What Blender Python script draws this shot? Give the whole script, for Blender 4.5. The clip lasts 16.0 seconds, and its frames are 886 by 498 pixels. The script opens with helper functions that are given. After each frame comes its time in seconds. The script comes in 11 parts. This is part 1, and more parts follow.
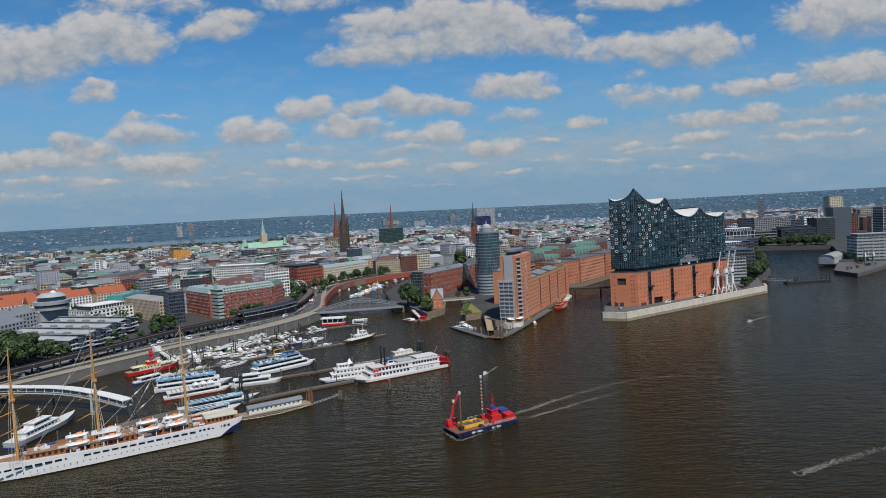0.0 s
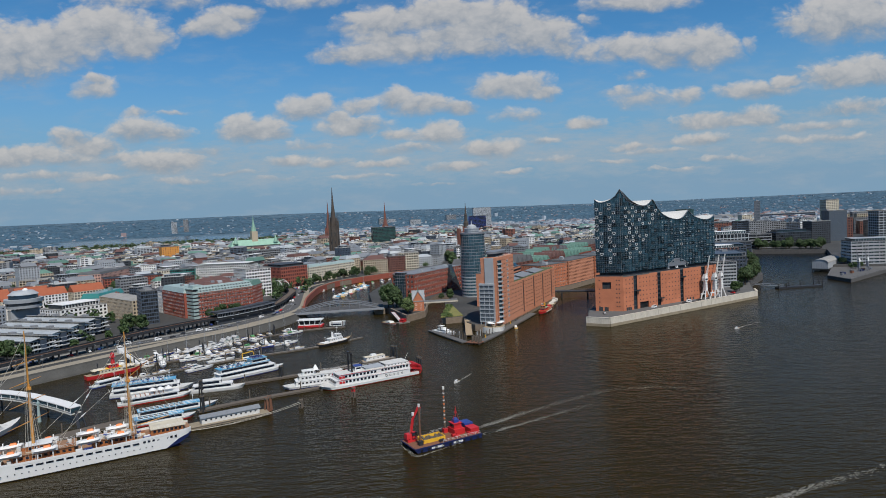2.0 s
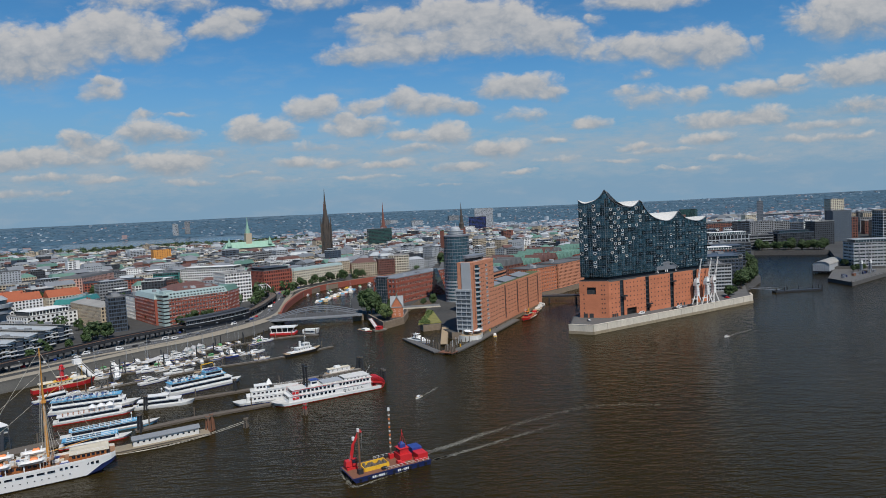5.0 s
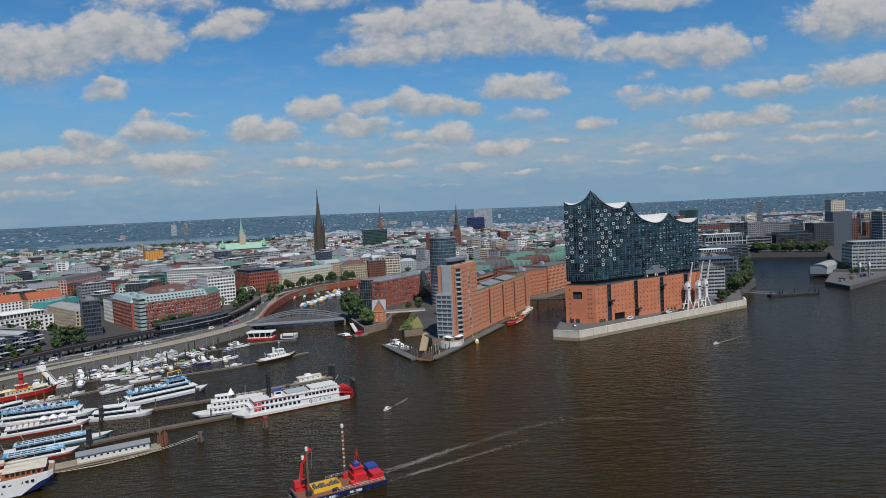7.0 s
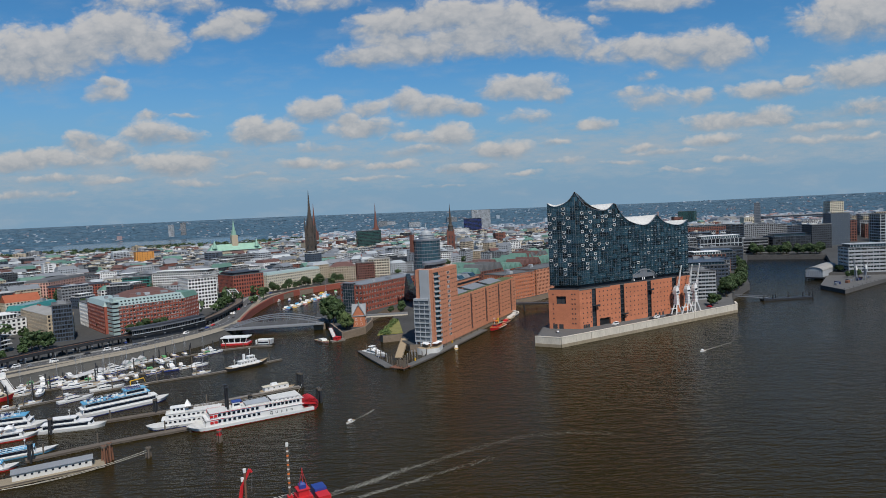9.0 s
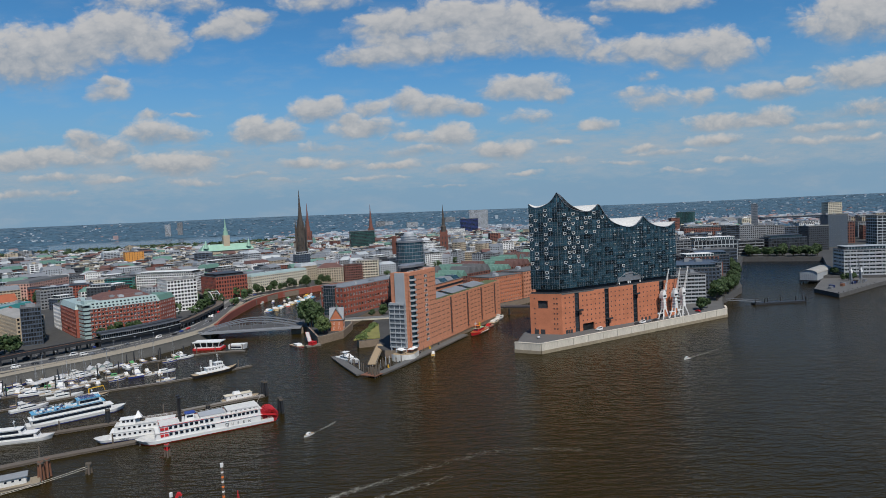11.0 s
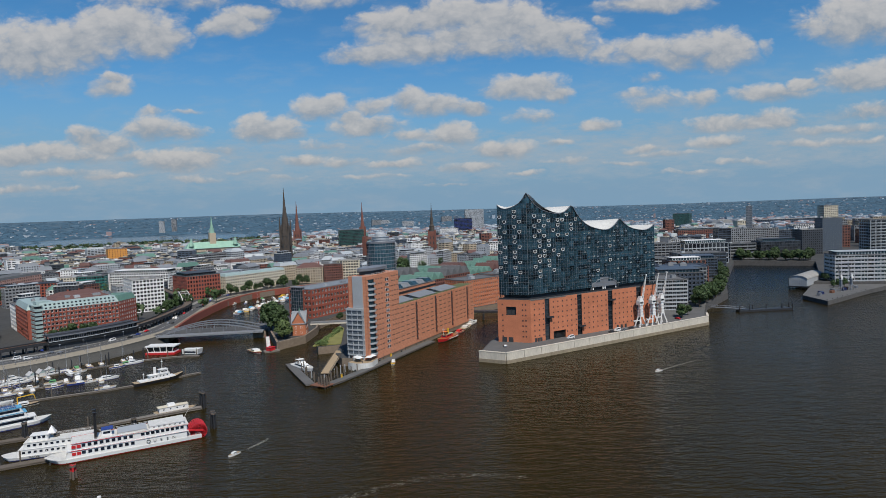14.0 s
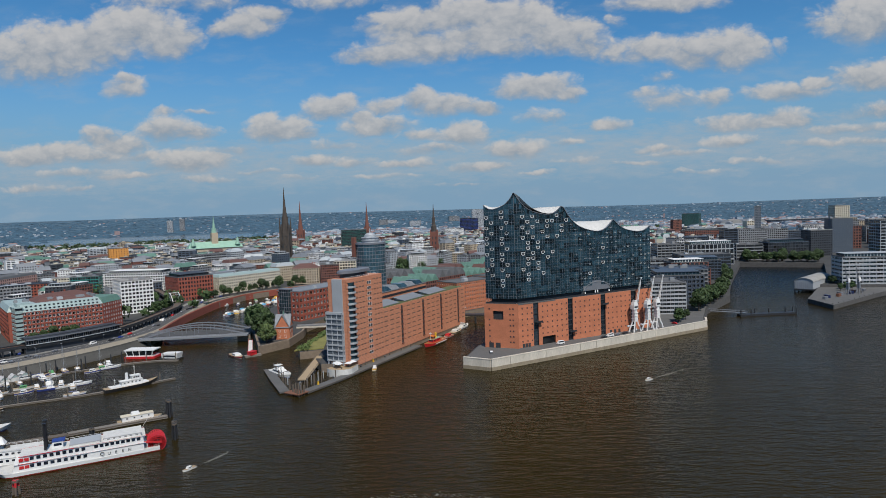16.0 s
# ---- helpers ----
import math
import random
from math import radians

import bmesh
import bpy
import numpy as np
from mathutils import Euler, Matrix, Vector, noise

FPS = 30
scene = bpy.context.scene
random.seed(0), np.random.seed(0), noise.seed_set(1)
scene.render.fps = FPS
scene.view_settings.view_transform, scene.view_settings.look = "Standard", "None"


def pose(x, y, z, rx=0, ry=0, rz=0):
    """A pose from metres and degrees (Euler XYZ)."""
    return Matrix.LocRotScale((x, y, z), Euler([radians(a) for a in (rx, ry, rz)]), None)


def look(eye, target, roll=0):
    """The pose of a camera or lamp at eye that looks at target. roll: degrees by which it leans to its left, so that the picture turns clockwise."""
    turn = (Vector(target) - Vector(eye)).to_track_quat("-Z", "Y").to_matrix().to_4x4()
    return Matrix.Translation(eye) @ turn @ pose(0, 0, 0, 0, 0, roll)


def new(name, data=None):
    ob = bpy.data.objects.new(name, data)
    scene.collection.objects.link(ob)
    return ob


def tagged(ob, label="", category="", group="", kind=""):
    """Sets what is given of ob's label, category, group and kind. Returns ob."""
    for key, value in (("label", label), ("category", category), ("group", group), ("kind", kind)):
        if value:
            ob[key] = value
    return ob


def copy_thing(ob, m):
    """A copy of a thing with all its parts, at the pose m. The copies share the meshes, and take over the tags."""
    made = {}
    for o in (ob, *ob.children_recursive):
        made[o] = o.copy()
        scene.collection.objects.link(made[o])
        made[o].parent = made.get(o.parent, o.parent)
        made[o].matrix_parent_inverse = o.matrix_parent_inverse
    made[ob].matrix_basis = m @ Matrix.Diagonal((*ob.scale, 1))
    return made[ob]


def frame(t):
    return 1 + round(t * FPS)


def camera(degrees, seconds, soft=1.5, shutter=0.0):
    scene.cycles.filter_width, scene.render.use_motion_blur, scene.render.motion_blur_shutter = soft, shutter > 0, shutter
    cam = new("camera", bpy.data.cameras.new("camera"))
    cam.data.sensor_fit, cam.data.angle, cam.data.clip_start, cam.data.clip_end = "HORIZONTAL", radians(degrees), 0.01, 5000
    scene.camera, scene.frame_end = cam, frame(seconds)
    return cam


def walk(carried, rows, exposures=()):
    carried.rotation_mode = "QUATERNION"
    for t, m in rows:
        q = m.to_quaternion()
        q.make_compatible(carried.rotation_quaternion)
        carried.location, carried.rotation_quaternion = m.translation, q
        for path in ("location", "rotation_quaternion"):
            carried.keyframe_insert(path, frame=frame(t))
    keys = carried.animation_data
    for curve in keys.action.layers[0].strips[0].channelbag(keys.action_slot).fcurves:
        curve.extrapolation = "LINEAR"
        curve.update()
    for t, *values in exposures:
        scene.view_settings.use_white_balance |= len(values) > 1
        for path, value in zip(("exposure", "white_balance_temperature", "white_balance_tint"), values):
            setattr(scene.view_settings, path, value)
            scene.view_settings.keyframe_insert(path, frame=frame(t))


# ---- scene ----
from mathutils.geometry import tessellate_polygon

cam = camera(69.92, 16.0, soft=0.9)
PATH = [
    (0, (-588.12, -138.56, 96.05), (-501.666, -88.647, 90.213), -3.26),
    (0.5, (-582.57, -139.92, 96.06), (-496.048, -90.119, 90.188), -3.20),
    (1, (-577.01, -141.29, 96.06), (-490.490, -91.495, 90.214), -3.15),
    (1.5, (-571.46, -142.67, 96.07), (-484.920, -92.919, 90.143), -2.95),
    (2, (-565.91, -144.06, 96.07), (-479.385, -94.295, 90.059), -2.67),
    (2.5, (-560.37, -145.46, 96.08), (-473.918, -95.542, 90.180), -2.94),
    (3, (-554.83, -146.86, 96.08), (-468.475, -96.784, 90.121), -2.77),
    (3.5, (-549.29, -148.28, 96.08), (-462.982, -98.116, 90.163), -2.81),
    (4, (-543.75, -149.71, 96.09), (-457.563, -99.337, 90.170), -2.83),
    (6.5, (-516.10, -156.98, 96.11), (-430.205, -106.093, 90.337), -2.90),
    (7, (-510.57, -158.46, 96.11), (-424.742, -107.474, 90.347), -2.84),
    (7.5, (-505.05, -159.95, 96.12), (-419.242, -108.924, 90.427), -2.80),
    (8, (-499.54, -161.45, 96.12), (-413.757, -110.365, 90.477), -2.79),
    (8.5, (-494.02, -162.96, 96.13), (-408.281, -111.809, 90.490), -2.79),
    (9, (-488.51, -164.49, 96.13), (-402.772, -113.325, 90.472), -2.79),
    (11.5, (-460.98, -172.23, 96.15), (-375.384, -120.834, 90.507), -2.56),
    (12, (-455.48, -173.81, 96.15), (-369.909, -122.376, 90.487), -2.35),
    (12.5, (-449.99, -175.39, 96.16), (-364.400, -123.986, 90.473), -2.23),
    (13, (-444.49, -176.99, 96.16), (-358.883, -125.627, 90.423), -2.15),
    (13.5, (-439.00, -178.60, 96.17), (-353.389, -127.245, 90.379), -2.13),
    (14, (-433.51, -180.21, 96.17), (-347.900, -128.863, 90.352), -2.11),
    (14.5, (-428.03, -181.84, 96.17), (-342.424, -130.474, 90.338), -2.04),
    (15, (-422.54, -183.47, 96.18), (-336.947, -132.101, 90.309), -2.03),
    (15.5, (-417.06, -185.11, 96.18), (-331.864, -133.082, 90.366), -2.06),
    (16, (-411.58, -186.77, 96.19), (-326.838, -134.000, 90.372), -2.07),
]
walk(cam, [(t, look(eye, target, roll)) for t, eye, target, roll in PATH])
scene.view_settings.exposure = EXPOSURE = 0.0

# ---- sun and sky ----
SUN_AZ, SUN_EL = 217.0, 54.0          # compass bearing and height of the sun, degrees
to_sun = Vector((math.sin(radians(SUN_AZ)) * math.cos(radians(SUN_EL)), math.cos(radians(SUN_AZ)) * math.cos(radians(SUN_EL)), math.sin(radians(SUN_EL))))
sun = new("sun", bpy.data.lights.new("sun", "SUN"))
sun.data.energy, sun.data.angle, sun.data.color = 4.5, radians(0.6), (1.0, 0.94, 0.85)
sun.matrix_world = look((0, 0, 400), Vector((0, 0, 400)) - to_sun)

world = bpy.data.worlds.new("sky")
scene.world = world
world.use_nodes = True
wt = world.node_tree
wt.nodes.clear()


def wn(kind, **inputs):
    n = wt.nodes.new(kind)
    for k, v in inputs.items():
        n.inputs[int(k[1:])].default_value = v
    return n


def wmath(op, a, b=None, c=None, clamp=False):
    n = wt.nodes.new("ShaderNodeMath")
    n.operation, n.use_clamp = op, clamp
    for i, v in enumerate((a, b, c)):
        if v is None:
            continue
        if isinstance(v, (int, float)):
            n.inputs[i].default_value = v
        else:
            wt.links.new(v, n.inputs[i])
    return n.outputs[0]


sky = wt.nodes.new("ShaderNodeTexSky")
sky.sky_type, sky.sun_disc = "NISHITA", False
sky.sun_elevation, sky.sun_rotation = radians(SUN_EL), radians(SUN_AZ)
sky.altitude, sky.air_density, sky.dust_density, sky.ozone_density = 100, 1.0, 0.0, 6.0

# One puff of cumulus: its share of the cover and the height within the puff.
puff = bpy.data.node_groups.new("cumulus_puff", "ShaderNodeTree")
for nm, kd, io in (("uv", "NodeSocketVector", "INPUT"), ("place", "NodeSocketVector", "INPUT"), ("size", "NodeSocketVector", "INPUT"),
                   ("cover", "NodeSocketFloat", "INPUT"), ("height", "NodeSocketFloat", "INPUT"),
                   ("cover", "NodeSocketFloat", "OUTPUT"), ("height", "NodeSocketFloat", "OUTPUT")):
    puff.interface.new_socket(nm, in_out=io, socket_type=kd)
gi, go = puff.nodes.new("NodeGroupInput"), puff.nodes.new("NodeGroupOutput")


def pn(kind, op, *links):
    n = puff.nodes.new(kind)
    n.operation = op
    for i, v in enumerate(links):
        if isinstance(v, (int, float)):
            n.inputs[i].default_value = v
        else:
            puff.links.new(v, n.inputs[i])
    return n


chain = pn("ShaderNodeVectorMath", "MULTIPLY_ADD", gi.outputs[3])              # works the puffs one after another
chain.inputs[1].default_value = (1e-9, 1e-9, 0)
puff.links.new(gi.outputs[0], chain.inputs[2])
off = pn("ShaderNodeVectorMath", "SUBTRACT", chain.outputs[0], gi.outputs[1])
rel = pn("ShaderNodeVectorMath", "MULTIPLY", off.outputs[0], gi.outputs[2])
sep = puff.nodes.new("ShaderNodeSeparateXYZ")
puff.links.new(rel.outputs[0], sep.inputs[0])
low = pn("ShaderNodeMath", "MINIMUM", sep.outputs[1], 0.0)
flat = pn("ShaderNodeMath", "MULTIPLY_ADD", low.outputs[0], 0.45, sep.outputs[1])   # flatter underside
xx = pn("ShaderNodeMath", "MULTIPLY", sep.outputs[0], sep.outputs[0])
yy = pn("ShaderNodeMath", "MULTIPLY_ADD", flat.outputs[0], flat.outputs[0], xx.outputs[0])
lit = pn("ShaderNodeMath", "ADD", sep.outputs[2], 1.0)                               # thin puffs are fainter
val = pn("ShaderNodeMath", "SUBTRACT", lit.outputs[0], yy.outputs[0])
lead = pn("ShaderNodeMath", "SUBTRACT", val.outputs[0], gi.outputs[3])
big = pn("ShaderNodeMath", "MULTIPLY_ADD", lead.outputs[0], 1.1, 0.5)
big.use_clamp = True
mx = pn("ShaderNodeMath", "MAXIMUM", val.outputs[0], gi.outputs[3])
dh = pn("ShaderNodeMath", "SUBTRACT", sep.outputs[1], gi.outputs[4])
hh = pn("ShaderNodeMath", "MULTIPLY_ADD", big.outputs[0], dh.outputs[0], gi.outputs[4])
puff.links.new(mx.outputs[0], go.inputs[0])
puff.links.new(hh.outputs[0], go.inputs[1])

# Clouds by bearing and height, as tangents about the mean heading: across, up, half width, half height, thinness.
BANK_WEST = [(-0.638, 0.263, 0.132, 0.053, 0.00), (-0.575, 0.273, 0.101, 0.043, 0.00), (-0.490, 0.294, 0.088, 0.042, 0.00), (-0.439, 0.277, 0.053, 0.037, 0.00),
             (-0.539, 0.290, 0.069, 0.028, 0.00), (-0.319, 0.299, 0.057, 0.024, 0.10), (-0.283, 0.315, 0.033, 0.017, 0.10), (-0.350, 0.292, 0.034, 0.017, 0.20),
             (-0.447, 0.343, 0.102, 0.023, 0.40), (-0.369, 0.336, 0.061, 0.019, 0.45), (-0.177, 0.332, 0.087, 0.024, 0.40), (-0.510, 0.211, 0.038, 0.019, 0.15),
             (-0.514, 0.223, 0.020, 0.012, 0.10), (-0.449, 0.173, 0.030, 0.011, 0.35), (-0.392, 0.170, 0.026, 0.006, 0.50)]
BANK_MID = [(-0.060, 0.268, 0.062, 0.022, 0.10), (0.048, 0.266, 0.070, 0.022, 0.05), (-0.099, 0.244, 0.072, 0.022, 0.05), (-0.138, 0.239, 0.036, 0.013, 0.25), (-0.065, 0.289, 0.067, 0.029, 0.00), (0.023, 0.297, 0.085, 0.030, 0.00),
            (0.101, 0.282, 0.081, 0.040, 0.00), (0.166, 0.264, 0.069, 0.036, 0.00), (0.209, 0.248, 0.037, 0.031, 0.10), (-0.024, 0.251, 0.085, 0.027, 0.05),
            (0.073, 0.249, 0.081, 0.025, 0.10), (0.255, 0.233, 0.042, 0.026, 0.30), (0.318, 0.234, 0.061, 0.026, 0.15), (0.380, 0.226, 0.059, 0.032, 0.05),
            (0.434, 0.228, 0.059, 0.037, 0.00), (0.252, 0.280, 0.021, 0.020, 0.55), (0.507, 0.233, 0.025, 0.020, 0.60)]
BANK_EAST = [(0.338, 0.305, 0.091, 0.019, 0.10), (0.662, 0.266, 0.103, 0.045, 0.00), (0.618, 0.259, 0.059, 0.027, 0.10), (0.578, 0.266, 0.048, 0.013, 0.30),
             (0.136, 0.187, 0.064, 0.022, 0.00), (0.105, 0.184, 0.038, 0.016, 0.10), (0.180, 0.176, 0.035, 0.015, 0.10), (0.334, 0.157, 0.064, 0.024, 0.40),
             (0.306, 0.171, 0.039, 0.017, 0.40), (0.404, 0.158, 0.033, 0.019, 0.30), (0.524, 0.163, 0.077, 0.018, 0.10), (0.562, 0.172, 0.031, 0.016, 0.10),
             (0.652, 0.180, 0.074, 0.026, 0.05), (0.696, 0.182, 0.061, 0.028, 0.05), (0.326, 0.196, 0.039, 0.011, 0.50)]
ROW_MID = [(-0.273, 0.137, 0.056, 0.023, 0.00), (-0.287, 0.150, 0.031, 0.017, 0.00), (-0.238, 0.129, 0.028, 0.014, 0.10), (-0.191, 0.165, 0.050, 0.023, 0.00),
           (-0.176, 0.175, 0.031, 0.016, 0.00), (-0.107, 0.166, 0.036, 0.017, 0.20), (-0.050, 0.175, 0.030, 0.021, 0.00), (-0.009, 0.161, 0.052, 0.019, 0.05),
           (0.044, 0.156, 0.036, 0.014, 0.05), (-0.118, 0.138, 0.058, 0.019, 0.05), (-0.139, 0.150, 0.027, 0.013, 0.05), (0.014, 0.118, 0.043, 0.021, 0.05),
           (-0.048, 0.123, 0.041, 0.012, 0.30), (-0.030, 0.097, 0.057, 0.012, 0.30), (0.097, 0.093, 0.047, 0.017, 0.05)]
ROW_EAST = [(0.143, 0.141, 0.046, 0.018, 0.40), (0.244, 0.124, 0.034, 0.012, 0.20), (0.432, 0.119, 0.061, 0.016, 0.20), (0.514, 0.122, 0.059, 0.018, 0.10),
            (0.476, 0.117, 0.044, 0.012, 0.20), (0.438, 0.093, 0.053, 0.012, 0.20), (0.314, 0.088, 0.039, 0.008, 0.30), (0.351, 0.080, 0.060, 0.009, 0.40),
            (0.179, 0.098, 0.033, 0.009, 0.30), (0.669, 0.131, 0.077, 0.016, 0.25), (0.607, 0.106, 0.098, 0.011, 0.40), (0.571, 0.086, 0.076, 0.009, 0.45),
            (0.646, 0.083, 0.068, 0.010, 0.40), (0.464, 0.062, 0.076, 0.008, 0.50), (0.287, 0.066, 0.064, 0.007, 0.50)]
ROW_WEST = [(-0.556, 0.136, 0.040, 0.019, 0.10), (-0.528, 0.122, 0.052, 0.022, 0.10), (-0.455, 0.143, 0.047, 0.024, 0.00), (-0.415, 0.139, 0.044, 0.016, 0.05),
            (-0.633, 0.113, 0.087, 0.020, 0.10), (-0.678, 0.108, 0.065, 0.019, 0.10), (-0.572, 0.105, 0.059, 0.015, 0.20), (-0.422, 0.091, 0.063, 0.022, 0.00),
            (-0.388, 0.095, 0.039, 0.017, 0.10), (-0.488, 0.104, 0.044, 0.011, 0.30), (-0.600, 0.081, 0.097, 0.010, 0.40), (-0.512, 0.074, 0.079, 0.009, 0.40),
            (-0.673, 0.060, 0.057, 0.009, 0.40), (-0.384, 0.065, 0.061, 0.008, 0.45), (-0.599, 0.057, 0.036, 0.007, 0.45)]
ROW_LOW = [(-0.218, 0.088, 0.043, 0.012, 0.20), (-0.157, 0.082, 0.037, 0.012, 0.30), (-0.077, 0.077, 0.054, 0.010, 0.25), (0.040, 0.068, 0.050, 0.010, 0.25),
           (0.135, 0.056, 0.040, 0.006, 0.40), (-0.308, 0.073, 0.051, 0.007, 0.50), (-0.114, 0.057, 0.081, 0.006, 0.55), (-0.246, 0.064, 0.057, 0.006, 0.55),
           (0.019, 0.040, 0.080, 0.004, 0.60), (0.384, 0.049, 0.082, 0.006, 0.60), (-0.350, 0.111, 0.060, 0.009, 0.50), (-0.190, 0.111, 0.055, 0.009, 0.50),
           (0.198, 0.071, 0.056, 0.007, 0.55)]
coord = wt.nodes.new("ShaderNodeTexCoord")
turn = wt.nodes.new("ShaderNodeVectorRotate")
turn.rotation_type, turn.inputs["Angle"].default_value = "Z_AXIS", radians(59.3)
wt.links.new(coord.outputs["Generated"], turn.inputs["Vector"])
dsep = wt.nodes.new("ShaderNodeSeparateXYZ")
wt.links.new(turn.outputs[0], dsep.inputs[0])
ahead = wmath("MAXIMUM", dsep.outputs[1], 0.05)
cu, cv = wmath("DIVIDE", dsep.outputs[0], ahead), wmath("DIVIDE", dsep.outputs[2], ahead)
uv = wt.nodes.new("ShaderNodeCombineXYZ")
wt.links.new(cu, uv.inputs[0]), wt.links.new(cv, uv.inputs[1])


def wnoise(scale, detail, rough, stretch=(1, 1, 1)):
    mp = wt.nodes.new("ShaderNodeMapping")
    mp.inputs["Scale"].default_value = stretch
    wt.links.new(uv.outputs[0], mp.inputs["Vector"])
    n = wt.nodes.new("ShaderNodeTexNoise")
    n.inputs["Scale"].default_value, n.inputs["Detail"].default_value, n.inputs["Roughness"].default_value = scale, detail, rough
    wt.links.new(mp.outputs[0], n.inputs["Vector"])
    return n


warp = wnoise(15, 4, 0.55, (1, 1.6, 1))
wc = wt.nodes.new("ShaderNodeVectorMath")
wc.operation = "SUBTRACT"
wc.inputs[1].default_value = (0.5, 0.5, 0.5)
wt.links.new(warp.outputs["Color"], wc.inputs[0])
ws = wt.nodes.new("ShaderNodeVectorMath")
ws.operation = "MULTIPLY"
ws.inputs[1].default_value = (0.058, 0.026, 0)
wt.links.new(wc.outputs[0], ws.inputs[0])
wuv = wt.nodes.new("ShaderNodeVectorMath")
wt.links.new(uv.outputs[0], wuv.inputs[0]), wt.links.new(ws.outputs[0], wuv.inputs[1])
cover, height = None, None
for x, y, a, b, thin in BANK_WEST + BANK_MID + BANK_EAST + ROW_MID + ROW_EAST + ROW_WEST + ROW_LOW:
    g = wt.nodes.new("ShaderNodeGroup")
    g.node_tree = puff
    g.inputs[1].default_value, g.inputs[2].default_value = (x, y, thin), (1 / (a * 1.22), 1 / (b * 1.25), 1)
    g.inputs[3].default_value = -3.0
    wt.links.new(wuv.outputs[0], g.inputs[0])
    if cover:
        wt.links.new(cover, g.inputs[3]), wt.links.new(height, g.inputs[4])
    cover, height = g.outputs[0], g.outputs[1]
# rounded billows, with finer ones on them
bill = wt.nodes.new("ShaderNodeTexVoronoi")
bill.feature, bill.voronoi_dimensions, bill.normalize = "SMOOTH_F1", "2D", True
bmap = wt.nodes.new("ShaderNodeMapping")
bmap.inputs["Scale"].default_value = (1, 1.45, 1)
wt.links.new(wuv.outputs[0], bmap.inputs["Vector"]), wt.links.new(bmap.outputs[0], bill.inputs["Vector"])
for nm, v in (("Scale", 30), ("Detail", 2.0), ("Roughness", 0.55), ("Lacunarity", 2.3), ("Smoothness", 0.75)):
    bill.inputs[nm].default_value = v
fine = wnoise(46, 6, 0.6, (1, 1.6, 1))
knob = wmath("SUBTRACT", 0.34, bill.outputs["Distance"])
grain = wmath("SUBTRACT", fine.outputs["Fac"], 0.5)
body = wmath("ADD", wmath("MULTIPLY_ADD", knob, 1.25, cover), wmath("MULTIPLY", grain, 0.6))
top = wt.nodes.new("ShaderNodeMapRange")                     # crisp tops, ragged soft undersides
top.interpolation_type = "SMOOTHSTEP"
top.inputs["From Min"].default_value, top.inputs["From Max"].default_value = -0.5, 0.5
top.inputs["To Min"].default_value, top.inputs["To Max"].default_value = 1.25, 0.72
wt.links.new(height, top.inputs["Value"])
mask = wt.nodes.new("ShaderNodeMapRange")
mask.interpolation_type = "SMOOTHSTEP"
mask.inputs["From Min"].default_value = 0.0
mask.inputs["To Max"].default_value = 0.92
wt.links.new(body, mask.inputs["Value"]), wt.links.new(top.outputs[0], mask.inputs["From Max"])
# thin scattered veil between the puffs, thicker towards the horizon
veil = wnoise(9, 7, 0.6, (1, 3.2, 1))
vr = wt.nodes.new("ShaderNodeMapRange")
vr.interpolation_type = "SMOOTHSTEP"
vr.inputs["From Min"].default_value, vr.inputs["From Max"].default_value, vr.inputs["To Max"].default_value = 0.46, 0.78, 0.5
wt.links.new(veil.outputs["Fac"], vr.inputs["Value"])
lowness = wt.nodes.new("ShaderNodeMapRange")
lowness.inputs["From Min"].default_value, lowness.inputs["From Max"].default_value = 0.36, 0.04
lowness.inputs["To Min"].default_value, lowness.inputs["To Max"].default_value = 0.25, 1.0
wt.links.new(cv, lowness.inputs["Value"])
veiled = wmath("MULTIPLY", vr.outputs[0], lowness.outputs[0])
# far layers that run together low over the land
belt_n = wnoise(16, 7, 0.7, (1, 3.6, 1))
belt_h = wmath("MULTIPLY", wmath("SUBTRACT", cv, 0.085), 17.0)
belt_v = wmath("SUBTRACT", wmath("MULTIPLY_ADD", wmath("SUBTRACT", belt_n.outputs["Fac"], 0.5), 2.6, 0.62), wmath("MULTIPLY", belt_h, belt_h), clamp=True)
thin = wmath("MULTIPLY", wmath("MAXIMUM", veiled, wmath("MULTIPLY", belt_v, 0.8)), wmath("GREATER_THAN", dsep.outputs[1], 0.06))
allmask = mask.outputs[0]
front = wmath("GREATER_THAN", dsep.outputs[1], 0.06)
up = wmath("GREATER_THAN", dsep.outputs[2], 0.0)
# the same broken cover, as plain noise, over the rest of the sky
rest = wt.nodes.new("ShaderNodeTexNoise")
rest.inputs["Scale"].default_value, rest.inputs["Detail"].default_value = 5, 5
wt.links.new(coord.outputs["Generated"], rest.inputs["Vector"])
rr = wt.nodes.new("ShaderNodeMapRange")
rr.inputs["From Min"].default_value, rr.inputs["From Max"].default_value, rr.inputs["To Max"].default_value = 0.52, 0.68, 0.4
wt.links.new(rest.outputs["Fac"], rr.inputs["Value"])
both = wmath("ADD", wmath("MULTIPLY", allmask, front), wmath("MULTIPLY", rr.outputs[0], wmath("SUBTRACT", 1.0, front)))
finalmask = wmath("MULTIPLY", both, up)
shade = wmath("ADD", wmath("MULTIPLY_ADD", grain, 0.9, height), wmath("MULTIPLY", knob, 1.9))
shr = wt.nodes.new("ShaderNodeMapRange")
shr.interpolation_type = "SMOOTHSTEP"
shr.inputs["From Min"].default_value, shr.inputs["From Max"].default_value = -0.95, 1.15
wt.links.new(shade, shr.inputs["Value"])
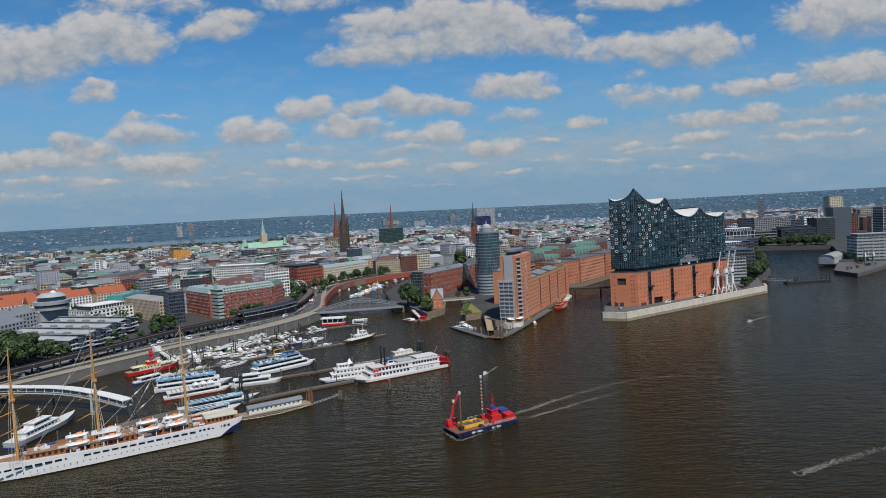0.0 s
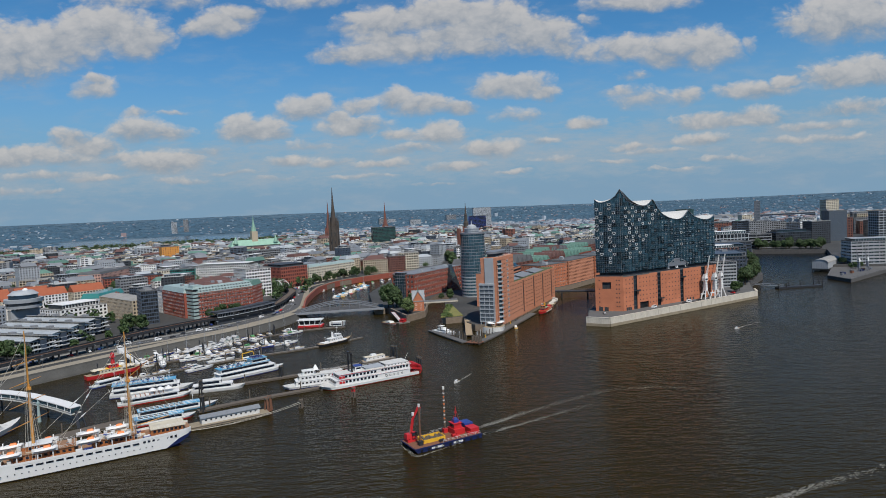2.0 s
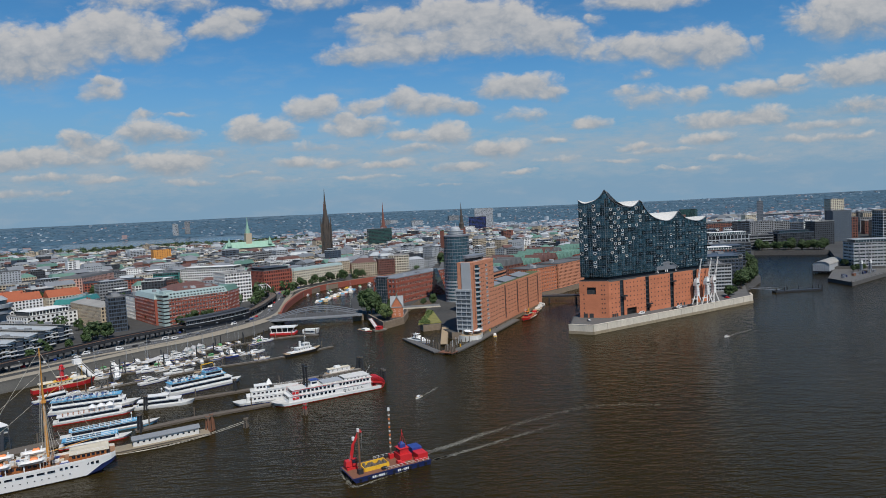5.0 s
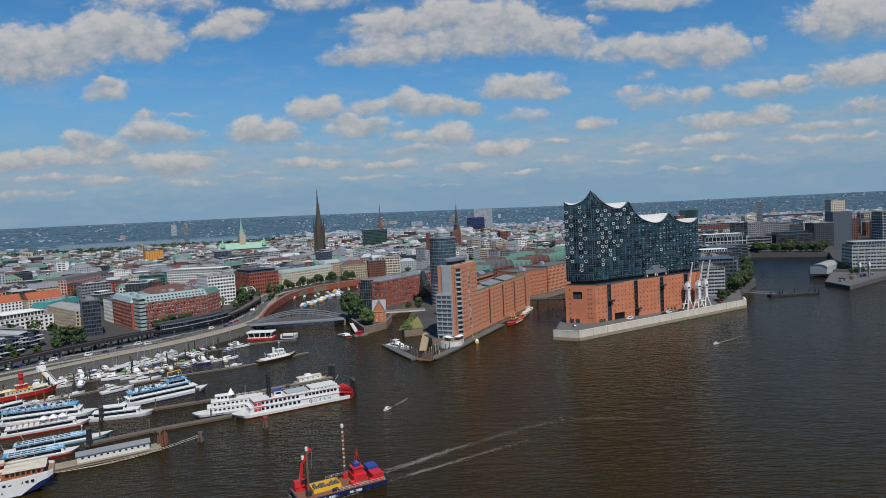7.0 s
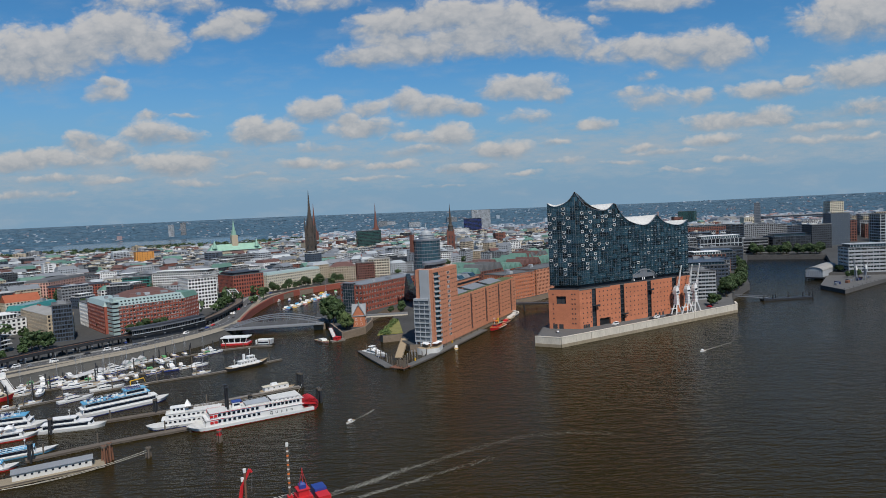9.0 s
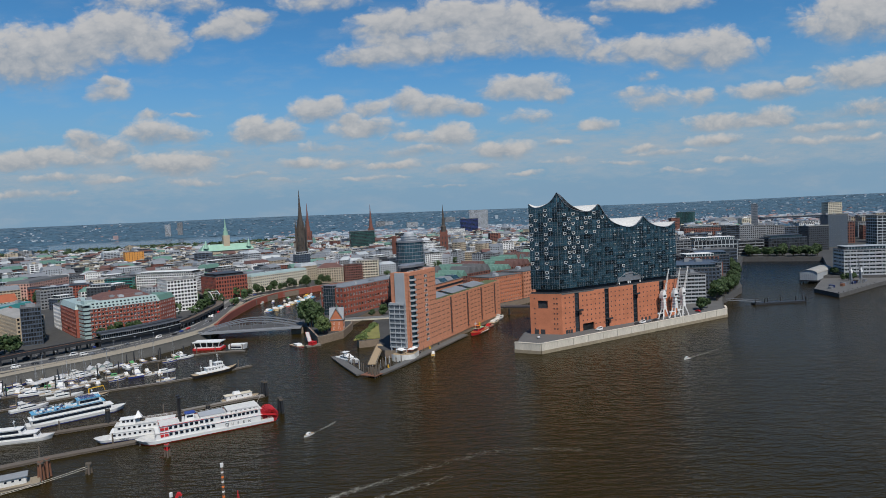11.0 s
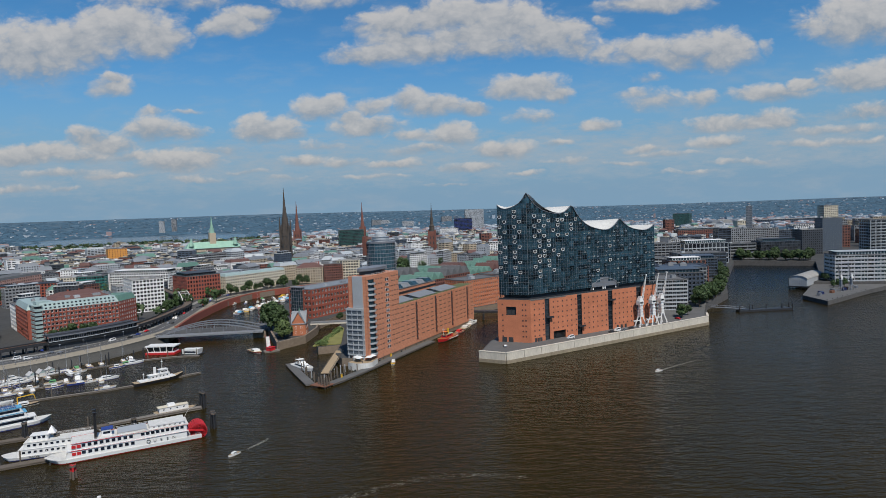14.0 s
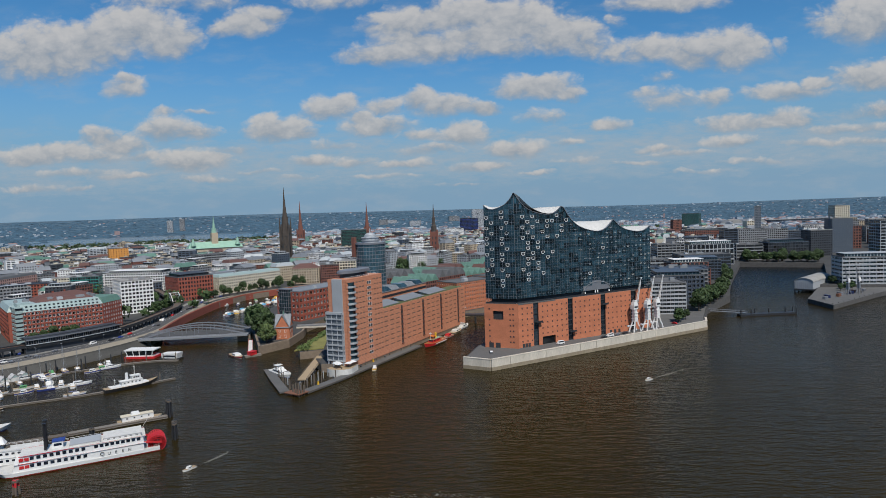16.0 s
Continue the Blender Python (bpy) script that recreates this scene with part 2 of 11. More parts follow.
ccol = wt.nodes.new("ShaderNodeMix")
ccol.data_type = "RGBA"
ccol.inputs[6].default_value, ccol.inputs[7].default_value = (0.235, 0.280, 0.335, 1), (0.535, 0.525, 0.515, 1)
wt.links.new(shr.outputs[0], ccol.inputs[0])
skyk = wt.nodes.new("ShaderNodeMix")
skyk.data_type, skyk.blend_type = "RGBA", "MULTIPLY"
skyk.inputs[0].default_value = 1.0
skyk.inputs[7].default_value = (0.046, 0.086, 0.100, 1)      # strength of the clear sky
wt.links.new(sky.outputs[0], skyk.inputs[6])
# pale blue haze above the horizon
hz = wt.nodes.new("ShaderNodeMapRange")
hz.interpolation_type = "SMOOTHSTEP"
hz.inputs["From Min"].default_value, hz.inputs["From Max"].default_value = 0.26, 0.02
wt.links.new(dsep.outputs[2], hz.inputs["Value"])
hazy = wt.nodes.new("ShaderNodeMix")
hazy.data_type = "RGBA"
hazy.inputs[7].default_value = (0.205, 0.335, 0.465, 1)
wt.links.new(hz.outputs[0], hazy.inputs[0]), wt.links.new(skyk.outputs[2], hazy.inputs[6])
veil_mix = wt.nodes.new("ShaderNodeMix")
veil_mix.data_type = "RGBA"
veil_mix.inputs[7].default_value = (0.345, 0.405, 0.465, 1)
wt.links.new(wmath("MULTIPLY", thin, up), veil_mix.inputs[0]), wt.links.new(hazy.outputs[2], veil_mix.inputs[6])
blend = wt.nodes.new("ShaderNodeMix")
blend.data_type = "RGBA"
wt.links.new(finalmask, blend.inputs[0]), wt.links.new(veil_mix.outputs[2], blend.inputs[6]), wt.links.new(ccol.outputs[2], blend.inputs[7])
bg = wt.nodes.new("ShaderNodeBackground")
wt.links.new(blend.outputs[2], bg.inputs["Color"])
wout = wt.nodes.new("ShaderNodeOutputWorld")
wt.links.new(bg.outputs[0], wout.inputs["Surface"])

# ---- materials ----
def mat(name, rgb, rough=0.7, metal=0.0, var=0.18, scale=0.35, fine=6.0, bump=0.0, streak=1.0, rnd=0.0, island=0.0, spec=0.5, tint=None):
    """A surface with stains (scale, per metre), grain (fine), vertical streaks and, for pieces, a chance shade of their own."""
    m = bpy.data.materials.new(name)
    m.use_nodes = True
    nt = m.node_tree
    b = nt.nodes["Principled BSDF"]
    b.inputs["Roughness"].default_value, b.inputs["Metallic"].default_value = rough, metal
    b.inputs["Specular IOR Level"].default_value = spec
    tc = nt.nodes.new("ShaderNodeTexCoord")
    mp = nt.nodes.new("ShaderNodeMapping")
    mp.inputs["Scale"].default_value = (1, 1, 1 / streak)
    nt.links.new(tc.outputs["Object"], mp.inputs["Vector"])
    n1, n2 = nt.nodes.new("ShaderNodeTexNoise"), nt.nodes.new("ShaderNodeTexNoise")
    n1.inputs["Scale"].default_value, n1.inputs["Detail"].default_value = scale, 4
    n2.inputs["Scale"].default_value, n2.inputs["Detail"].default_value = fine, 2
    nt.links.new(mp.outputs[0], n1.inputs["Vector"]), nt.links.new(mp.outputs[0], n2.inputs["Vector"])
    s = nt.nodes.new("ShaderNodeMath")
    s.operation = "ADD"
    nt.links.new(n1.outputs["Fac"], s.inputs[0]), nt.links.new(n2.outputs["Fac"], s.inputs[1])
    last = s.outputs[0]
    for on, source in ((rnd, "rnd"), (island, "island")):
        if on:
            src = nt.nodes.new("ShaderNodeObjectInfo").outputs["Random"] if source == "rnd" else nt.nodes.new("ShaderNodeNewGeometry").outputs["Random Per Island"]
            k = nt.nodes.new("ShaderNodeMath")
            k.operation = "MULTIPLY_ADD"
            k.inputs[1].default_value = on
            nt.links.new(src, k.inputs[0]), nt.links.new(last, k.inputs[2])
            k2 = nt.nodes.new("ShaderNodeMath")
            k2.operation, k2.inputs[1].default_value = "SUBTRACT", on / 2
            nt.links.new(k.outputs[0], k2.inputs[0])
            last = k2.outputs[0]
    r = nt.nodes.new("ShaderNodeMapRange")
    r.inputs["From Min"].default_value, r.inputs["From Max"].default_value = 0.55, 1.45
    nt.links.new(last, r.inputs["Value"])
    mix = nt.nodes.new("ShaderNodeMix")
    mix.data_type = "RGBA"
    hi = tint or [min(1, c * (1 + var)) for c in rgb]
    mix.inputs[6].default_value, mix.inputs[7].default_value = [c * (1 - var) for c in rgb] + [1], list(hi) + [1]
    nt.links.new(r.outputs[0], mix.inputs[0]), nt.links.new(mix.outputs[2], b.inputs["Base Color"])
    if bump:
        bp = nt.nodes.new("ShaderNodeBump")
        bp.inputs["Strength"].default_value, bp.inputs["Distance"].default_value = bump, 0.1
        nt.links.new(n2.outputs["Fac"], bp.inputs["Height"]), nt.links.new(bp.outputs[0], b.inputs["Normal"])
    return m


def coursed(m, step, dark=0.8):
    """Adds horizontal courses every step metres to a surface made by mat()."""
    nt = m.node_tree
    b = nt.nodes["Principled BSDF"]
    src = b.inputs["Base Color"].links[0].from_socket
    tc = nt.nodes.new("ShaderNodeTexCoord")
    w = nt.nodes.new("ShaderNodeTexWave")
    w.bands_direction = "Z"
    w.inputs["Scale"].default_value = 0.314 / step * 2 / 2
    w.inputs["Distortion"].default_value, w.inputs["Detail"].default_value, w.inputs["Detail Scale"].default_value = 0.8, 2, 0.6
    nt.links.new(tc.outputs["Object"], w.inputs["Vector"])
    mr = nt.nodes.new("ShaderNodeMapRange")
    mr.inputs["To Min"].default_value = dark
    nt.links.new(w.outputs["Fac"], mr.inputs["Value"])
    mx = nt.nodes.new("ShaderNodeMix")
    mx.data_type, mx.blend_type = "RGBA", "MULTIPLY"
    mx.inputs[0].default_value = 1
    nt.links.new(src, mx.inputs[6]), nt.links.new(mr.outputs[0], mx.inputs[7]), nt.links.new(mx.outputs[2], b.inputs["Base Color"])
    return m


M_BRICK = coursed(mat("orange_brick", (0.46, 0.162, 0.082), 0.85, var=0.24, scale=0.12, fine=1.6, streak=0.5, bump=0.2), 0.75, 0.86)
M_BRICK_HTC = coursed(mat("salmon_brick", (0.517, 0.220, 0.127), 0.85, var=0.2, scale=0.2, fine=1.4, streak=0.35, bump=0.2), 0.9, 0.82)
M_BRICK_RED = mat("red_brick", (0.25, 0.066, 0.042), 0.85, var=0.22, scale=0.3, fine=2.5, bump=0.2)
M_BRICK_DARK = mat("dark_brick", (0.16, 0.062, 0.045), 0.85, var=0.22, scale=0.3, fine=2.5, bump=0.2)
M_CONCRETE = mat("pale_concrete", (0.50, 0.46, 0.39), 0.85, var=0.22, scale=0.2, fine=2.0, streak=4, bump=0.2)
M_CONCRETE_WET = mat("stained_concrete", (0.24, 0.20, 0.14), 0.7, var=0.35, scale=0.3, fine=2.0, streak=3, bump=0.2)
M_STONE_QUAY = mat("quay_stone", (0.185, 0.145, 0.108), 0.85, var=0.35, scale=0.4, fine=3, bump=0.3)
M_QUAY_DARK = mat("dark_quay_stone", (0.075, 0.072, 0.070), 0.85, var=0.4, scale=0.3, fine=2.5, bump=0.3)
M_ASPHALT = mat("asphalt", (0.072, 0.072, 0.073), 0.9, var=0.25, scale=0.08, fine=2)
M_PAVE = mat("promenade_paving", (0.26, 0.228, 0.175), 0.9, var=0.18, scale=0.15, fine=1.5)
M_PAVE_GREY = mat("grey_paving", (0.094, 0.093, 0.091), 0.9, var=0.22, scale=0.12, fine=1.5)
M_PAVE_PALE = mat("pale_slab_paving", (0.204, 0.200, 0.187), 0.9, var=0.22, scale=0.15, fine=1.5)
M_SLOPE = coursed(mat("sloping_stone_setts", (0.070, 0.069, 0.064), 0.9, var=0.3, scale=0.12, fine=1.5), 0.7, 0.9)
M_STEEL_DARK = mat("dark_painted_steel", (0.035, 0.037, 0.042), 0.5, 0.3, var=0.3, scale=0.6)
M_STEEL = mat("grey_painted_steel", (0.22, 0.23, 0.25), 0.45, 0.4, var=0.15, scale=0.4)
M_METAL_ROOF = mat("zinc_roof", (0.195, 0.210, 0.228), 0.6, 0.15, var=0.16, scale=0.15, fine=1.2)
M_WHITE = mat("white_paint", (0.646, 0.646, 0.636), 0.5, var=0.06, scale=0.5, fine=3)
M_WHITE_WORN = mat("weathered_white_paint", (0.54, 0.535, 0.51), 0.55, var=0.18, scale=0.6, fine=3, streak=3)
M_RED = mat("red_paint", (0.46, 0.018, 0.022), 0.5, var=0.15, scale=0.8)
M_BLUE = mat("blue_paint", (0.02, 0.045, 0.22), 0.45, var=0.2, scale=0.8)
M_SKYBLUE = mat("light_blue_paint", (0.09, 0.31, 0.50), 0.45, var=0.12, scale=0.6)
M_ORANGE = mat("orange_paint", (0.75, 0.18, 0.03), 0.5, var=0.12)
M_YELLOW = mat("yellow_paint", (0.65, 0.38, 0.03), 0.55, var=0.15)
M_GREEN = mat("green_canvas", (0.10, 0.30, 0.12), 0.8, var=0.2)
M_BLACK = mat("black_paint", (0.015, 0.015, 0.017), 0.45, var=0.3)
M_WOOD = mat("varnished_wood", (0.30, 0.105, 0.032), 0.5, var=0.25, scale=1.2, fine=6)
M_DECK = mat("deck_planks", (0.306, 0.230, 0.145), 0.8, var=0.2, scale=0.8, fine=5)
M_TIMBER = mat("weathered_timber", (0.105, 0.086, 0.068), 0.85, var=0.3, scale=0.8, fine=5)
M_PONTOON = mat("pontoon_deck", (0.170, 0.153, 0.132), 0.85, var=0.22, scale=0.4, fine=3)
M_RUST = mat("rusty_steel", (0.16, 0.07, 0.04), 0.8, var=0.35, scale=1.2)
M_MAST = mat("golden_mast_paint", (0.52, 0.24, 0.05), 0.5, var=0.14, scale=0.6)
M_ROPE = mat("pale_rope", (0.45, 0.42, 0.36), 0.8)
M_COPPER = mat("copper_roof", (0.111, 0.212, 0.170), 0.6, 0.1, var=0.25, scale=0.12, fine=1.0, streak=2)
M_VERDIGRIS = mat("pale_verdigris_roof", (0.24, 0.40, 0.31), 0.6, 0.1, var=0.2, scale=0.12, fine=1.0, streak=2)
M_TURQ = mat("turquoise_roof", (0.306, 0.391, 0.383), 0.55, 0.1, var=0.15, scale=0.15, fine=1.0)
M_TILE = mat("red_tile_roof", (0.306, 0.085, 0.038), 0.8, var=0.2, scale=0.2, fine=2)
M_TILE_DARK = mat("brown_tile_roof", (0.11, 0.055, 0.047), 0.8, var=0.2, scale=0.2, fine=2)
M_ROOF_GREY = mat("grey_roof_felt", (0.095, 0.098, 0.102), 0.85, var=0.3, scale=0.12, fine=1.2)
M_ROOF_PALE = mat("pale_roof_gravel", (0.254, 0.250, 0.238), 0.9, var=0.25, scale=0.12, fine=1.2)
M_ROOF_GREEN = mat("planted_roof", (0.083, 0.099, 0.039), 0.95, var=0.3, scale=0.25, fine=2)
M_WHITEROOF = mat("white_roof_membrane", (0.426, 0.426, 0.426), 0.7, var=0.18, scale=0.15)
M_BEIGE = mat("beige_stone", (0.40, 0.33, 0.24), 0.8, var=0.12, scale=0.25, fine=2)
M_CREAM = mat("cream_render", (0.52, 0.47, 0.37), 0.8, var=0.1, scale=0.25, fine=2)
M_GREYWALL = mat("grey_cladding", (0.215, 0.222, 0.232), 0.6, 0.1, var=0.14, scale=0.2, fine=1.5)
M_DARKWALL = mat("anthracite_cladding", (0.046, 0.051, 0.060), 0.55, 0.2, var=0.2, scale=0.2, fine=1.5)
M_PALEWALL = mat("pale_grey_cladding", (0.35, 0.37, 0.39), 0.55, 0.1, var=0.1, scale=0.2, fine=1.5)
M_WHITEWALL = mat("white_render", (0.66, 0.66, 0.65), 0.75, var=0.1, scale=0.2, fine=1.5, streak=2)
M_PINK = mat("pink_stone", (0.52, 0.30, 0.24), 0.8, var=0.15, scale=0.2, fine=1.5)
M_PUBROOF = mat("blue_grey_sheet_roof", (0.36, 0.39, 0.41), 0.6, 0.1, var=0.2, scale=0.12, fine=0.9)
M_GREYGLASS = mat("grey_office_glass", (0.12, 0.14, 0.16), 0.12, 0.1, var=0.3, scale=0.3, spec=0.7)
M_TOWERGLASS = mat("tower_glass", (0.055, 0.125, 0.165), 0.08, 0.25, var=0.35, scale=0.25, rnd=0.9, spec=0.9)
M_SHIPDECK = mat("oiled_ship_deck", (0.26, 0.145, 0.08), 0.7, var=0.25, scale=0.8, fine=5)
M_NAVY = mat("navy_paint", (0.010, 0.018, 0.075), 0.4, var=0.25, scale=0.8)
M_TEALGLASS = mat("teal_glass", (0.05, 0.22, 0.20), 0.15, 0.1, var=0.25, scale=0.3, spec=0.7)
M_BLUEGREY = mat("blue_grey_cladding", (0.058, 0.076, 0.104), 0.5, 0.1, var=0.2, scale=0.2, fine=1.5)
M_OCHRE = mat("ochre_cladding", (0.55, 0.24, 0.05), 0.7, var=0.12, scale=0.2, fine=1.5)
M_PIER_BRICK = mat("brownstone", (0.11, 0.075, 0.055), 0.85, var=0.3, scale=0.25, fine=2)
M_SPIRE = mat("sooty_sandstone", (0.060, 0.049, 0.041), 0.85, var=0.45, scale=0.2, fine=1.2, streak=3)
M_GRASS = mat("grass", (0.17, 0.165, 0.05), 0.95, var=0.3, scale=0.15, fine=2)
M_LEAF = mat("leaves", (0.036, 0.066, 0.018), 0.7, var=0.4, scale=0.5, fine=3, rnd=0.5, island=0.5)
M_LEAF_PALE = mat("willow_leaves", (0.085, 0.125, 0.036), 0.7, var=0.4, scale=0.5, fine=3, rnd=0.4, island=0.5)
# green woods with the blue of distance haze put into the base colour
M_HAZED_WOODS = mat("haze_blue_woods", (0.034, 0.078, 0.118), 0.9, var=0.4, scale=0.02, fine=0.15, island=0.5)
M_BARK = mat("bark", (0.09, 0.065, 0.045), 0.9, var=0.3, scale=2)
M_GLASS = mat("window_glass", (0.022, 0.028, 0.034), 0.07, 0.0, var=0.5, scale=0.4, rnd=1.2, spec=0.8)
M_GLASS_LIT = mat("window_glass_stuff", (0.024, 0.027, 0.031), 0.08, 0.0, var=0.5, scale=0.3, island=1.2, spec=0.8)
M_GLASS_BLUE = mat("blue_glass", (0.03, 0.062, 0.078), 0.06, 0.25, var=0.4, scale=0.25, rnd=0.8, spec=0.9)
M_GLASS_GREEN = mat("green_glass", (0.045, 0.115, 0.105), 0.12, 0.2, var=0.3, scale=0.2, island=0.6, spec=0.8)
M_PANE = mat("hall_glass", (0.029, 0.068, 0.088), 0.05, 0.55, var=0.9, scale=0.04, fine=0.9, rnd=0.85, streak=3, spec=1.0, bump=0.5)
M_PANE_STUFF = mat("hall_glass_rest", (0.029, 0.068, 0.088), 0.05, 0.55, var=0.9, scale=0.04, fine=0.9, island=0.85, streak=3, spec=1.0, bump=0.5)
M_PALEPANE = mat("pale_framed_window", (0.44, 0.43, 0.41), 0.3, var=0.35, scale=0.3, island=1.4)
M_SLIT = mat("window_slit", (0.17, 0.125, 0.10), 0.25, var=0.3, scale=0.4, rnd=0.8)
M_INNER = mat("dark_interior", (0.03, 0.032, 0.035), 0.7, var=0.3)
M_SHIPGLASS = mat("ship_window_glass", (0.012, 0.018, 0.03), 0.1, spec=0.8, var=0.4, rnd=0.8)

# River water: brown, with wind ripples at three sizes.
M_WATER = bpy.data.materials.new("river_water")
M_WATER.use_nodes = True
nt = M_WATER.node_tree
wb = nt.nodes["Principled BSDF"]
wb.inputs["Base Color"].default_value = (0.030, 0.021, 0.010, 1)
wb.inputs["Roughness"].default_value, wb.inputs["IOR"].default_value = 0.17, 1.33
wb.inputs["Specular IOR Level"].default_value = 0.17
wtc = nt.nodes.new("ShaderNodeTexCoord")


def ripple(scale, stretch, rot, detail):
    mp = nt.nodes.new("ShaderNodeMapping")
    mp.vector_type = "TEXTURE"
    mp.inputs["Rotation"].default_value, mp.inputs["Scale"].default_value = (0, 0, radians(rot)), (1, 1 / stretch, 1)
    nt.links.new(wtc.outputs["Object"], mp.inputs["Vector"])
    n = nt.nodes.new("ShaderNodeTexNoise")
    n.inputs["Scale"].default_value, n.inputs["Detail"].default_value, n.inputs["Roughness"].default_value = scale, detail, 0.55
    nt.links.new(mp.outputs[0], n.inputs["Vector"])
    return n.outputs["Fac"]


calm = nt.nodes.new("ShaderNodeMapRange")
calm.inputs["From Min"].default_value, calm.inputs["From Max"].default_value, calm.inputs["To Min"].default_value = 0.35, 0.65, 0.7
nt.links.new(ripple(0.006, 1.6, 30, 3), calm.inputs["Value"])
w1 = nt.nodes.new("ShaderNodeMath")
w1.operation, w1.inputs[1].default_value = "MULTIPLY", 1.5
nt.links.new(ripple(0.062, 3.0, -64, 3), w1.inputs[0])
w2 = nt.nodes.new("ShaderNodeMath")
w2.operation, w2.inputs[1].default_value = "MULTIPLY_ADD", 1.15
nt.links.new(ripple(0.17, 3.2, -56, 3), w2.inputs[0]), nt.links.new(w1.outputs[0], w2.inputs[2])
w3 = nt.nodes.new("ShaderNodeMath")
w3.operation = "MULTIPLY"
nt.links.new(w2.outputs[0], w3.inputs[0]), nt.links.new(calm.outputs[0], w3.inputs[1])
wbp = nt.nodes.new("ShaderNodeBump")
wbp.inputs["Strength"].default_value, wbp.inputs["Distance"].default_value = 0.95, 0.8
nt.links.new(w3.outputs[0], wbp.inputs["Height"]), nt.links.new(wbp.outputs[0], wb.inputs["Normal"])
silt = nt.nodes.new("ShaderNodeMix")
silt.data_type = "RGBA"
silt.inputs[6].default_value, silt.inputs[7].default_value = (0.0125, 0.0096, 0.0028, 1), (0.0290, 0.0195, 0.0040, 1)
nt.links.new(ripple(0.012, 1.5, 20, 4), silt.inputs[0])
# cloud shade over the eastern basins, painted as darker, bluer water colour
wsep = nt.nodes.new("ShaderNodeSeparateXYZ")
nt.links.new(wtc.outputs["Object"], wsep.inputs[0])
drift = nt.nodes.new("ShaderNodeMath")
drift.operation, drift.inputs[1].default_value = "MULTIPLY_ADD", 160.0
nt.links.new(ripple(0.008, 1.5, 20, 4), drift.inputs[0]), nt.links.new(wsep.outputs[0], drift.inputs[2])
# mask of the painted shade, growing with x
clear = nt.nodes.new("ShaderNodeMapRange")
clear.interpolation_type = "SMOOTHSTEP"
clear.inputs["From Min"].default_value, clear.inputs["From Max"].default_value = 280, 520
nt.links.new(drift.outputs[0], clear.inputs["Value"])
shaded_water = nt.nodes.new("ShaderNodeMix")
shaded_water.data_type = "RGBA"
shaded_water.inputs[7].default_value = (0.0045, 0.0070, 0.0090, 1)
nt.links.new(clear.outputs[0], shaded_water.inputs[0]), nt.links.new(silt.outputs[2], shaded_water.inputs[6]), nt.links.new(shaded_water.outputs[2], wb.inputs["Base Color"])
# specular tint turns from yellow to blue under the same shade mask
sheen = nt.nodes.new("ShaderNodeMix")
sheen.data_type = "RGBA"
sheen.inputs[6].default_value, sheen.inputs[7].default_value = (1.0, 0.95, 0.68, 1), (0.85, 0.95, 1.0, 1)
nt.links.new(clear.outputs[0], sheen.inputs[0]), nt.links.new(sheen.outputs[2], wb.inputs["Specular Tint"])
M_FOAM = mat("foam", (0.30, 0.29, 0.25), 0.6, var=0.25, scale=0.6, fine=2)
M_LAKE = mat("lake_water", (0.05, 0.075, 0.09), 0.2, var=0.2, scale=0.01)


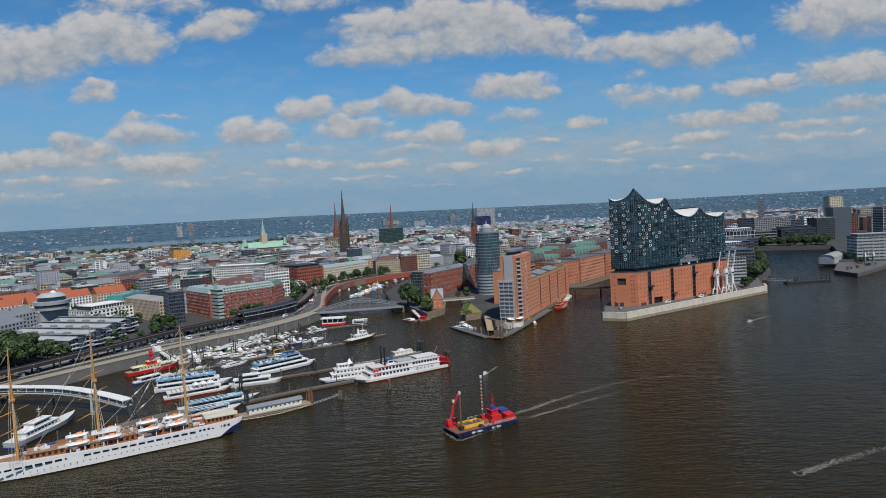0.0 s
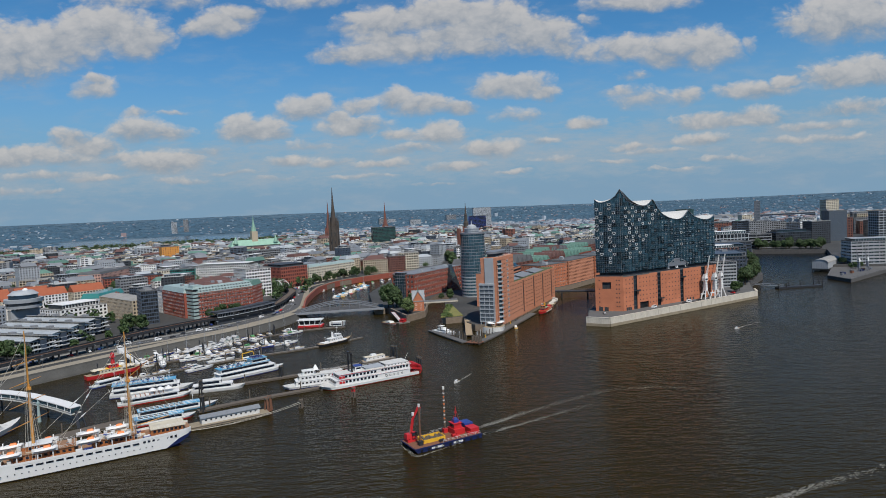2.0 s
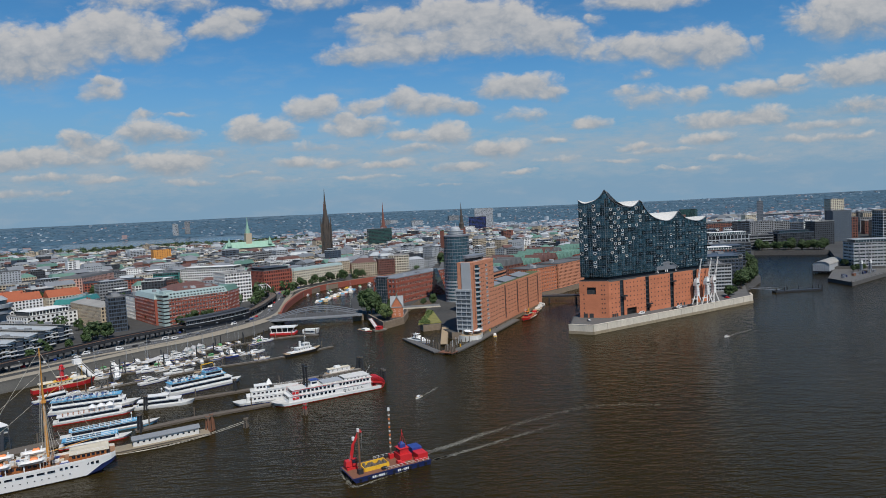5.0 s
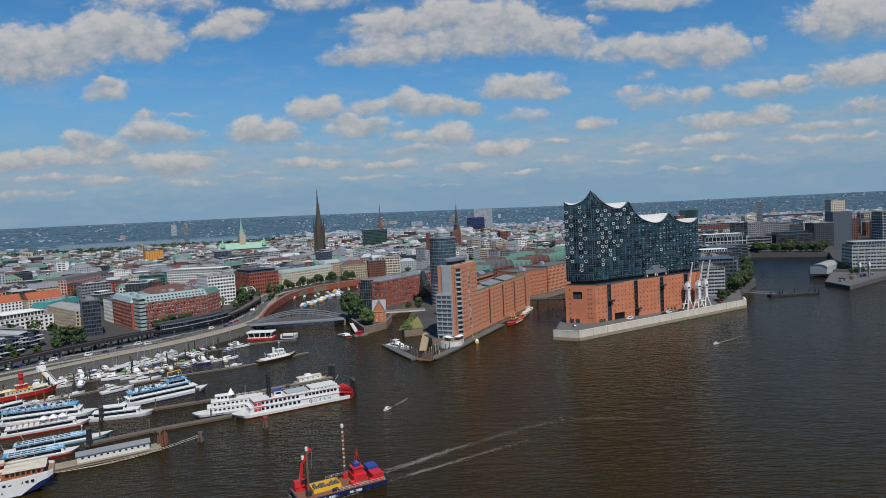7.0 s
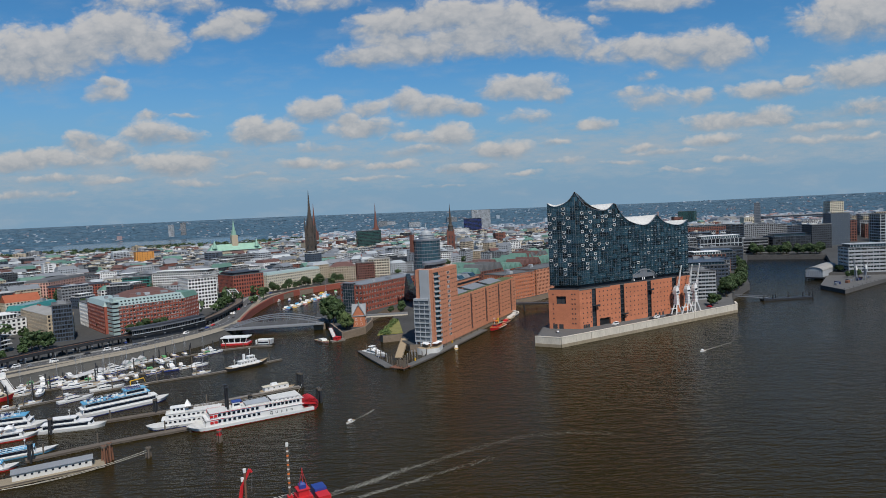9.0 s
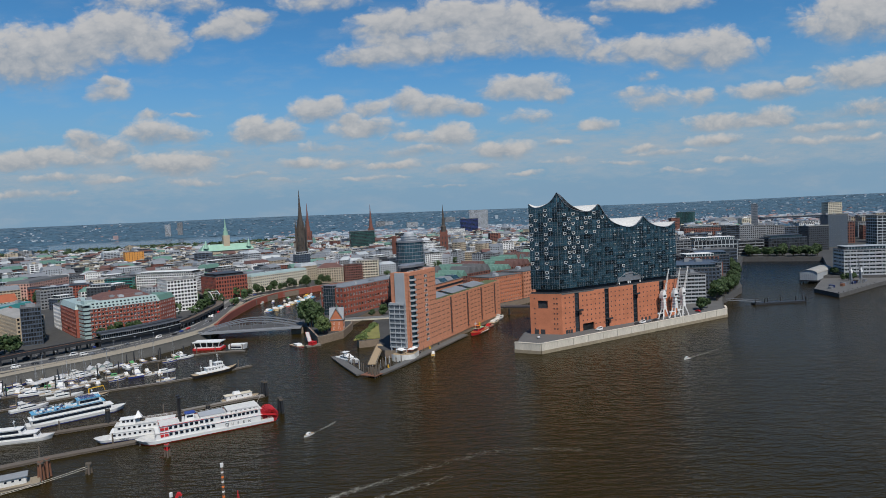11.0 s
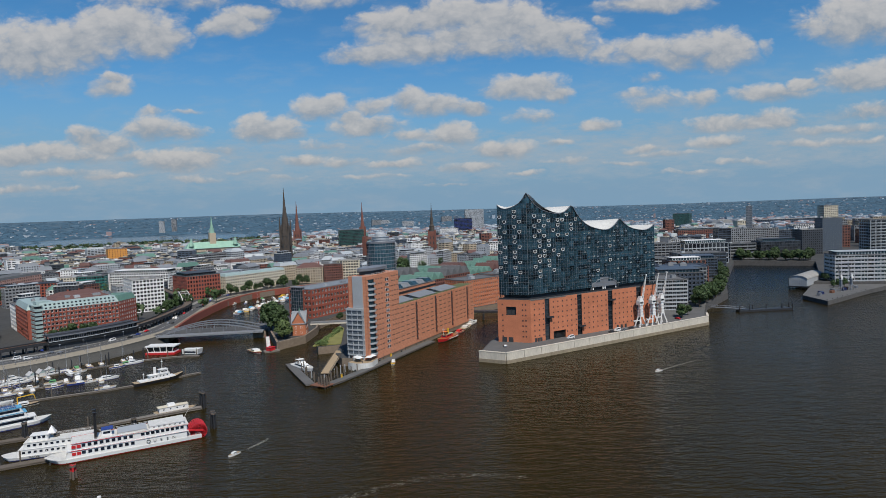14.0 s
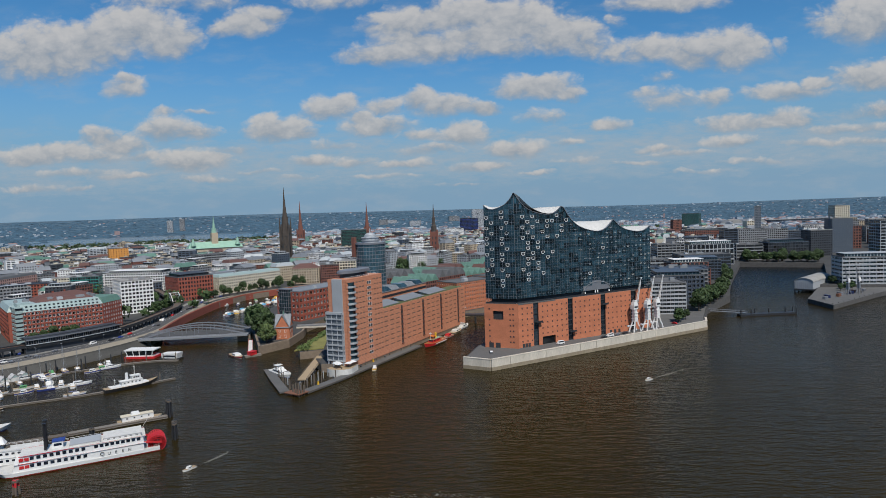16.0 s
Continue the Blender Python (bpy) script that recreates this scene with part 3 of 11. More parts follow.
# ---- mesh kit ----
class MB:
    """Gathers faces for one mesh."""

    def __init__(self):
        self.v, self.f, self.m = [], [], []

    def poly(self, pts, m=0):
        n = len(self.v)
        self.v += [tuple(p) for p in pts]
        self.f.append(tuple(range(n, n + len(pts))))
        self.m.append(m)

    def cells(self, c, faces, m):
        n = len(self.v)
        self.v += [tuple(p) for p in c]
        self.f += [tuple(n + i for i in q) for q in faces]
        self.m += [m] * len(faces)

    def hexa(self, c, m=0):
        """A six-sided block from its four lower and four upper corners."""
        self.cells(c, ((3, 2, 1, 0), (4, 5, 6, 7), (0, 1, 5, 4), (1, 2, 6, 5), (2, 3, 7, 6), (3, 0, 4, 7)), m)

    def box(self, x0, x1, y0, y1, z0, z1, m=0):
        self.hexa([(x0, y0, z0), (x1, y0, z0), (x1, y1, z0), (x0, y1, z0), (x0, y0, z1), (x1, y0, z1), (x1, y1, z1), (x0, y1, z1)], m)

    def taper(self, x0, x1, y0, y1, z0, z1, ix, iy, m=0):
        """A box whose top is drawn in by ix and iy on each side."""
        self.hexa([(x0, y0, z0), (x1, y0, z0), (x1, y1, z0), (x0, y1, z0), (x0 + ix, y0 + iy, z1), (x1 - ix, y0 + iy, z1), (x1 - ix, y1 - iy, z1), (x0 + ix, y1 - iy, z1)], m)

    def wallbox(self, a, b, z0, z1, t0, t1, m=0):
        """A slab along the line a-b, from t0 to t1 on its right-hand (outer) side."""
        a, b = Vector(a[:2]), Vector(b[:2])
        d = (b - a).normalized()
        n = Vector((d.y, -d.x))
        p = [a + n * t0, b + n * t0, b + n * t1, a + n * t1]
        self.hexa([(*q, z0) for q in p][::-1] + [(*q, z1) for q in p][::-1], m)

    def bar(self, a, b, w, h=None, m=0):
        a, b = Vector(a), Vector(b)
        d = (b - a).normalized()
        s = d.cross((0, 0, 1))
        s = s.normalized() if s.length > 1e-4 else Vector((1, 0, 0))
        u = s.cross(d) * ((h or w) / 2)
        s = s * (w / 2)
        self.hexa([a - s - u, a + s - u, b + s - u, b - s - u, a - s + u, a + s + u, b + s + u, b - s + u], m)

    def prism(self, poly, z0, z1, m=0, mtop=None):
        n = len(poly)
        c = [(p[0], p[1], z0) for p in poly] + [(p[0], p[1], z1) for p in poly]
        self.cells(c, [(i, (i + 1) % n, n + (i + 1) % n, n + i) for i in range(n)], m)
        top = [(p[0], p[1], z1) for p in poly]
        self.cells(top, [t if flip(top, t) else t[::-1] for t in tessellate_polygon([[Vector(p) for p in top]])], m if mtop is None else mtop)

    def cone(self, x, y, z0, z1, r0, r1, n=10, m=0, cap=True):
        a = [2 * math.pi * i / n for i in range(n)]
        c = [(x + r0 * math.cos(t), y + r0 * math.sin(t), z0) for t in a] + [(x + r1 * math.cos(t), y + r1 * math.sin(t), z1) for t in a]
        faces = [(i, (i + 1) % n, n + (i + 1) % n, n + i) for i in range(n)]
        if cap:
            faces += [tuple(range(n, 2 * n)), tuple(range(n))[::-1]]
        self.cells(c, faces, m)

    def tube(self, a, b, r0, r1=None, n=6, m=0):
        a, b = Vector(a), Vector(b)
        d = (b - a).normalized()
        s = d.cross((0, 0, 1)) if abs(d.z) < 0.99 else Vector((1, 0, 0))
        s.normalize()
        u = s.cross(d)
        r1 = r0 if r1 is None else r1
        ring = [(math.cos(2 * math.pi * i / n), math.sin(2 * math.pi * i / n)) for i in range(n)]
        c = [a + (s * x + u * y) * r0 for x, y in ring] + [b + (s * x + u * y) * r1 for x, y in ring]
        self.cells(c, [(i, (i + 1) % n, n + (i + 1) % n, n + i) for i in range(n)] + [tuple(range(n))[::-1], tuple(range(n, 2 * n))], m)

    def loft(self, rings, m=0, caps=True, closed=True):
        n = len(rings[0])
        c = [p for r in rings for p in r]
        faces = []
        for k in range(len(rings) - 1):
            for i in range(n if closed else n - 1):
                j = (i + 1) % n
                faces.append((k * n + i, k * n + j, (k + 1) * n + j, (k + 1) * n + i))
        if caps:
            faces += [tuple(range(n))[::-1], tuple(range((len(rings) - 1) * n, len(rings) * n))]
        self.cells(c, faces, m)

    def dome(self, x, y, z, r, h, n=14, k=5, m=0):
        self.loft([[(x + r * math.cos(e) * math.cos(2 * math.pi * i / n), y + r * math.cos(e) * math.sin(2 * math.pi * i / n), z + h * math.sin(e)) for i in range(n)]
                   for e in [math.pi / 2 * j / k * 0.98 for j in range(k + 1)]], m)


def flip(pts, t):
    a, b, c = (Vector(pts[i]) for i in t)
    return (b - a).cross(c - a).z > 0


def mesh(mb, mats, smooth=False):
    me = bpy.data.meshes.new("m")
    me.from_pydata(mb.v, [], mb.f)
    for m in mats if isinstance(mats, (list, tuple)) else [mats]:
        me.materials.append(m)
    me.polygons.foreach_set("material_index", mb.m)
    if smooth:
        me.polygons.foreach_set("use_smooth", [True] * len(mb.f))
    me.update()
    return me


def part(name, mb, mats, parent=None, label="", kind="", smooth=False):
    ob = new(name, mb if isinstance(mb, bpy.types.Mesh) else mesh(mb, mats, smooth))
    ob.parent = parent
    return tagged(ob, label=label, kind=kind)


def place(name, me, parent, x, y, z, rz=0.0):
    """One more piece on a shared mesh."""
    ob = new(name, me)
    ob.parent = parent
    ob.location, ob.rotation_euler = (x, y, z), (0, 0, rz)
    return ob


def thing(name, label, category, x=0, y=0, z=0, rz=0.0, group="", kind=""):
    """The base of a thing, at its place; rz in degrees."""
    ob = new(name)
    ob.empty_display_size = 1
    ob.matrix_basis = pose(x, y, z, 0, 0, rz)
    return tagged(ob, label, category, group, kind)


def unit_box(m, sx, sy, sz):
    b = MB()
    b.box(-sx / 2, sx / 2, -sy / 2, sy / 2, 0, sz)
    return mesh(b, m)

# ---- water and land ----
EYE0 = (-500.0, -160.0)
wat = MB()
wat.poly([(-5200, -5200, 0), (4600, -5200, 0), (4600, 4900, 0), (-5200, 4900, 0)])
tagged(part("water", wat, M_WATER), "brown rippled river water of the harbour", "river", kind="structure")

MAINLAND = [(-2600, 330), (-700, 318), (-398, 284), (-344, 280), (-293, 277), (-248, 273), (-213, 267), (-165, 267), (-120, 276), (-95, 292), (-40, 335), (27, 380),
            (60, 397), (105, 411), (150, 408), (196, 401), (260, 383), (400, 350), (1200, 282), (2600, 282), (2600, 2600), (-2600, 2600)]
KEHRWIEDER = [(-104, 161), (-78, 159.5), (-47, 175.5), (-29, 189), (20, 205), (20, 186), (-30, 165), (-62, 146), (-99, 128), (-104, 122), (-92, 112), (-116, 96), (-124, 84), (-118, 66), (46, 79), (60, 90), (82, 101),
              (125, 90), (330, 62), (600, 42), (2600, 42), (2600, 252), (1200, 252), (400, 326), (260, 352), (130, 342), (20, 294), (-62, 228), (-70, 203)]
KAISERKAI = [(-78.5, 7), (-78, -10), (96, -102), (112, -99), (169, -92), (246, -100), (300, -92), (385, -83), (605, -66), (612, -172), (426, -178), (352, -171),
             (372, -250), (700, -420), (2600, -1600), (2600, 36), (600, 36), (330, 22), (85, 18), (-46, 16)]


def land(mb, outline, z, side, top):
    mb.prism(outline, -3, z, side, top)


gr = MB()
land(gr, MAINLAND, 6.0, 1, 0)
land(gr, KEHRWIEDER, 5.2, 1, 0)
land(gr, KAISERKAI, 6.7, 5, 0)
land(gr, [(352.5, -171), (261, -164), (226, -184.5), (320, -221), (372, -246)], 4.0, 5, 4)


def far_z(r, a):
    """Height of the far land at a distance and bearing: low hills in the north, flat marsh in the east."""
    edge = -0.38 + 0.40 * min(1.0, max(0.0, (a - 44) / 34))
    dip = 2.245 + (edge - 2.245) * (r - 2300) / 2550
    return 96 - r * math.tan(radians(dip))


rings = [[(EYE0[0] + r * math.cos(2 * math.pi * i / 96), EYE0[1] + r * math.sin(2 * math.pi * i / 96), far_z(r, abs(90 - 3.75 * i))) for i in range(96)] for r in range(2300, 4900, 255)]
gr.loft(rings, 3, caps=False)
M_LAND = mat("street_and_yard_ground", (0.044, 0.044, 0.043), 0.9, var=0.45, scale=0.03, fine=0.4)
# far ground: distance haze painted in as a blue base colour
M_HAZED_LAND = mat("haze_blue_land", (0.058, 0.104, 0.142), 0.95, var=0.35, scale=0.006, fine=0.05)
tagged(part("ground", gr, [M_LAND, M_STONE_QUAY, M_CONCRETE_WET, M_HAZED_LAND, M_PAVE_GREY, M_QUAY_DARK]), "paved quays and city ground, haze painted into the far land", "ground", kind="structure")


def inside(x, y, poly):
    hit, n = False, len(poly)
    for i in range(n):
        (x1, y1), (x2, y2) = poly[i], poly[(i + 1) % n]
        if (y1 > y) != (y2 > y) and x < (x2 - x1) * (y - y1) / (y2 - y1) + x1:
            hit = not hit
    return hit


# The far lake beyond the old town.
lake = MB()
for r0, r1, a0, a1 in ((2840, 3370, 26.5, 37.5), (2900, 3280, 37.5, 43.5)):
    row = [[], []]
    for k in range(13):
        a = a0 + (a1 - a0) * k / 12
        w = 18 * math.sin(k * 1.7) * (0 < k < 12)
        for j, r in enumerate((r0 + w, r1 - w)):
            row[j].append((EYE0[0] + r * math.sin(radians(a)), EYE0[1] + r * math.cos(radians(a)), far_z(r, a) + 0.8))
    lake.loft(row, 0, caps=False, closed=False)
tagged(part("lake", lake, M_LAKE), "pale blue lake between far wooded shores", "lake", kind="structure")

# Quay wall of the concert hall's pier: pale concrete panels with open joints and a stained foot.
QUAY = [(-79.5, 8), (-79, -10.6), (96.5, -103), (112, -100)]
quay = thing("quay_wall", "pale concrete quay wall with vertical joints and a stained foot", "quay wall", kind="structure")
foot, cope = MB(), MB()
for a, b in zip(QUAY, QUAY[1:]):
    foot.wallbox(a, b, -2, 2.2, 0.0, 0.9)
    cope.wallbox(a, b, 6.7, 7.15, -0.9, 0.75)
part("wall_foot", foot, M_CONCRETE_WET, quay, "dark wet algae-stained foot")
part("coping", cope, M_CONCRETE, quay)
for a, b in zip(QUAY, QUAY[1:]):
    a, b = Vector(a), Vector(b)
    n = max(1, round((b - a).length / 14.2))
    for i in range(n):
        p, q = a.lerp(b, i / n), a.lerp(b, (i + 1) / n)
        d = (q - p).normalized() * 0.14
        pm = MB()
        pm.wallbox(p + d, q - d, 2.15, 6.7, -0.3, 0.62)
        part("panel", pm, M_CONCRETE, quay)

# pier paving, dark asphalt, round the hall
pv = MB()
pv.prism([(-78, 6.5), (-77.5, -9.8), (96, -101), (112, -98), (168, -91), (150, -60), (90, 15), (-46, 15)], 6.6, 6.76)
tagged(part("pavement", pv, M_PAVE_GREY), "dark grey paving of the pier round the concert hall", "pavement", kind="structure")

# ---- city blocks ----
def unit(a):
    return Vector((math.cos(a), math.sin(a)))


WINDOWS, OCCUPIED = {}, []


def window_mesh(w, h, frame_mat, glass):
    """Pane with its frame and a crossbar, facing -y, its foot in the origin."""
    key = (round(w, 1), round(h, 1), frame_mat.name, glass.name)
    if key not in WINDOWS:
        b = MB()
        b.box(-w / 2, w / 2, 0.02, 0.10, 0, h, 1)
        t = 0.13
        for x in (-w / 2, w / 2 - t):
            b.box(x, x + t, -0.06, 0.05, 0, h, 0)
        b.box(-w / 2, w / 2, -0.06, 0.05, 0, t, 0), b.box(-w / 2, w / 2, -0.06, 0.05, h - t, h, 0)
        if w > 1.9:
            b.box(-0.06, 0.06, -0.05, 0.05, t, h - t, 0)
        WINDOWS[key] = mesh(b, [frame_mat, glass])
    return WINDOWS[key]


def grid_wall(mb, a, b, z0, z1, bays, floors, fill=0.45, span=0.42, thick=0.35, m=0, ends=0.0):
    """A pierced wall sheet with reveals, proud of the core, along a-b (outer side to the right). Returns the window places."""
    a, b = Vector(a), Vector(b)
    L, fh = (b - a).length, (z1 - z0) / floors
    d = (b - a) / L
    n = Vector((d.y, -d.x))
    bw = L / bays
    pw = bw * fill
    xs, zs = [-ends], [z0]
    for i in range(bays):
        xs += [i * bw + pw / 2, (i + 1) * bw - pw / 2]
    xs.append(L + ends)
    for k in range(floors):
        zs += [z0 + k * fh + fh * span * 0.65, z0 + (k + 1) * fh - fh * span * 0.35]
    zs.append(z1)
    nx = len(xs)
    base = len(mb.v)
    for z in zs:
        for x in xs:
            mb.v.append((*(a + d * x + n * thick), z))
    inner = {}

    def inn(i, k):
        if (i, k) not in inner:
            inner[i, k] = len(mb.v)
            mb.v.append((*(a + d * xs[i]), zs[k]))
        return inner[i, k]

    def out(i, k):
        return base + k * nx + i

    for k in range(len(zs) - 1):
        for i in range(nx - 1):
            if i % 2 and k % 2:
                c = ((i, k), (i + 1, k), (i + 1, k + 1), (i, k + 1))
                for q, r in zip(c, c[1:] + c[:1]):
                    mb.f.append((out(*q), out(*r), inn(*r), inn(*q)))
                    mb.m.append(m)
            else:
                mb.f.append((out(i, k), out(i + 1, k), out(i + 1, k + 1), out(i, k + 1)))
                mb.m.append(m)
    places = [((a + d * ((i + 0.5) * bw)).x, (a + d * ((i + 0.5) * bw)).y, zs[2 * k + 1]) for k in range(floors) for i in range(bays)]
    return places, bw - pw, fh * (1 - span)


def roof_shape(mb, w, d, h, kind, rise, m, over=0.4):
    """A roof over the rectangle 0..w, 0..d at height h."""
    x0, x1, y0, y1 = -over, w + over, -over, d + over
    if kind == "gable":
        if w >= d:
            e = [(x0, y0, h), (x1, y0, h), (x1, y1, h), (x0, y1, h), (x0, d / 2, h + rise), (x1, d / 2, h + rise)]
            mb.cells(e, ((0, 1, 5, 4), (2, 3, 4, 5), (1, 2, 5), (3, 0, 4), (3, 2, 1, 0)), m)
        else:
            e = [(x0, y0, h), (x1, y0, h), (x1, y1, h), (x0, y1, h), (w / 2, y0, h + rise), (w / 2, y1, h + rise)]
            mb.cells(e, ((1, 2, 5, 4), (3, 0, 4, 5), (0, 1, 4), (2, 3, 5), (3, 2, 1, 0)), m)
    elif kind == "hip":
        i = min(w, d) / 2 * 0.92
        mb.taper(x0, x1, y0, y1, h, h + rise, i, i, m)
    elif kind == "mansard":
        mb.taper(x0, x1, y0, y1, h, h + rise, rise * 0.45, rise * 0.45, m)
    else:
        t = 0.35
        mb.box(-0.38, w + 0.38, -0.38, d + 0.33, h - 0.1, h + 0.12, m)
        ring = [(-0.36, -0.36), (w + 0.36, -0.36), (w + 0.36, d + 0.3), (-0.36, d + 0.3)]
        inn_ = [(t, t), (w - t, t), (w - t, d - t), (t, d - t)]
        mb.loft([[(*q, h + 0.1) for q in ring], [(*q, h + 0.8) for q in ring], [(*q, h + 0.8) for q in inn_], [(*q, h + 0.1) for q in inn_]], m, caps=False)


def house(name, label, p1, p2, depth, h, floors, bay, wall, roof, kind="flat", rise=4.0, z0=5.9, glass=M_GLASS, sash=M_WHITE, fill=0.45, span=0.42,
          single=True, sides=(1, 1), group="", clutter=2, category="building", pent=None, panes=None):
    """A city building: its front runs from p1 to p2 (its face to the right of that way), the depth lies behind."""
    p1, p2 = Vector(p1), Vector(p2)
    w = (p2 - p1).length
    rz = math.degrees(math.atan2(p2.y - p1.y, p2.x - p1.x))
    rng = random.Random(int(p1.x * 7 + p1.y * 13))
    ob = thing(name, label, category, p1.x, p1.y, 0, rz, group)
    dv, nv = (p2 - p1) / w, Vector((p1.y - p2.y, p2.x - p1.x)) / w
    OCCUPIED.extend(p1 + dv * a + nv * b for a in (0, w / 3, w * 2 / 3, w) for b in (0, depth / 2, depth))
    H = z0 + h
    body = MB()
    body.box(0.02, w - 0.02, 0.02, depth - 0.02, z0 - 1.5, H - 0.1, 1)
    spots = []
    runs = [((0, 0), (w, 0), 0.0)]
    if sides[0]:
        runs.append(((0, depth), (0, 0), -math.pi / 2))
    if sides[1]:
        runs.append(((w, 0), (w, depth), math.pi / 2))
    for a, b, turn_ in runs:
        L = (Vector(b) - Vector(a)).length
        pl, ww, wh = grid_wall(body, a, b, z0, H, max(2, round(L / bay)), floors, fill, span, ends=0.35)
        spots += [(x, y, z, turn_, ww, wh) for x, y, z in pl]
    body.box(-0.3 if not sides[0] else 0.1, w + 0.3 if not sides[1] else w - 0.1, depth - 0.4, depth + 0.3, z0 - 2, H, 0)
    for i, x in enumerate((-0.3, w)):
        if not sides[i]:
            body.box(x, x + 0.3, 0, depth, z0, H, 0)
    part("wall", body, [wall, M_INNER], ob)
    if single and len(spots) <= 300:
        for x, y, z, t, ww, wh in spots:
            place("window", window_mesh(ww - 0.06, wh - 0.06, sash, glass), ob, x, y, z + 0.03, t)
    else:
        wm = MB()
        for x, y, z, t, ww, wh in spots:
            dx, dy, nx, ny = math.cos(t) * ww / 2, math.sin(t) * ww / 2, math.sin(t) * 0.12, -math.cos(t) * 0.12
            c = [(x - dx, y - dy), (x + dx, y + dy), (x + dx + nx, y + dy + ny), (x - dx + nx, y - dy + ny)]
            wm.hexa([(*q, z) for q in c][::-1] + [(*q, z + wh) for q in c][::-1])
        part("window", wm, panes or M_GLASS_LIT, ob, "rows of dark glazed windows", kind="stuff")
    rf = MB()
    if kind == "gables":
        # a row of steep cross gables with pale ridge strips
        k = max(2, round(w / 10.5))
        g = (w + 0.8) / k
        for j in range(k):
            a, r = -0.4 + j * g, rise * (0.8 + 0.2 * ((j * 5 + int(w)) % 3) / 2)
            b, m_, y0, y1 = a + g, a + g / 2, -0.4, depth + 0.4
            gb = MB()
            e = [(a, y0, H), (b, y0, H), (b, y1, H), (a, y1, H), (m_ - 0.3, y0 + 0.3, H + r), (m_ + 0.3, y0 + 0.3, H + r), (m_ + 0.3, y1 - 0.3, H + r), (m_ - 0.3, y1 - 0.3, H + r)]
            gb.cells(e, ((1, 2, 6, 5), (3, 0, 4, 7), (0, 1, 5, 4), (2, 3, 7, 6), (3, 2, 1, 0)), 0)
            gb.cells(e, ((4, 5, 6, 7),), 1)
            part("roof", gb, [roof, M_VERDIGRIS if roof is M_COPPER else M_METAL_ROOF], ob)
    else:
        roof_shape(rf, w, depth, H, kind, rise, 0)
        part("roof", rf, roof, ob)
    top = H + (rise if kind == "mansard" else 0.1)
    if kind in ("flat", "mansard"):
        for _ in range(clutter):
            cw, cd, ch = rng.uniform(2.5, 7), rng.uniform(2.5, 5), rng.uniform(1.2, 3.2)
            if w > cw + 5 and depth > cd + 5:
                x, y = rng.uniform(2.5, w - cw - 2.5), rng.uniform(2.5, depth - cd - 2.5)
                c = MB()
                c.taper(x, x + cw, y, y + cd, top - 0.4, top + ch, 0.15, 0.15)
                c.box(x + 0.4, x + cw - 0.4, y + 0.4, y + cd - 0.4, top + ch, top + ch + 0.3)
                part("rooftop_plant", c, rng.choice((M_GREYWALL, M_METAL_ROOF, M_PALEWALL)), ob)
    elif kind in ("gable", "hip"):
        for _ in range(clutter):
            x = rng.uniform(0.15, 0.85) * w
            c = MB()
            c.box(x - 0.6, x + 0.6, depth * 0.5 - 0.5, depth * 0.5 + 0.5, H + rise * 0.4, H + rise + 1.2)
            c.box(x - 0.7, x + 0.7, depth * 0.5 - 0.6, depth * 0.5 + 0.6, H + rise + 1.2, H + rise + 1.4)
            part("chimney", c, M_BRICK_RED, ob)
    if pent:
        inset, ph, pm = pent
        c = MB()
        c.box(inset, w - inset, inset, depth - inset, top - 0.4, top + ph, 1)
        pl, ww, wh = grid_wall(c, (inset, inset), (w - inset, inset), top, top + ph, max(2, round((w - 2 * inset) / 3)), 1, 0.2, 0.25, 0.2, 0)
        c.box(inset - 0.6, w - inset + 0.6, inset - 0.9, depth - inset + 0.6, top + ph, top + ph + 0.35, 0)
        part("penthouse", c, [pm, glass], ob)
    return ob

# ---- the concert hall on its brick warehouse ----
NW, SW, SE, NE = Vector((-47.5, 8)), Vector((-44, -12)), Vector((60, -71)), Vector((80, 10))
hall = thing("concert_hall", "glass concert hall with a wave-shaped roof on an orange brick warehouse", "concert hall")
Z0, ZB, ZG = 6.7, 35.5, 38.7
PEAKS_S = [(0.0, 106.8), (38.8, 98.2), (84.0, 87.2), (119.6, 81.3)]
SAGS_S = [10.5, 13.8, 7.0]


def profile(pts, sags, s):
    for (s0, z0), (s1, z1), g in zip(pts, pts[1:], sags):
        if s <= s1 + 1e-6:
            f = (s - s0) / (s1 - s0)
            return z0 + (z1 - z0) * f - g * 4 * f * (1 - f) * (1.0 + 0.12 * math.cos(math.pi * 2 * f))
    return pts[-1][1]


def top_s(s):
    return profile(PEAKS_S, SAGS_S, s)


def top_w(s):
    return profile([(0, 99.7), (20.3, 106.8)], [6.3], s)


def line_s(s):
    return profile(PEAKS_S, [0, 0, 0], s)


def slab(mb, a, b, s0, s1, z0, z1, t0, t1, m=0):
    """A block on the wall a-b between the lengths s0 and s1."""
    d = (b - a).normalized()
    mb.wallbox(a + d * s0, a + d * s1, z0, z1, t0, t1, m)


LEN_S, LEN_W = (SE - SW).length, (SW - NW).length
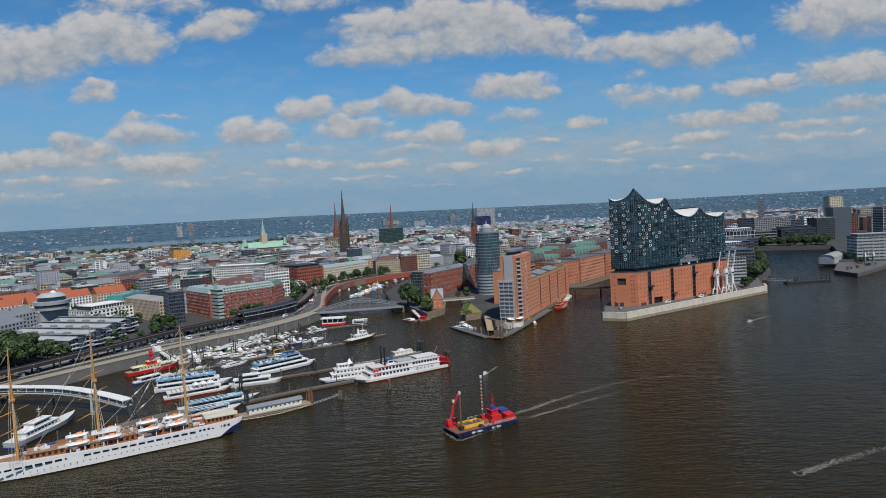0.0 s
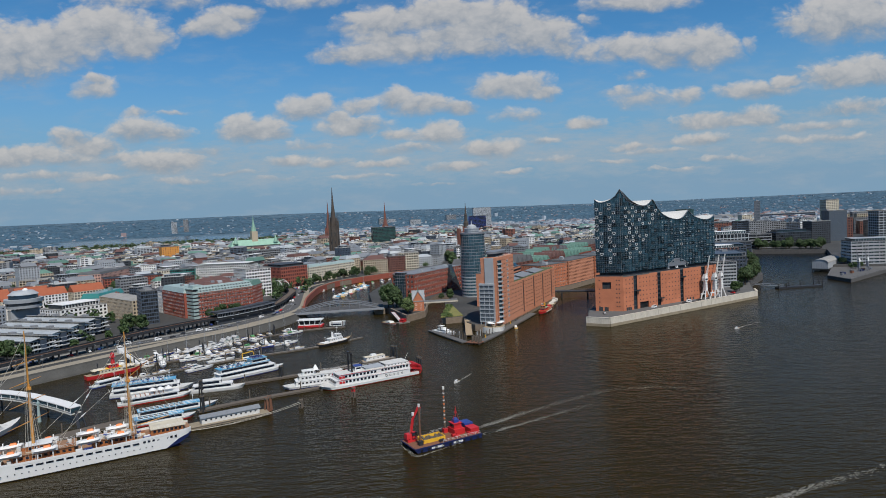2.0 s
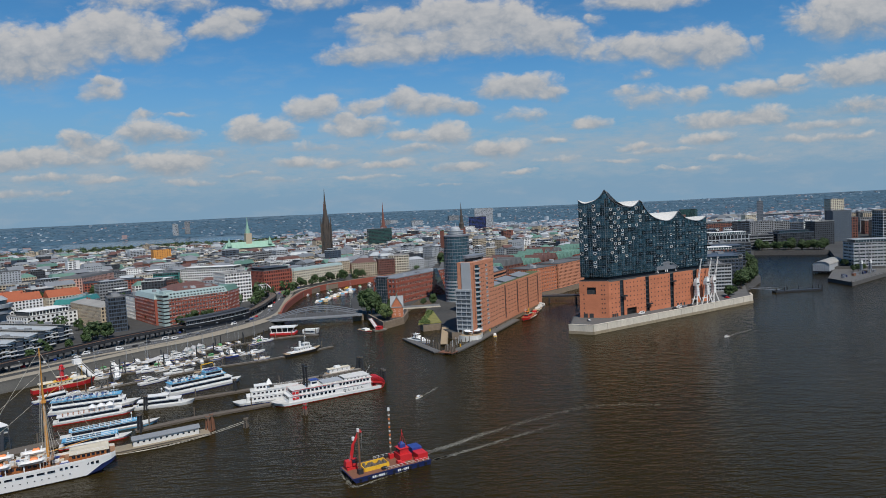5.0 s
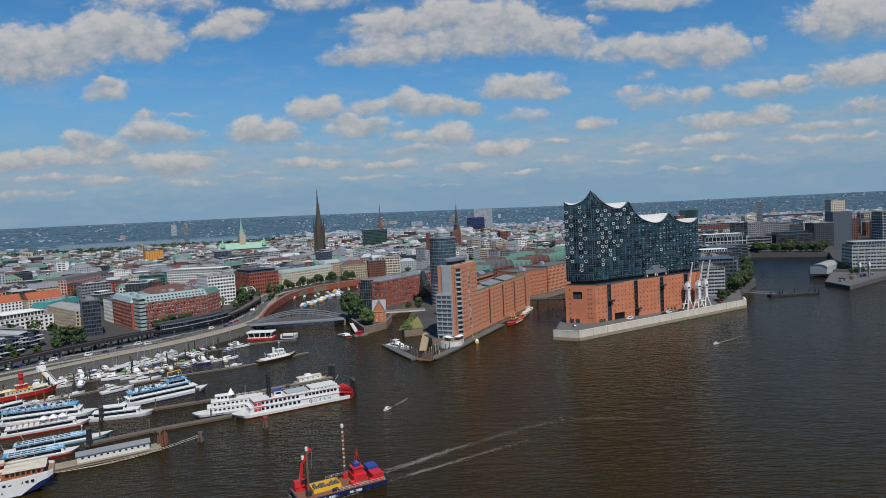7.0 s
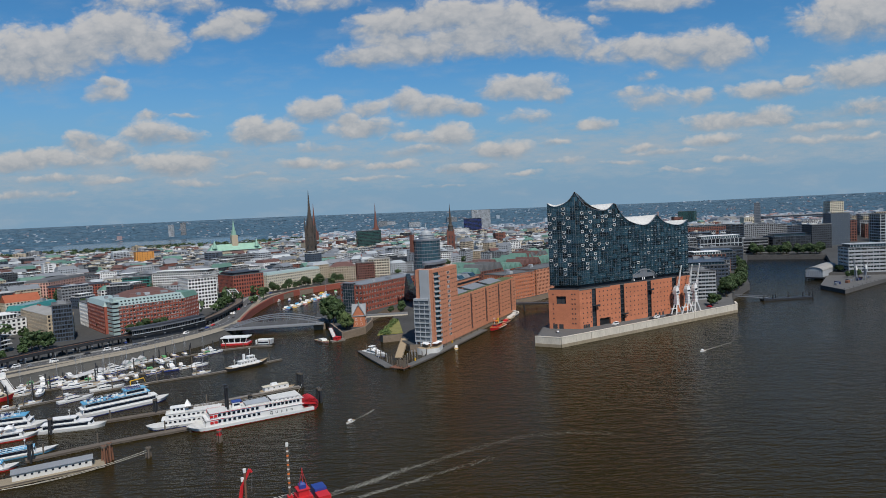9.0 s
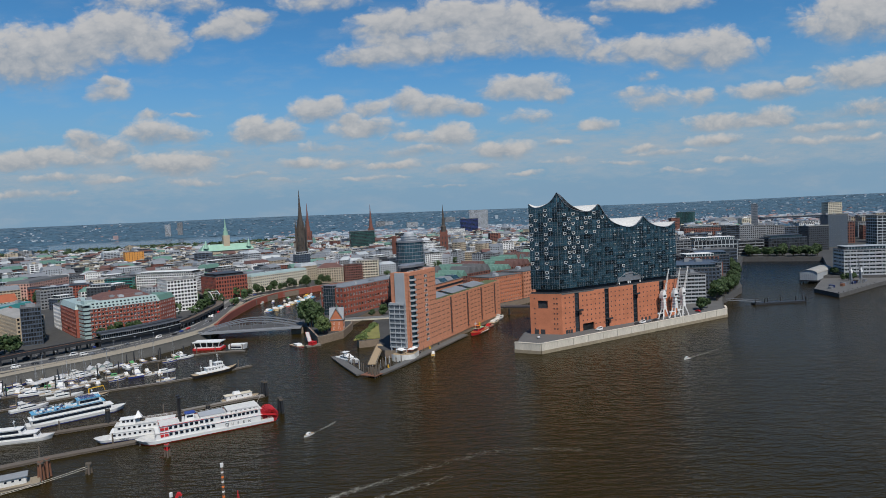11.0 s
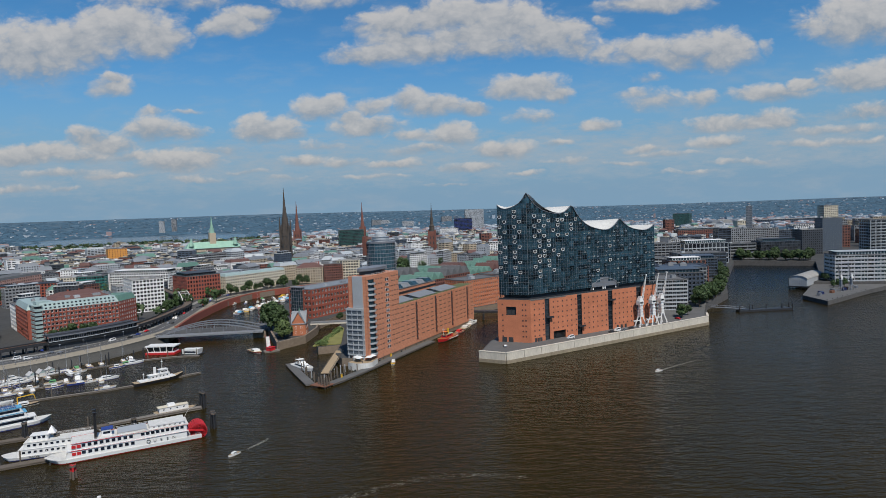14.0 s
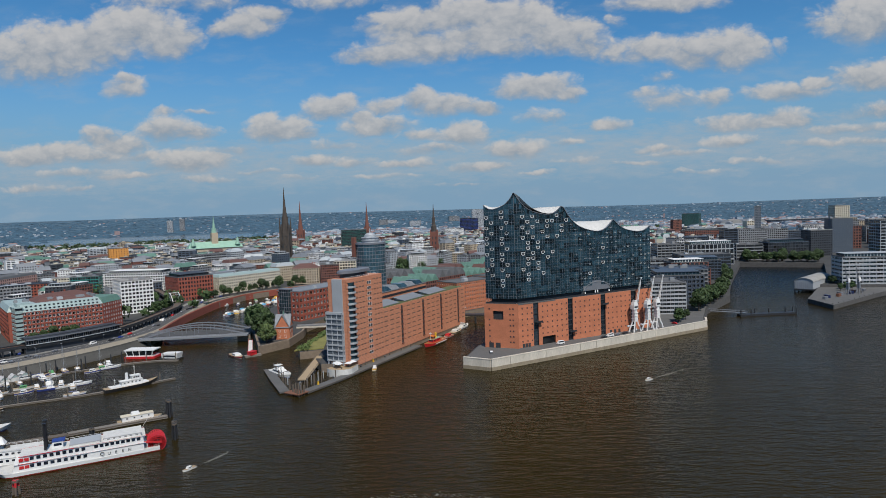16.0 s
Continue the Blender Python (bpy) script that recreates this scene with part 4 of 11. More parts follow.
# brick warehouse: piers between the tall slots, wall pieces round the small windows
SLOTS = [(12.2, 16.4), (41.0, 45.2), (70.0, 74.4), (98.4, 103.2)]
brick = MB()
brick.prism([tuple(p) for p in (NW, SW, SE, NE)], Z0 - 1, ZB - 0.6, 1)
edges = [0] + [e for s in SLOTS for e in s] + [LEN_S]
for s0, s1 in zip(edges[::2], edges[1::2]):
    if abs(s0 - 16.4) < 0.1:                      # the loading gate stands open in this bay
        slab(brick, SW, SE, s0, 19.4, Z0 - 0.5, 12.0, 0, 1.2, 0), slab(brick, SW, SE, 30.2, s1, Z0 - 0.5, 12.0, 0, 1.2, 0)
        slab(brick, SW, SE, s0, s1, 12.0, ZB, 0, 1.2, 0)
    else:
        slab(brick, SW, SE, s0, s1, Z0 - 0.5, ZB, 0, 1.2, 0)
# west wall with the large window cut through
slab(brick, NW, SW, -1.2, 4.6, Z0 - 0.5, ZB, 0, 1.2), slab(brick, NW, SW, 11.6, LEN_W + 1.2, Z0 - 0.5, ZB, 0, 1.2)
slab(brick, NW, SW, 4.6, 11.6, Z0 - 0.5, 25.2, 0, 1.2), slab(brick, NW, SW, 4.6, 11.6, 30.8, ZB, 0, 1.2)
slab(brick, SE, NE, 0, (NE - SE).length, Z0 - 0.5, ZB, 0, 1.2), slab(brick, NE, NW, 0, (NW - NE).length, Z0 - 0.5, ZB, 0, 1.2)
warehouse = part("brick_base", brick, [M_BRICK, M_INNER], hall, "orange brick warehouse walls with small square windows")
ledge = MB()
ledge.prism([tuple(p + o) for p, o in ((NW, Vector((-1, 1))), (SW, Vector((-1, -1))), (SE, Vector((1, -1.4))), (NE, Vector((1, 1))))], ZB - 0.65, ZB + 0.25)
part("terrace", ledge, M_PAVE_GREY, hall)
rail = MB()
for a, b in ((NW, SW), (SW, SE)):
    rail.wallbox(a, b, ZB + 0.25, ZB + 1.35, 0.75, 0.85)
part("railing", rail, M_STEEL_DARK, hall)
# glazing of the slots, floor by floor
for s0, s1 in SLOTS:
    sl = MB()
    for k in range(8):
        z = Z0 + k * 3.6
        slab(sl, SW, SE, s0, s1, z, z + 2.6, -0.1, 0.25 + 0.25 * (k % 3 == 1), 1)
        slab(sl, SW, SE, s0, s1, z + 2.6, z + 3.6, -0.1, 0.5, 0)
    slab(sl, SW, SE, s0, s0 + 0.3, Z0, ZB, 0, 0.9, 0), slab(sl, SW, SE, s1 - 0.3, s1, Z0, ZB, 0, 0.9, 0)
    part("stair_slot", sl, [M_STEEL_DARK, M_GLASS], warehouse, "dark glazed slot between brick bays")
for s, z in ((16.0, 22), (44.4, 12.5), (73.0, 28), (102, 27)):
    bl = MB()
    slab(bl, SW, SE, s - 2.6, s + 2.2, z, z + 0.35, 0.5, 3.6), slab(bl, SW, SE, s - 2.6, s + 2.2, z + 0.35, z + 1.3, 3.5, 3.6)
    part("balcony", bl, M_STEEL_DARK, warehouse)
d_s, d_w = (SE - SW).normalized(), (SW - NW).normalized()
n_s, n_w = Vector((d_s.y, -d_s.x)), Vector((d_w.y, -d_w.x))
a_s, a_w = math.atan2(d_s.y, d_s.x), math.atan2(d_w.y, d_w.x)
wb_ = MB()
wb_.box(-0.4, 0.4, -0.06, 0.0, 0.1, 0.9, 1)
for q in ((-0.47, -0.38), (0.38, 0.47)):
    wb_.box(*q, -0.1, 0, 0, 1.0, 0)
wb_.box(-0.47, 0.47, -0.1, 0, 0.0, 0.1, 0), wb_.box(-0.47, 0.47, -0.1, 0, 0.9, 1.0, 0)
hatch = mesh(wb_, [M_BRICK_DARK, M_INNER])
for k in range(7):
    z = 10.2 + k * 3.6
    for s in [3.4, 7.4, 11.0] + [19.7 + 4.0 * i for i in range(6)] + [47.5 + 4.1 * i for i in range(6)] + [77 + 4.0 * i for i in range(6)] + [105.8, 109.8, 113.8]:
        if not (z < 12.5 and 18 < s < 31):
            p = SW + d_s * s + n_s * 1.2
            place("window", hatch, warehouse, p.x, p.y, z, a_s)
    for s in (16.1, 18.2, 2.2) if k != 5 else (16.1, 18.2):
        p = NW + d_w * s + n_w * 1.2
        place("window", hatch, warehouse, p.x, p.y, z, a_w)
big = MB()
slab(big, NW, SW, 4.6, 11.6, 25.2, 30.8, -0.6, -0.4, 1)
for s in (4.6, 8.0, 11.35):
    slab(big, NW, SW, s, s + 0.25, 25.2, 30.8, -0.4, 0.2, 0)
slab(big, NW, SW, 4.6, 11.6, 25.2, 25.5, -0.4, 1.0, 0)
part("large_window", big, [M_STEEL_DARK, M_GLASS], warehouse, "large dark opening in the narrow brick wall")
doors = MB()
for s in (1.5, 6.0):
    slab(doors, NW, SW, s, s + 3.2, Z0, Z0 + 3.4, 1.2, 1.3, 0)
for s in (3.2, 5.4, 7.6, 78, 82, 86):
    slab(doors, SW, SE, s, s + 1.9, Z0, Z0 + 2.6, 1.2, 1.3, 0)
slab(doors, SW, SE, 19.4, 30.2, Z0, 12.0, -0.2, 0.0, 0)
part("gate", doors, M_INNER, warehouse, "dark gates and doors at quay level")

# glass hall: dark core with the wave as its upper edge, panes hung in front of it
core = MB()
NS, NWS = 60, 12
south = [SW + d_s * (LEN_S * i / NS) for i in range(NS + 1)]
west = [NW + d_w * (LEN_W * i / NWS) for i in range(NWS + 1)]
LEN_E = (NE - SE).length
LEN_N = (NW - NE).length
for pts, f, L in ((south, top_s, LEN_S), (west, top_w, LEN_W)):
    n = len(pts) - 1
    for i in range(n):
        za, zb = f(L * i / n), f(L * (i + 1) / n)
        core.poly([(*pts[i], ZG), (*pts[i + 1], ZG), (*pts[i + 1], zb - 0.2), (*pts[i], za - 0.2)])
for a, b, za, zb, sag in ((SE, NE, 81.3, 90, 6), (NE, NW, 90, 99.7, 8)):
    for i in range(20):
        f0, f1 = i / 20, (i + 1) / 20
        p, q = a.lerp(b, f0), a.lerp(b, f1)
        core.poly([(*p, ZG), (*q, ZG), (*q, za + (zb - za) * f1 - sag * 4 * f1 * (1 - f1)), (*p, za + (zb - za) * f0 - sag * 4 * f0 * (1 - f0))])
core.poly([(*p, ZG) for p in (NE, SE, SW, NW)])
glass_hall = part("glass_hall", core, M_STEEL, hall, "dark steel grid behind the glass skin")
recess = MB()
cx = (NW + SW + SE + NE) / 4
recess.prism([tuple(p.lerp(cx, 0.07)) for p in (NW, SW, SE, NE)], ZB, ZG + 0.1)
part("plaza_recess", recess, M_INNER, hall, "dark recessed plaza storey")

# roof: white shells that hang between the crests
roofm = MB()
rows = []
for j in range(13):
    w = j / 12
    row = []
    for i in range(NS + 1):
        s = LEN_S * i / NS
        p = (SW + d_s * s).lerp(NW.lerp(NE, i / NS), w)
        lift = min(1.0, w * 3.2)
        lift = lift * lift * (3 - 2 * lift)
        k = 0.42 if s < 38.8 else (0.72 if s < 84 else 0.5)
        z = top_s(s) + (line_s(s) - 1.5 - top_s(s)) * lift * k - 6 * max(0, w - 0.45)
        near = math.exp(-s / 9.0)
        z = z * (1 - near) + top_w((1 - w) * LEN_W) * near
        row.append((p.x, p.y, z - 0.25))
    rows.append(row)
roofm.loft(rows, 0, caps=False, closed=False)
part("roof", roofm, M_WHITE_WORN, hall, "white curved roof shells between pointed crests", smooth=True)
coping_ = MB()
for pts, f, L, n in ((south, top_s, LEN_S, n_s), (west, top_w, LEN_W, n_w)):
    k = len(pts) - 1
    for i in range(k):
        coping_.bar((*(pts[i] + n * 0.2), f(L * i / k)), (*(pts[i + 1] + n * 0.2), f(L * (i + 1) / k)), 0.7, 0.35)
part("roof_edge", coping_, M_STEEL, hall)

# panes; the marked ones have a U-shaped white opening
PW_S, PW_W, PH = LEN_S / 30, LEN_W / 6, 3.4
MARK_W = {2: "3", 3: "3", 4: "14", 5: "03", 6: "14", 7: "13", 8: "03", 9: "14", 10: "03", 11: "03", 12: "14", 13: "03", 14: "14", 15: "03", 16: "3"}
MARK_S = {3: "2", 4: "25", 5: "14", 6: "24", 7: "236", 8: "1357", 9: "24", 10: "24", 11: "1368", 12: "259", 13: "1369", 14: "2467", 15: "1358", 16: "2"}


def pane_mesh(w, h, m, lip=0.0):
    b = MB()
    g = 0.13
    c = [(-w / 2 + g, -0.22 - lip, g), (w / 2 - g, -0.22 - lip * 0.4, g), (w / 2 - g, -0.05, g), (-w / 2 + g, -0.05, g),
         (-w / 2 + g, -0.22 + lip, h - g), (w / 2 - g, -0.22 + lip * 0.6, h - g), (w / 2 - g, -0.05, h - g), (-w / 2 + g, -0.05, h - g)]
    b.hexa(c, 0)
    b.box(-0.07, 0.07, -0.3, -0.1, g, h - g, 1), b.box(-w / 2 + g, w / 2 - g, -0.29, -0.1, h * 0.5 - 0.05, h * 0.5 + 0.05, 1)
    return mesh(b, [m, M_STEEL])


def fork_mesh(w, h):
    """A pane with a bulging U-shaped opening: white lip round a dark loggia."""
    b = MB()
    g = 0.13
    b.box(-w / 2 + g, w / 2 - g, -0.2, -0.05, g, h - g, 0)
    n = 9
    outer, inner = [], []
    for i in range(n + 1):
        a = math.pi + math.pi * i / n
        x, z = math.cos(a), math.sin(a)
        outer.append((x * w * 0.34, h * 0.44 + z * h * 0.30))
        inner.append((x * w * 0.25, h * 0.46 + z * h * 0.21))
    outer = [(-w * 0.36, h * 0.76)] + outer + [(w * 0.36, h * 0.76)]
    inner = [(-w * 0.27, h * 0.69)] + inner + [(w * 0.27, h * 0.69)]
    k = len(outer)
    for i in range(k):
        j = (i + 1) % k
        o0, o1, i0, i1 = outer[i], outer[j], inner[i], inner[j]
        b.poly([(o0[0], -0.55, o0[1]), (o1[0], -0.55, o1[1]), (i1[0], -0.55, i1[1]), (i0[0], -0.55, i0[1])], 1)
        b.poly([(o0[0], -0.2, o0[1]), (o1[0], -0.2, o1[1]), (o1[0], -0.55, o1[1]), (o0[0], -0.55, o0[1])], 1)
    b.poly([(x, -0.26, z) for x, z in inner], 2)
    return mesh(b, [M_PANE, M_WHITE, M_INNER])


variants_s = [pane_mesh(PW_S, PH, M_PANE, l) for l in (-0.05, -0.02, 0.0, 0.015, 0.03, 0.06)]
variants_w = [pane_mesh(PW_W, PH, M_PANE, l) for l in (-0.05, -0.02, 0.0, 0.02, 0.05)]
fork_s, fork_w = fork_mesh(PW_S, PH), fork_mesh(PW_W, PH)
rest_panes, small_lips, thin_bars = MB(), MB(), MB()
rng = random.Random(5)
single = 0
for face, a, d, n, ang, cols, pw, f, marks, meshes, fork in (("w", NW, d_w, n_w, a_w, 6, PW_W, top_w, MARK_W, variants_w, fork_w),
                                                             ("s", SW, d_s, n_s, a_s, 30, PW_S, top_s, MARK_S, variants_s, fork_s)):
    for i in range(cols):
        for r in range(21):
            z = ZG + r * PH
            s = (i + 0.5) * pw
            t0, t1, tm = f(i * pw), f((i + 1) * pw), f(s)
            if face == "s" and r < 3 and (s - 68.5) ** 2 / 13.6 ** 2 + (z + PH / 2 - 36.6) ** 2 / 7.6 ** 2 < 1:
                continue
            p = a + d * s
            if min(t0, t1, tm) > z + PH:
                marked = str(i) in marks.get(r, "") if i < 10 else False
                if face == "s" and (i, r) in ((10, 14), (18, 8), (18, 5), (15, 3)):
                    marked = True
                if marked or single < 290 and (face == "w" or i < 13):
                    place("pane_with_loggia" if marked else "pane", fork if marked else rng.choice(meshes), glass_hall, p.x, p.y, z, ang)
                    single += 1
                else:
                    lip = rng.choice((-0.05, -0.02, 0, 0.02, 0.05))
                    g = 0.13
                    q = [a + d * (i * pw + g), a + d * ((i + 1) * pw - g)]
                    lo, hi = n * (0.22 - lip), n * (0.22 + lip)
                    ins = n * 0.05
                    rest_panes.hexa([(*(q[0] + lo), z + g), (*(q[1] + lo), z + g), (*(q[1] + ins), z + g), (*(q[0] + ins), z + g),
                                     (*(q[0] + hi), z + PH - g), (*(q[1] + hi), z + PH - g), (*(q[1] + ins), z + PH - g), (*(q[0] + ins), z + PH - g)])
                    thin_bars.wallbox(p - d * 0.07, p + d * 0.07, z + g, z + PH - g, 0.1, 0.3)
                    thin_bars.wallbox(q[0], q[1], z + PH * 0.5 - 0.05, z + PH * 0.5 + 0.05, 0.1, 0.29)
                    if face == "s" and i > 9 and rng.random() < 0.62:
                        # a small bulge in the pane with a pale lower lip, some of them open and dark
                        so, zo, e = s + rng.uniform(-0.5, 0.5), z + rng.uniform(-0.35, 0.5), rng.uniform(0.38, 0.7)
                        tone = rng.choice((0, 1, 1, 2))
                        slab(small_lips, SW, SE, so - e, so + e, zo + 1.2, zo + 1.42, 0.2, 0.6, tone)
                        for side in (-1, 1):
                            slab(small_lips, SW, SE, so + side * e - 0.09, so + side * e + 0.09, zo + 1.42, zo + 2.1, 0.2, 0.45, tone)
                        if rng.random() < 0.5:
                            slab(small_lips, SW, SE, so - e + 0.12, so + e - 0.12, zo + 1.42, zo + 2.0, 0.2, 0.34, 3)
            elif max(t0, t1, tm) > z + 0.5:
                q0, q1 = a + d * (i * pw + 0.09) + n * 0.2, a + d * ((i + 1) * pw - 0.09) + n * 0.2
                qm = a + d * s + n * 0.2
                zz = [min(z + PH - 0.09, t) - 0.05 for t in (t0, tm, t1)]
                if zz[0] > z + 0.2 and zz[1] > z + 0.2:
                    rest_panes.poly([(*q0, z + 0.09), (*qm, z + 0.09), (*qm, zz[1]), (*q0, zz[0])])
                if zz[2] > z + 0.2 and zz[1] > z + 0.2:
                    rest_panes.poly([(*qm, z + 0.09), (*q1, z + 0.09), (*q1, zz[2]), (*qm, zz[1])])
part("pane", rest_panes, M_PANE_STUFF, glass_hall, "mirroring blue-green glass panes", kind="stuff")
part("glazing_bar", thin_bars, M_STEEL, glass_hall, "thin steel glazing bars", kind="stuff")
part("vent_lip", small_lips, [M_WHITE_WORN, M_PALEWALL, M_STEEL, M_INNER], glass_hall, "small pale and dark window lips", kind="stuff")
# the arched foyer opening over the brick
arch = MB()
rings = []
for i in range(15):
    t = math.pi * i / 14
    x, z = 68.5 - 13.2 * math.cos(t), 36.6 + 7.6 * math.sin(t)
    rings.append([(*(SW + d_s * x + n_s * o), zz) for o, zz in ((0.35, z), (-6.0, z - 0.5), (-6.0, z - 0.2), (0.35, z + 0.5))])
arch.loft(rings, 0)
part("arch", arch, M_GREYWALL, hall, "grey arched foyer opening")
col = MB()
for s in (57.5, 66.5, 68.5, 79.3):
    b0 = SW + d_s * s + n_s * 0.3
    b1 = SW + d_s * (s + 0.8) - n_s * 1.5
    col.tube((*b0, ZB), (*b1, 42.5 if 60 < s < 75 else 38.6), 0.45, 0.45, 8)
part("column", col, M_WHITE, hall)

# ---- three harbour cranes ----
def harbour_crane(x, y, rz, first=None):
    if first:
        return copy_thing(first, pose(x, y, 6.76, 0, 0, rz))
    c = thing("harbour_crane", "white portal harbour crane with raised jib on the quay", "crane", x, y, 6.76, rz, "harbour cranes on the quay")
    for sx in (-1, 1):
        for sy in (-1, 1):
            leg = MB()
            pts = [(sx * 4.2, sy * 2.6, 0), (sx * 3.4, sy * 2.3, 3.0), (sx * 2.0, sy * 1.6, 6.5), (sx * 1.4, sy * 1.3, 9.0)]
            for p, q in zip(pts, pts[1:]):
                leg.bar(p, q, 0.8, 0.9)
            leg.box(sx * 4.2 - 0.9, sx * 4.2 + 0.9, sy * 2.6 - 0.4, sy * 2.6 + 0.4, 0, 0.7)
            part("leg", leg, M_WHITE, c)
    t = MB()
    t.taper(-1.9, 1.9, -1.8, 1.8, 8.4, 18.5, 0.5, 0.5)
    for z in (10.5, 13.0, 15.5):
        t.box(-2.0, 2.0, -1.9, 1.9, z, z + 0.25)
    part("tower", t, M_WHITE, c)
    h = MB()
    h.box(-3.0, 2.2, -1.9, 1.9, 18.5, 22.2), h.taper(-2.6, 1.8, -1.7, 1.7, 22.2, 24.6, 0.4, 0.3)
    h.box(-1.0, 1.2, -1.3, 1.3, 24.6, 26.0)
    part("machine_house", h, M_WHITE, c)
    w = MB()
    w.box(2.15, 2.32, -1.3, 1.3, 19.6, 21.4)
    w.box(-2.4, 1.6, -1.96, -1.84, 19.8, 21.2)
    part("cab_window", w, M_GLASS, c)
    j = MB()
    for sy in (-0.55, 0.55):
        j.bar((1.5, sy * 1.6, 18.8), (8.2, sy * 0.4, 43.5), 0.42, 0.5)
    for k in range(12):
        f = k / 12
        a, b = Vector((1.5, 0, 18.8)), Vector((8.2, 0, 43.5))
        p, q = a.lerp(b, f), a.lerp(b, f + 1 / 12)
        wd = 0.88 * (1 - f) + 0.22 * f
        j.bar((p.x, -wd, p.z), (q.x, wd, q.z), 0.22), j.bar((p.x, -wd, p.z), (p.x, wd, p.z), 0.22)
    j.box(7.6, 8.9, -0.5, 0.5, 43.2, 44.3)
    part("jib", j, M_WHITE, c)
    cb = MB()
    cb.tube((-0.5, 0, 26), (7.9, 0, 43.4), 0.09), cb.tube((0.5, 0.3, 25.5), (5.5, 0.3, 34.5), 0.12)
    part("cable", cb, M_STEEL_DARK, c)
    g = MB()
    g.bar((-4.2, -2.6, 6.0), (-11.0, -2.6, 6.3), 0.6, 0.7), g.box(-11.8, -10.6, -3.2, -2.0, 5.6, 6.9)
    part("gantry_arm", g, M_WHITE, c)
    return c


crane_rz = math.degrees(a_s)

# ---- brick tower and long wing at the pier head ----
H1, H2 = Vector((-119.5, 65.8)), Vector((46, 79))
dh, LH = (H2 - H1).normalized(), (H2 - H1).length
nh = Vector((dh.y, -dh.x))
htc_rz = math.degrees(math.atan2(dh.y, dh.x))
TL = 40.0                                  # length of the tower's front
tower = thing("office_tower", "salmon brick tower with rounded balconies and a grey glazed end", "office building", H1.x, H1.y, 0, htc_rz)
tb = MB()
tb.box(0.02, TL, 0.02, 13, 3, 57.0, 0)
pl, ww, wh_ = grid_wall(tb, (0, 0), (TL, 0), 6.2, 56.0, 12, 15, 0.30, 0.76, 0.35, 0)
tb.box(-0.05, TL + 0.05, -0.35, 13.1, 56.0, 57.5, 1), tb.box(-0.02, TL + 0.02, -0.36, 13, 3, 6.2, 0)
part("wall", tb, [M_BRICK_HTC, M_BRICK_HTC], tower, "salmon brick with narrow window bands")
slit = MB()
slit.box(-ww / 2, ww / 2, -0.2, -0.05, 0, wh_), slit.box(-0.06, 0.06, -0.26, -0.05, 0, wh_)
slit_me = mesh(slit, M_SLIT)
for x, y, z in pl:
    if not 1 < x < 10.5 and not 21.5 < x < 29.5:
        place("window", slit_me, tower, x, y, z)
# column of square windows
sq = window_mesh(1.9, 1.9, M_WHITE, M_GLASS)
for k in range(14):
    z = 7.4 + 3.45 * k
    place("window", sq, tower, 25.9, -0.46, z)
    place("window", sq, tower, 23.7, -0.46, z)
col_b = MB()
col_b.box(22.2, 27.4, -0.42, 0.3, 7, 55.6)
part("window_bay", col_b, M_BRICK_HTC, tower)
# rounded balconies, one on each floor
bal = MB()
ring_o = [(9.5 + 3.6 * math.cos(math.pi + math.pi * i / 10), -2.6 * abs(math.sin(math.pi * i / 10)) - 0.0) for i in range(11)]
for i in range(10):
    a, b = ring_o[i], ring_o[i + 1]
    bal.hexa([(*a, 0), (*b, 0), (b[0] * 0.97 + 0.285, b[1] * 0.95, 0), (a[0] * 0.97 + 0.285, a[1] * 0.95, 0),
              (*a, 1.15), (*b, 1.15), (b[0] * 0.97 + 0.285, b[1] * 0.95, 1.15), (a[0] * 0.97 + 0.285, a[1] * 0.95, 1.15)], 0)
bal.prism([(x, y) for x, y in ring_o], -0.15, 0.1, 0)
bal_me = mesh(bal, M_PALEWALL)
bay = MB()
ri = [(9.5 + 3.1 * math.cos(math.pi + math.pi * i / 8), -1.9 * abs(math.sin(math.pi * i / 8)) + 0.3) for i in range(9)]
bay.prism(ri, 0.1, 2.9)
bay_me = mesh(bay, M_GLASS_BLUE)
for k in range(14):
    z = 7.2 + 3.45 * k
    place("balcony", bal_me, tower, -4, -0.3, z)
    place("bay_window", bay_me, tower, -4, -0.3, z + 0.4)
# pale end slab and the lower grey frame building on the west side
pe = MB()
pe.box(-0.7, 0.6, 2.2, 9.6, 36, 57.6, 0)
part("end_slab", pe, M_PALEWALL, tower, "pale metal-clad upper end")
gf = MB()
gf.box(-1.2, 0.1, 2.4, 14.2, 7, 36.8, 1), gf.box(0.1, 8, 13.1, 14.2, 4, 36.8, 1)
for k in range(10):
    z = 7.2 + 3.2 * k
    gf.box(-1.7, 0.15, 2.0, 14.7, z, z + 0.85, 0)
for y in [2.05 + 4.08 * i for i in range(4)]:
    gf.box(-1.6, -1.1, y, y + 0.3, 7, 37.4, 0)
for x in (-1.6, -0.35):
    gf.box(x, x + 0.45, 2.02, 2.9, 7, 37.4, 0)
for y in (2.4, 6, 10, 13.6):
    gf.box(-1.5, -0.8, y, y + 0.7, 3, 7.3, 0)
gf.box(-1.6, 0.2, 2.1, 14.6, 36.8, 37.5, 0), gf.box(0.2, 8.1, 13.1, 14.6, 36.8, 37.5, 0)
part("grey_frame", gf, [M_PALEWALL, M_GREYGLASS], tower, "grey concrete frame with glazed storeys")
pl = MB()
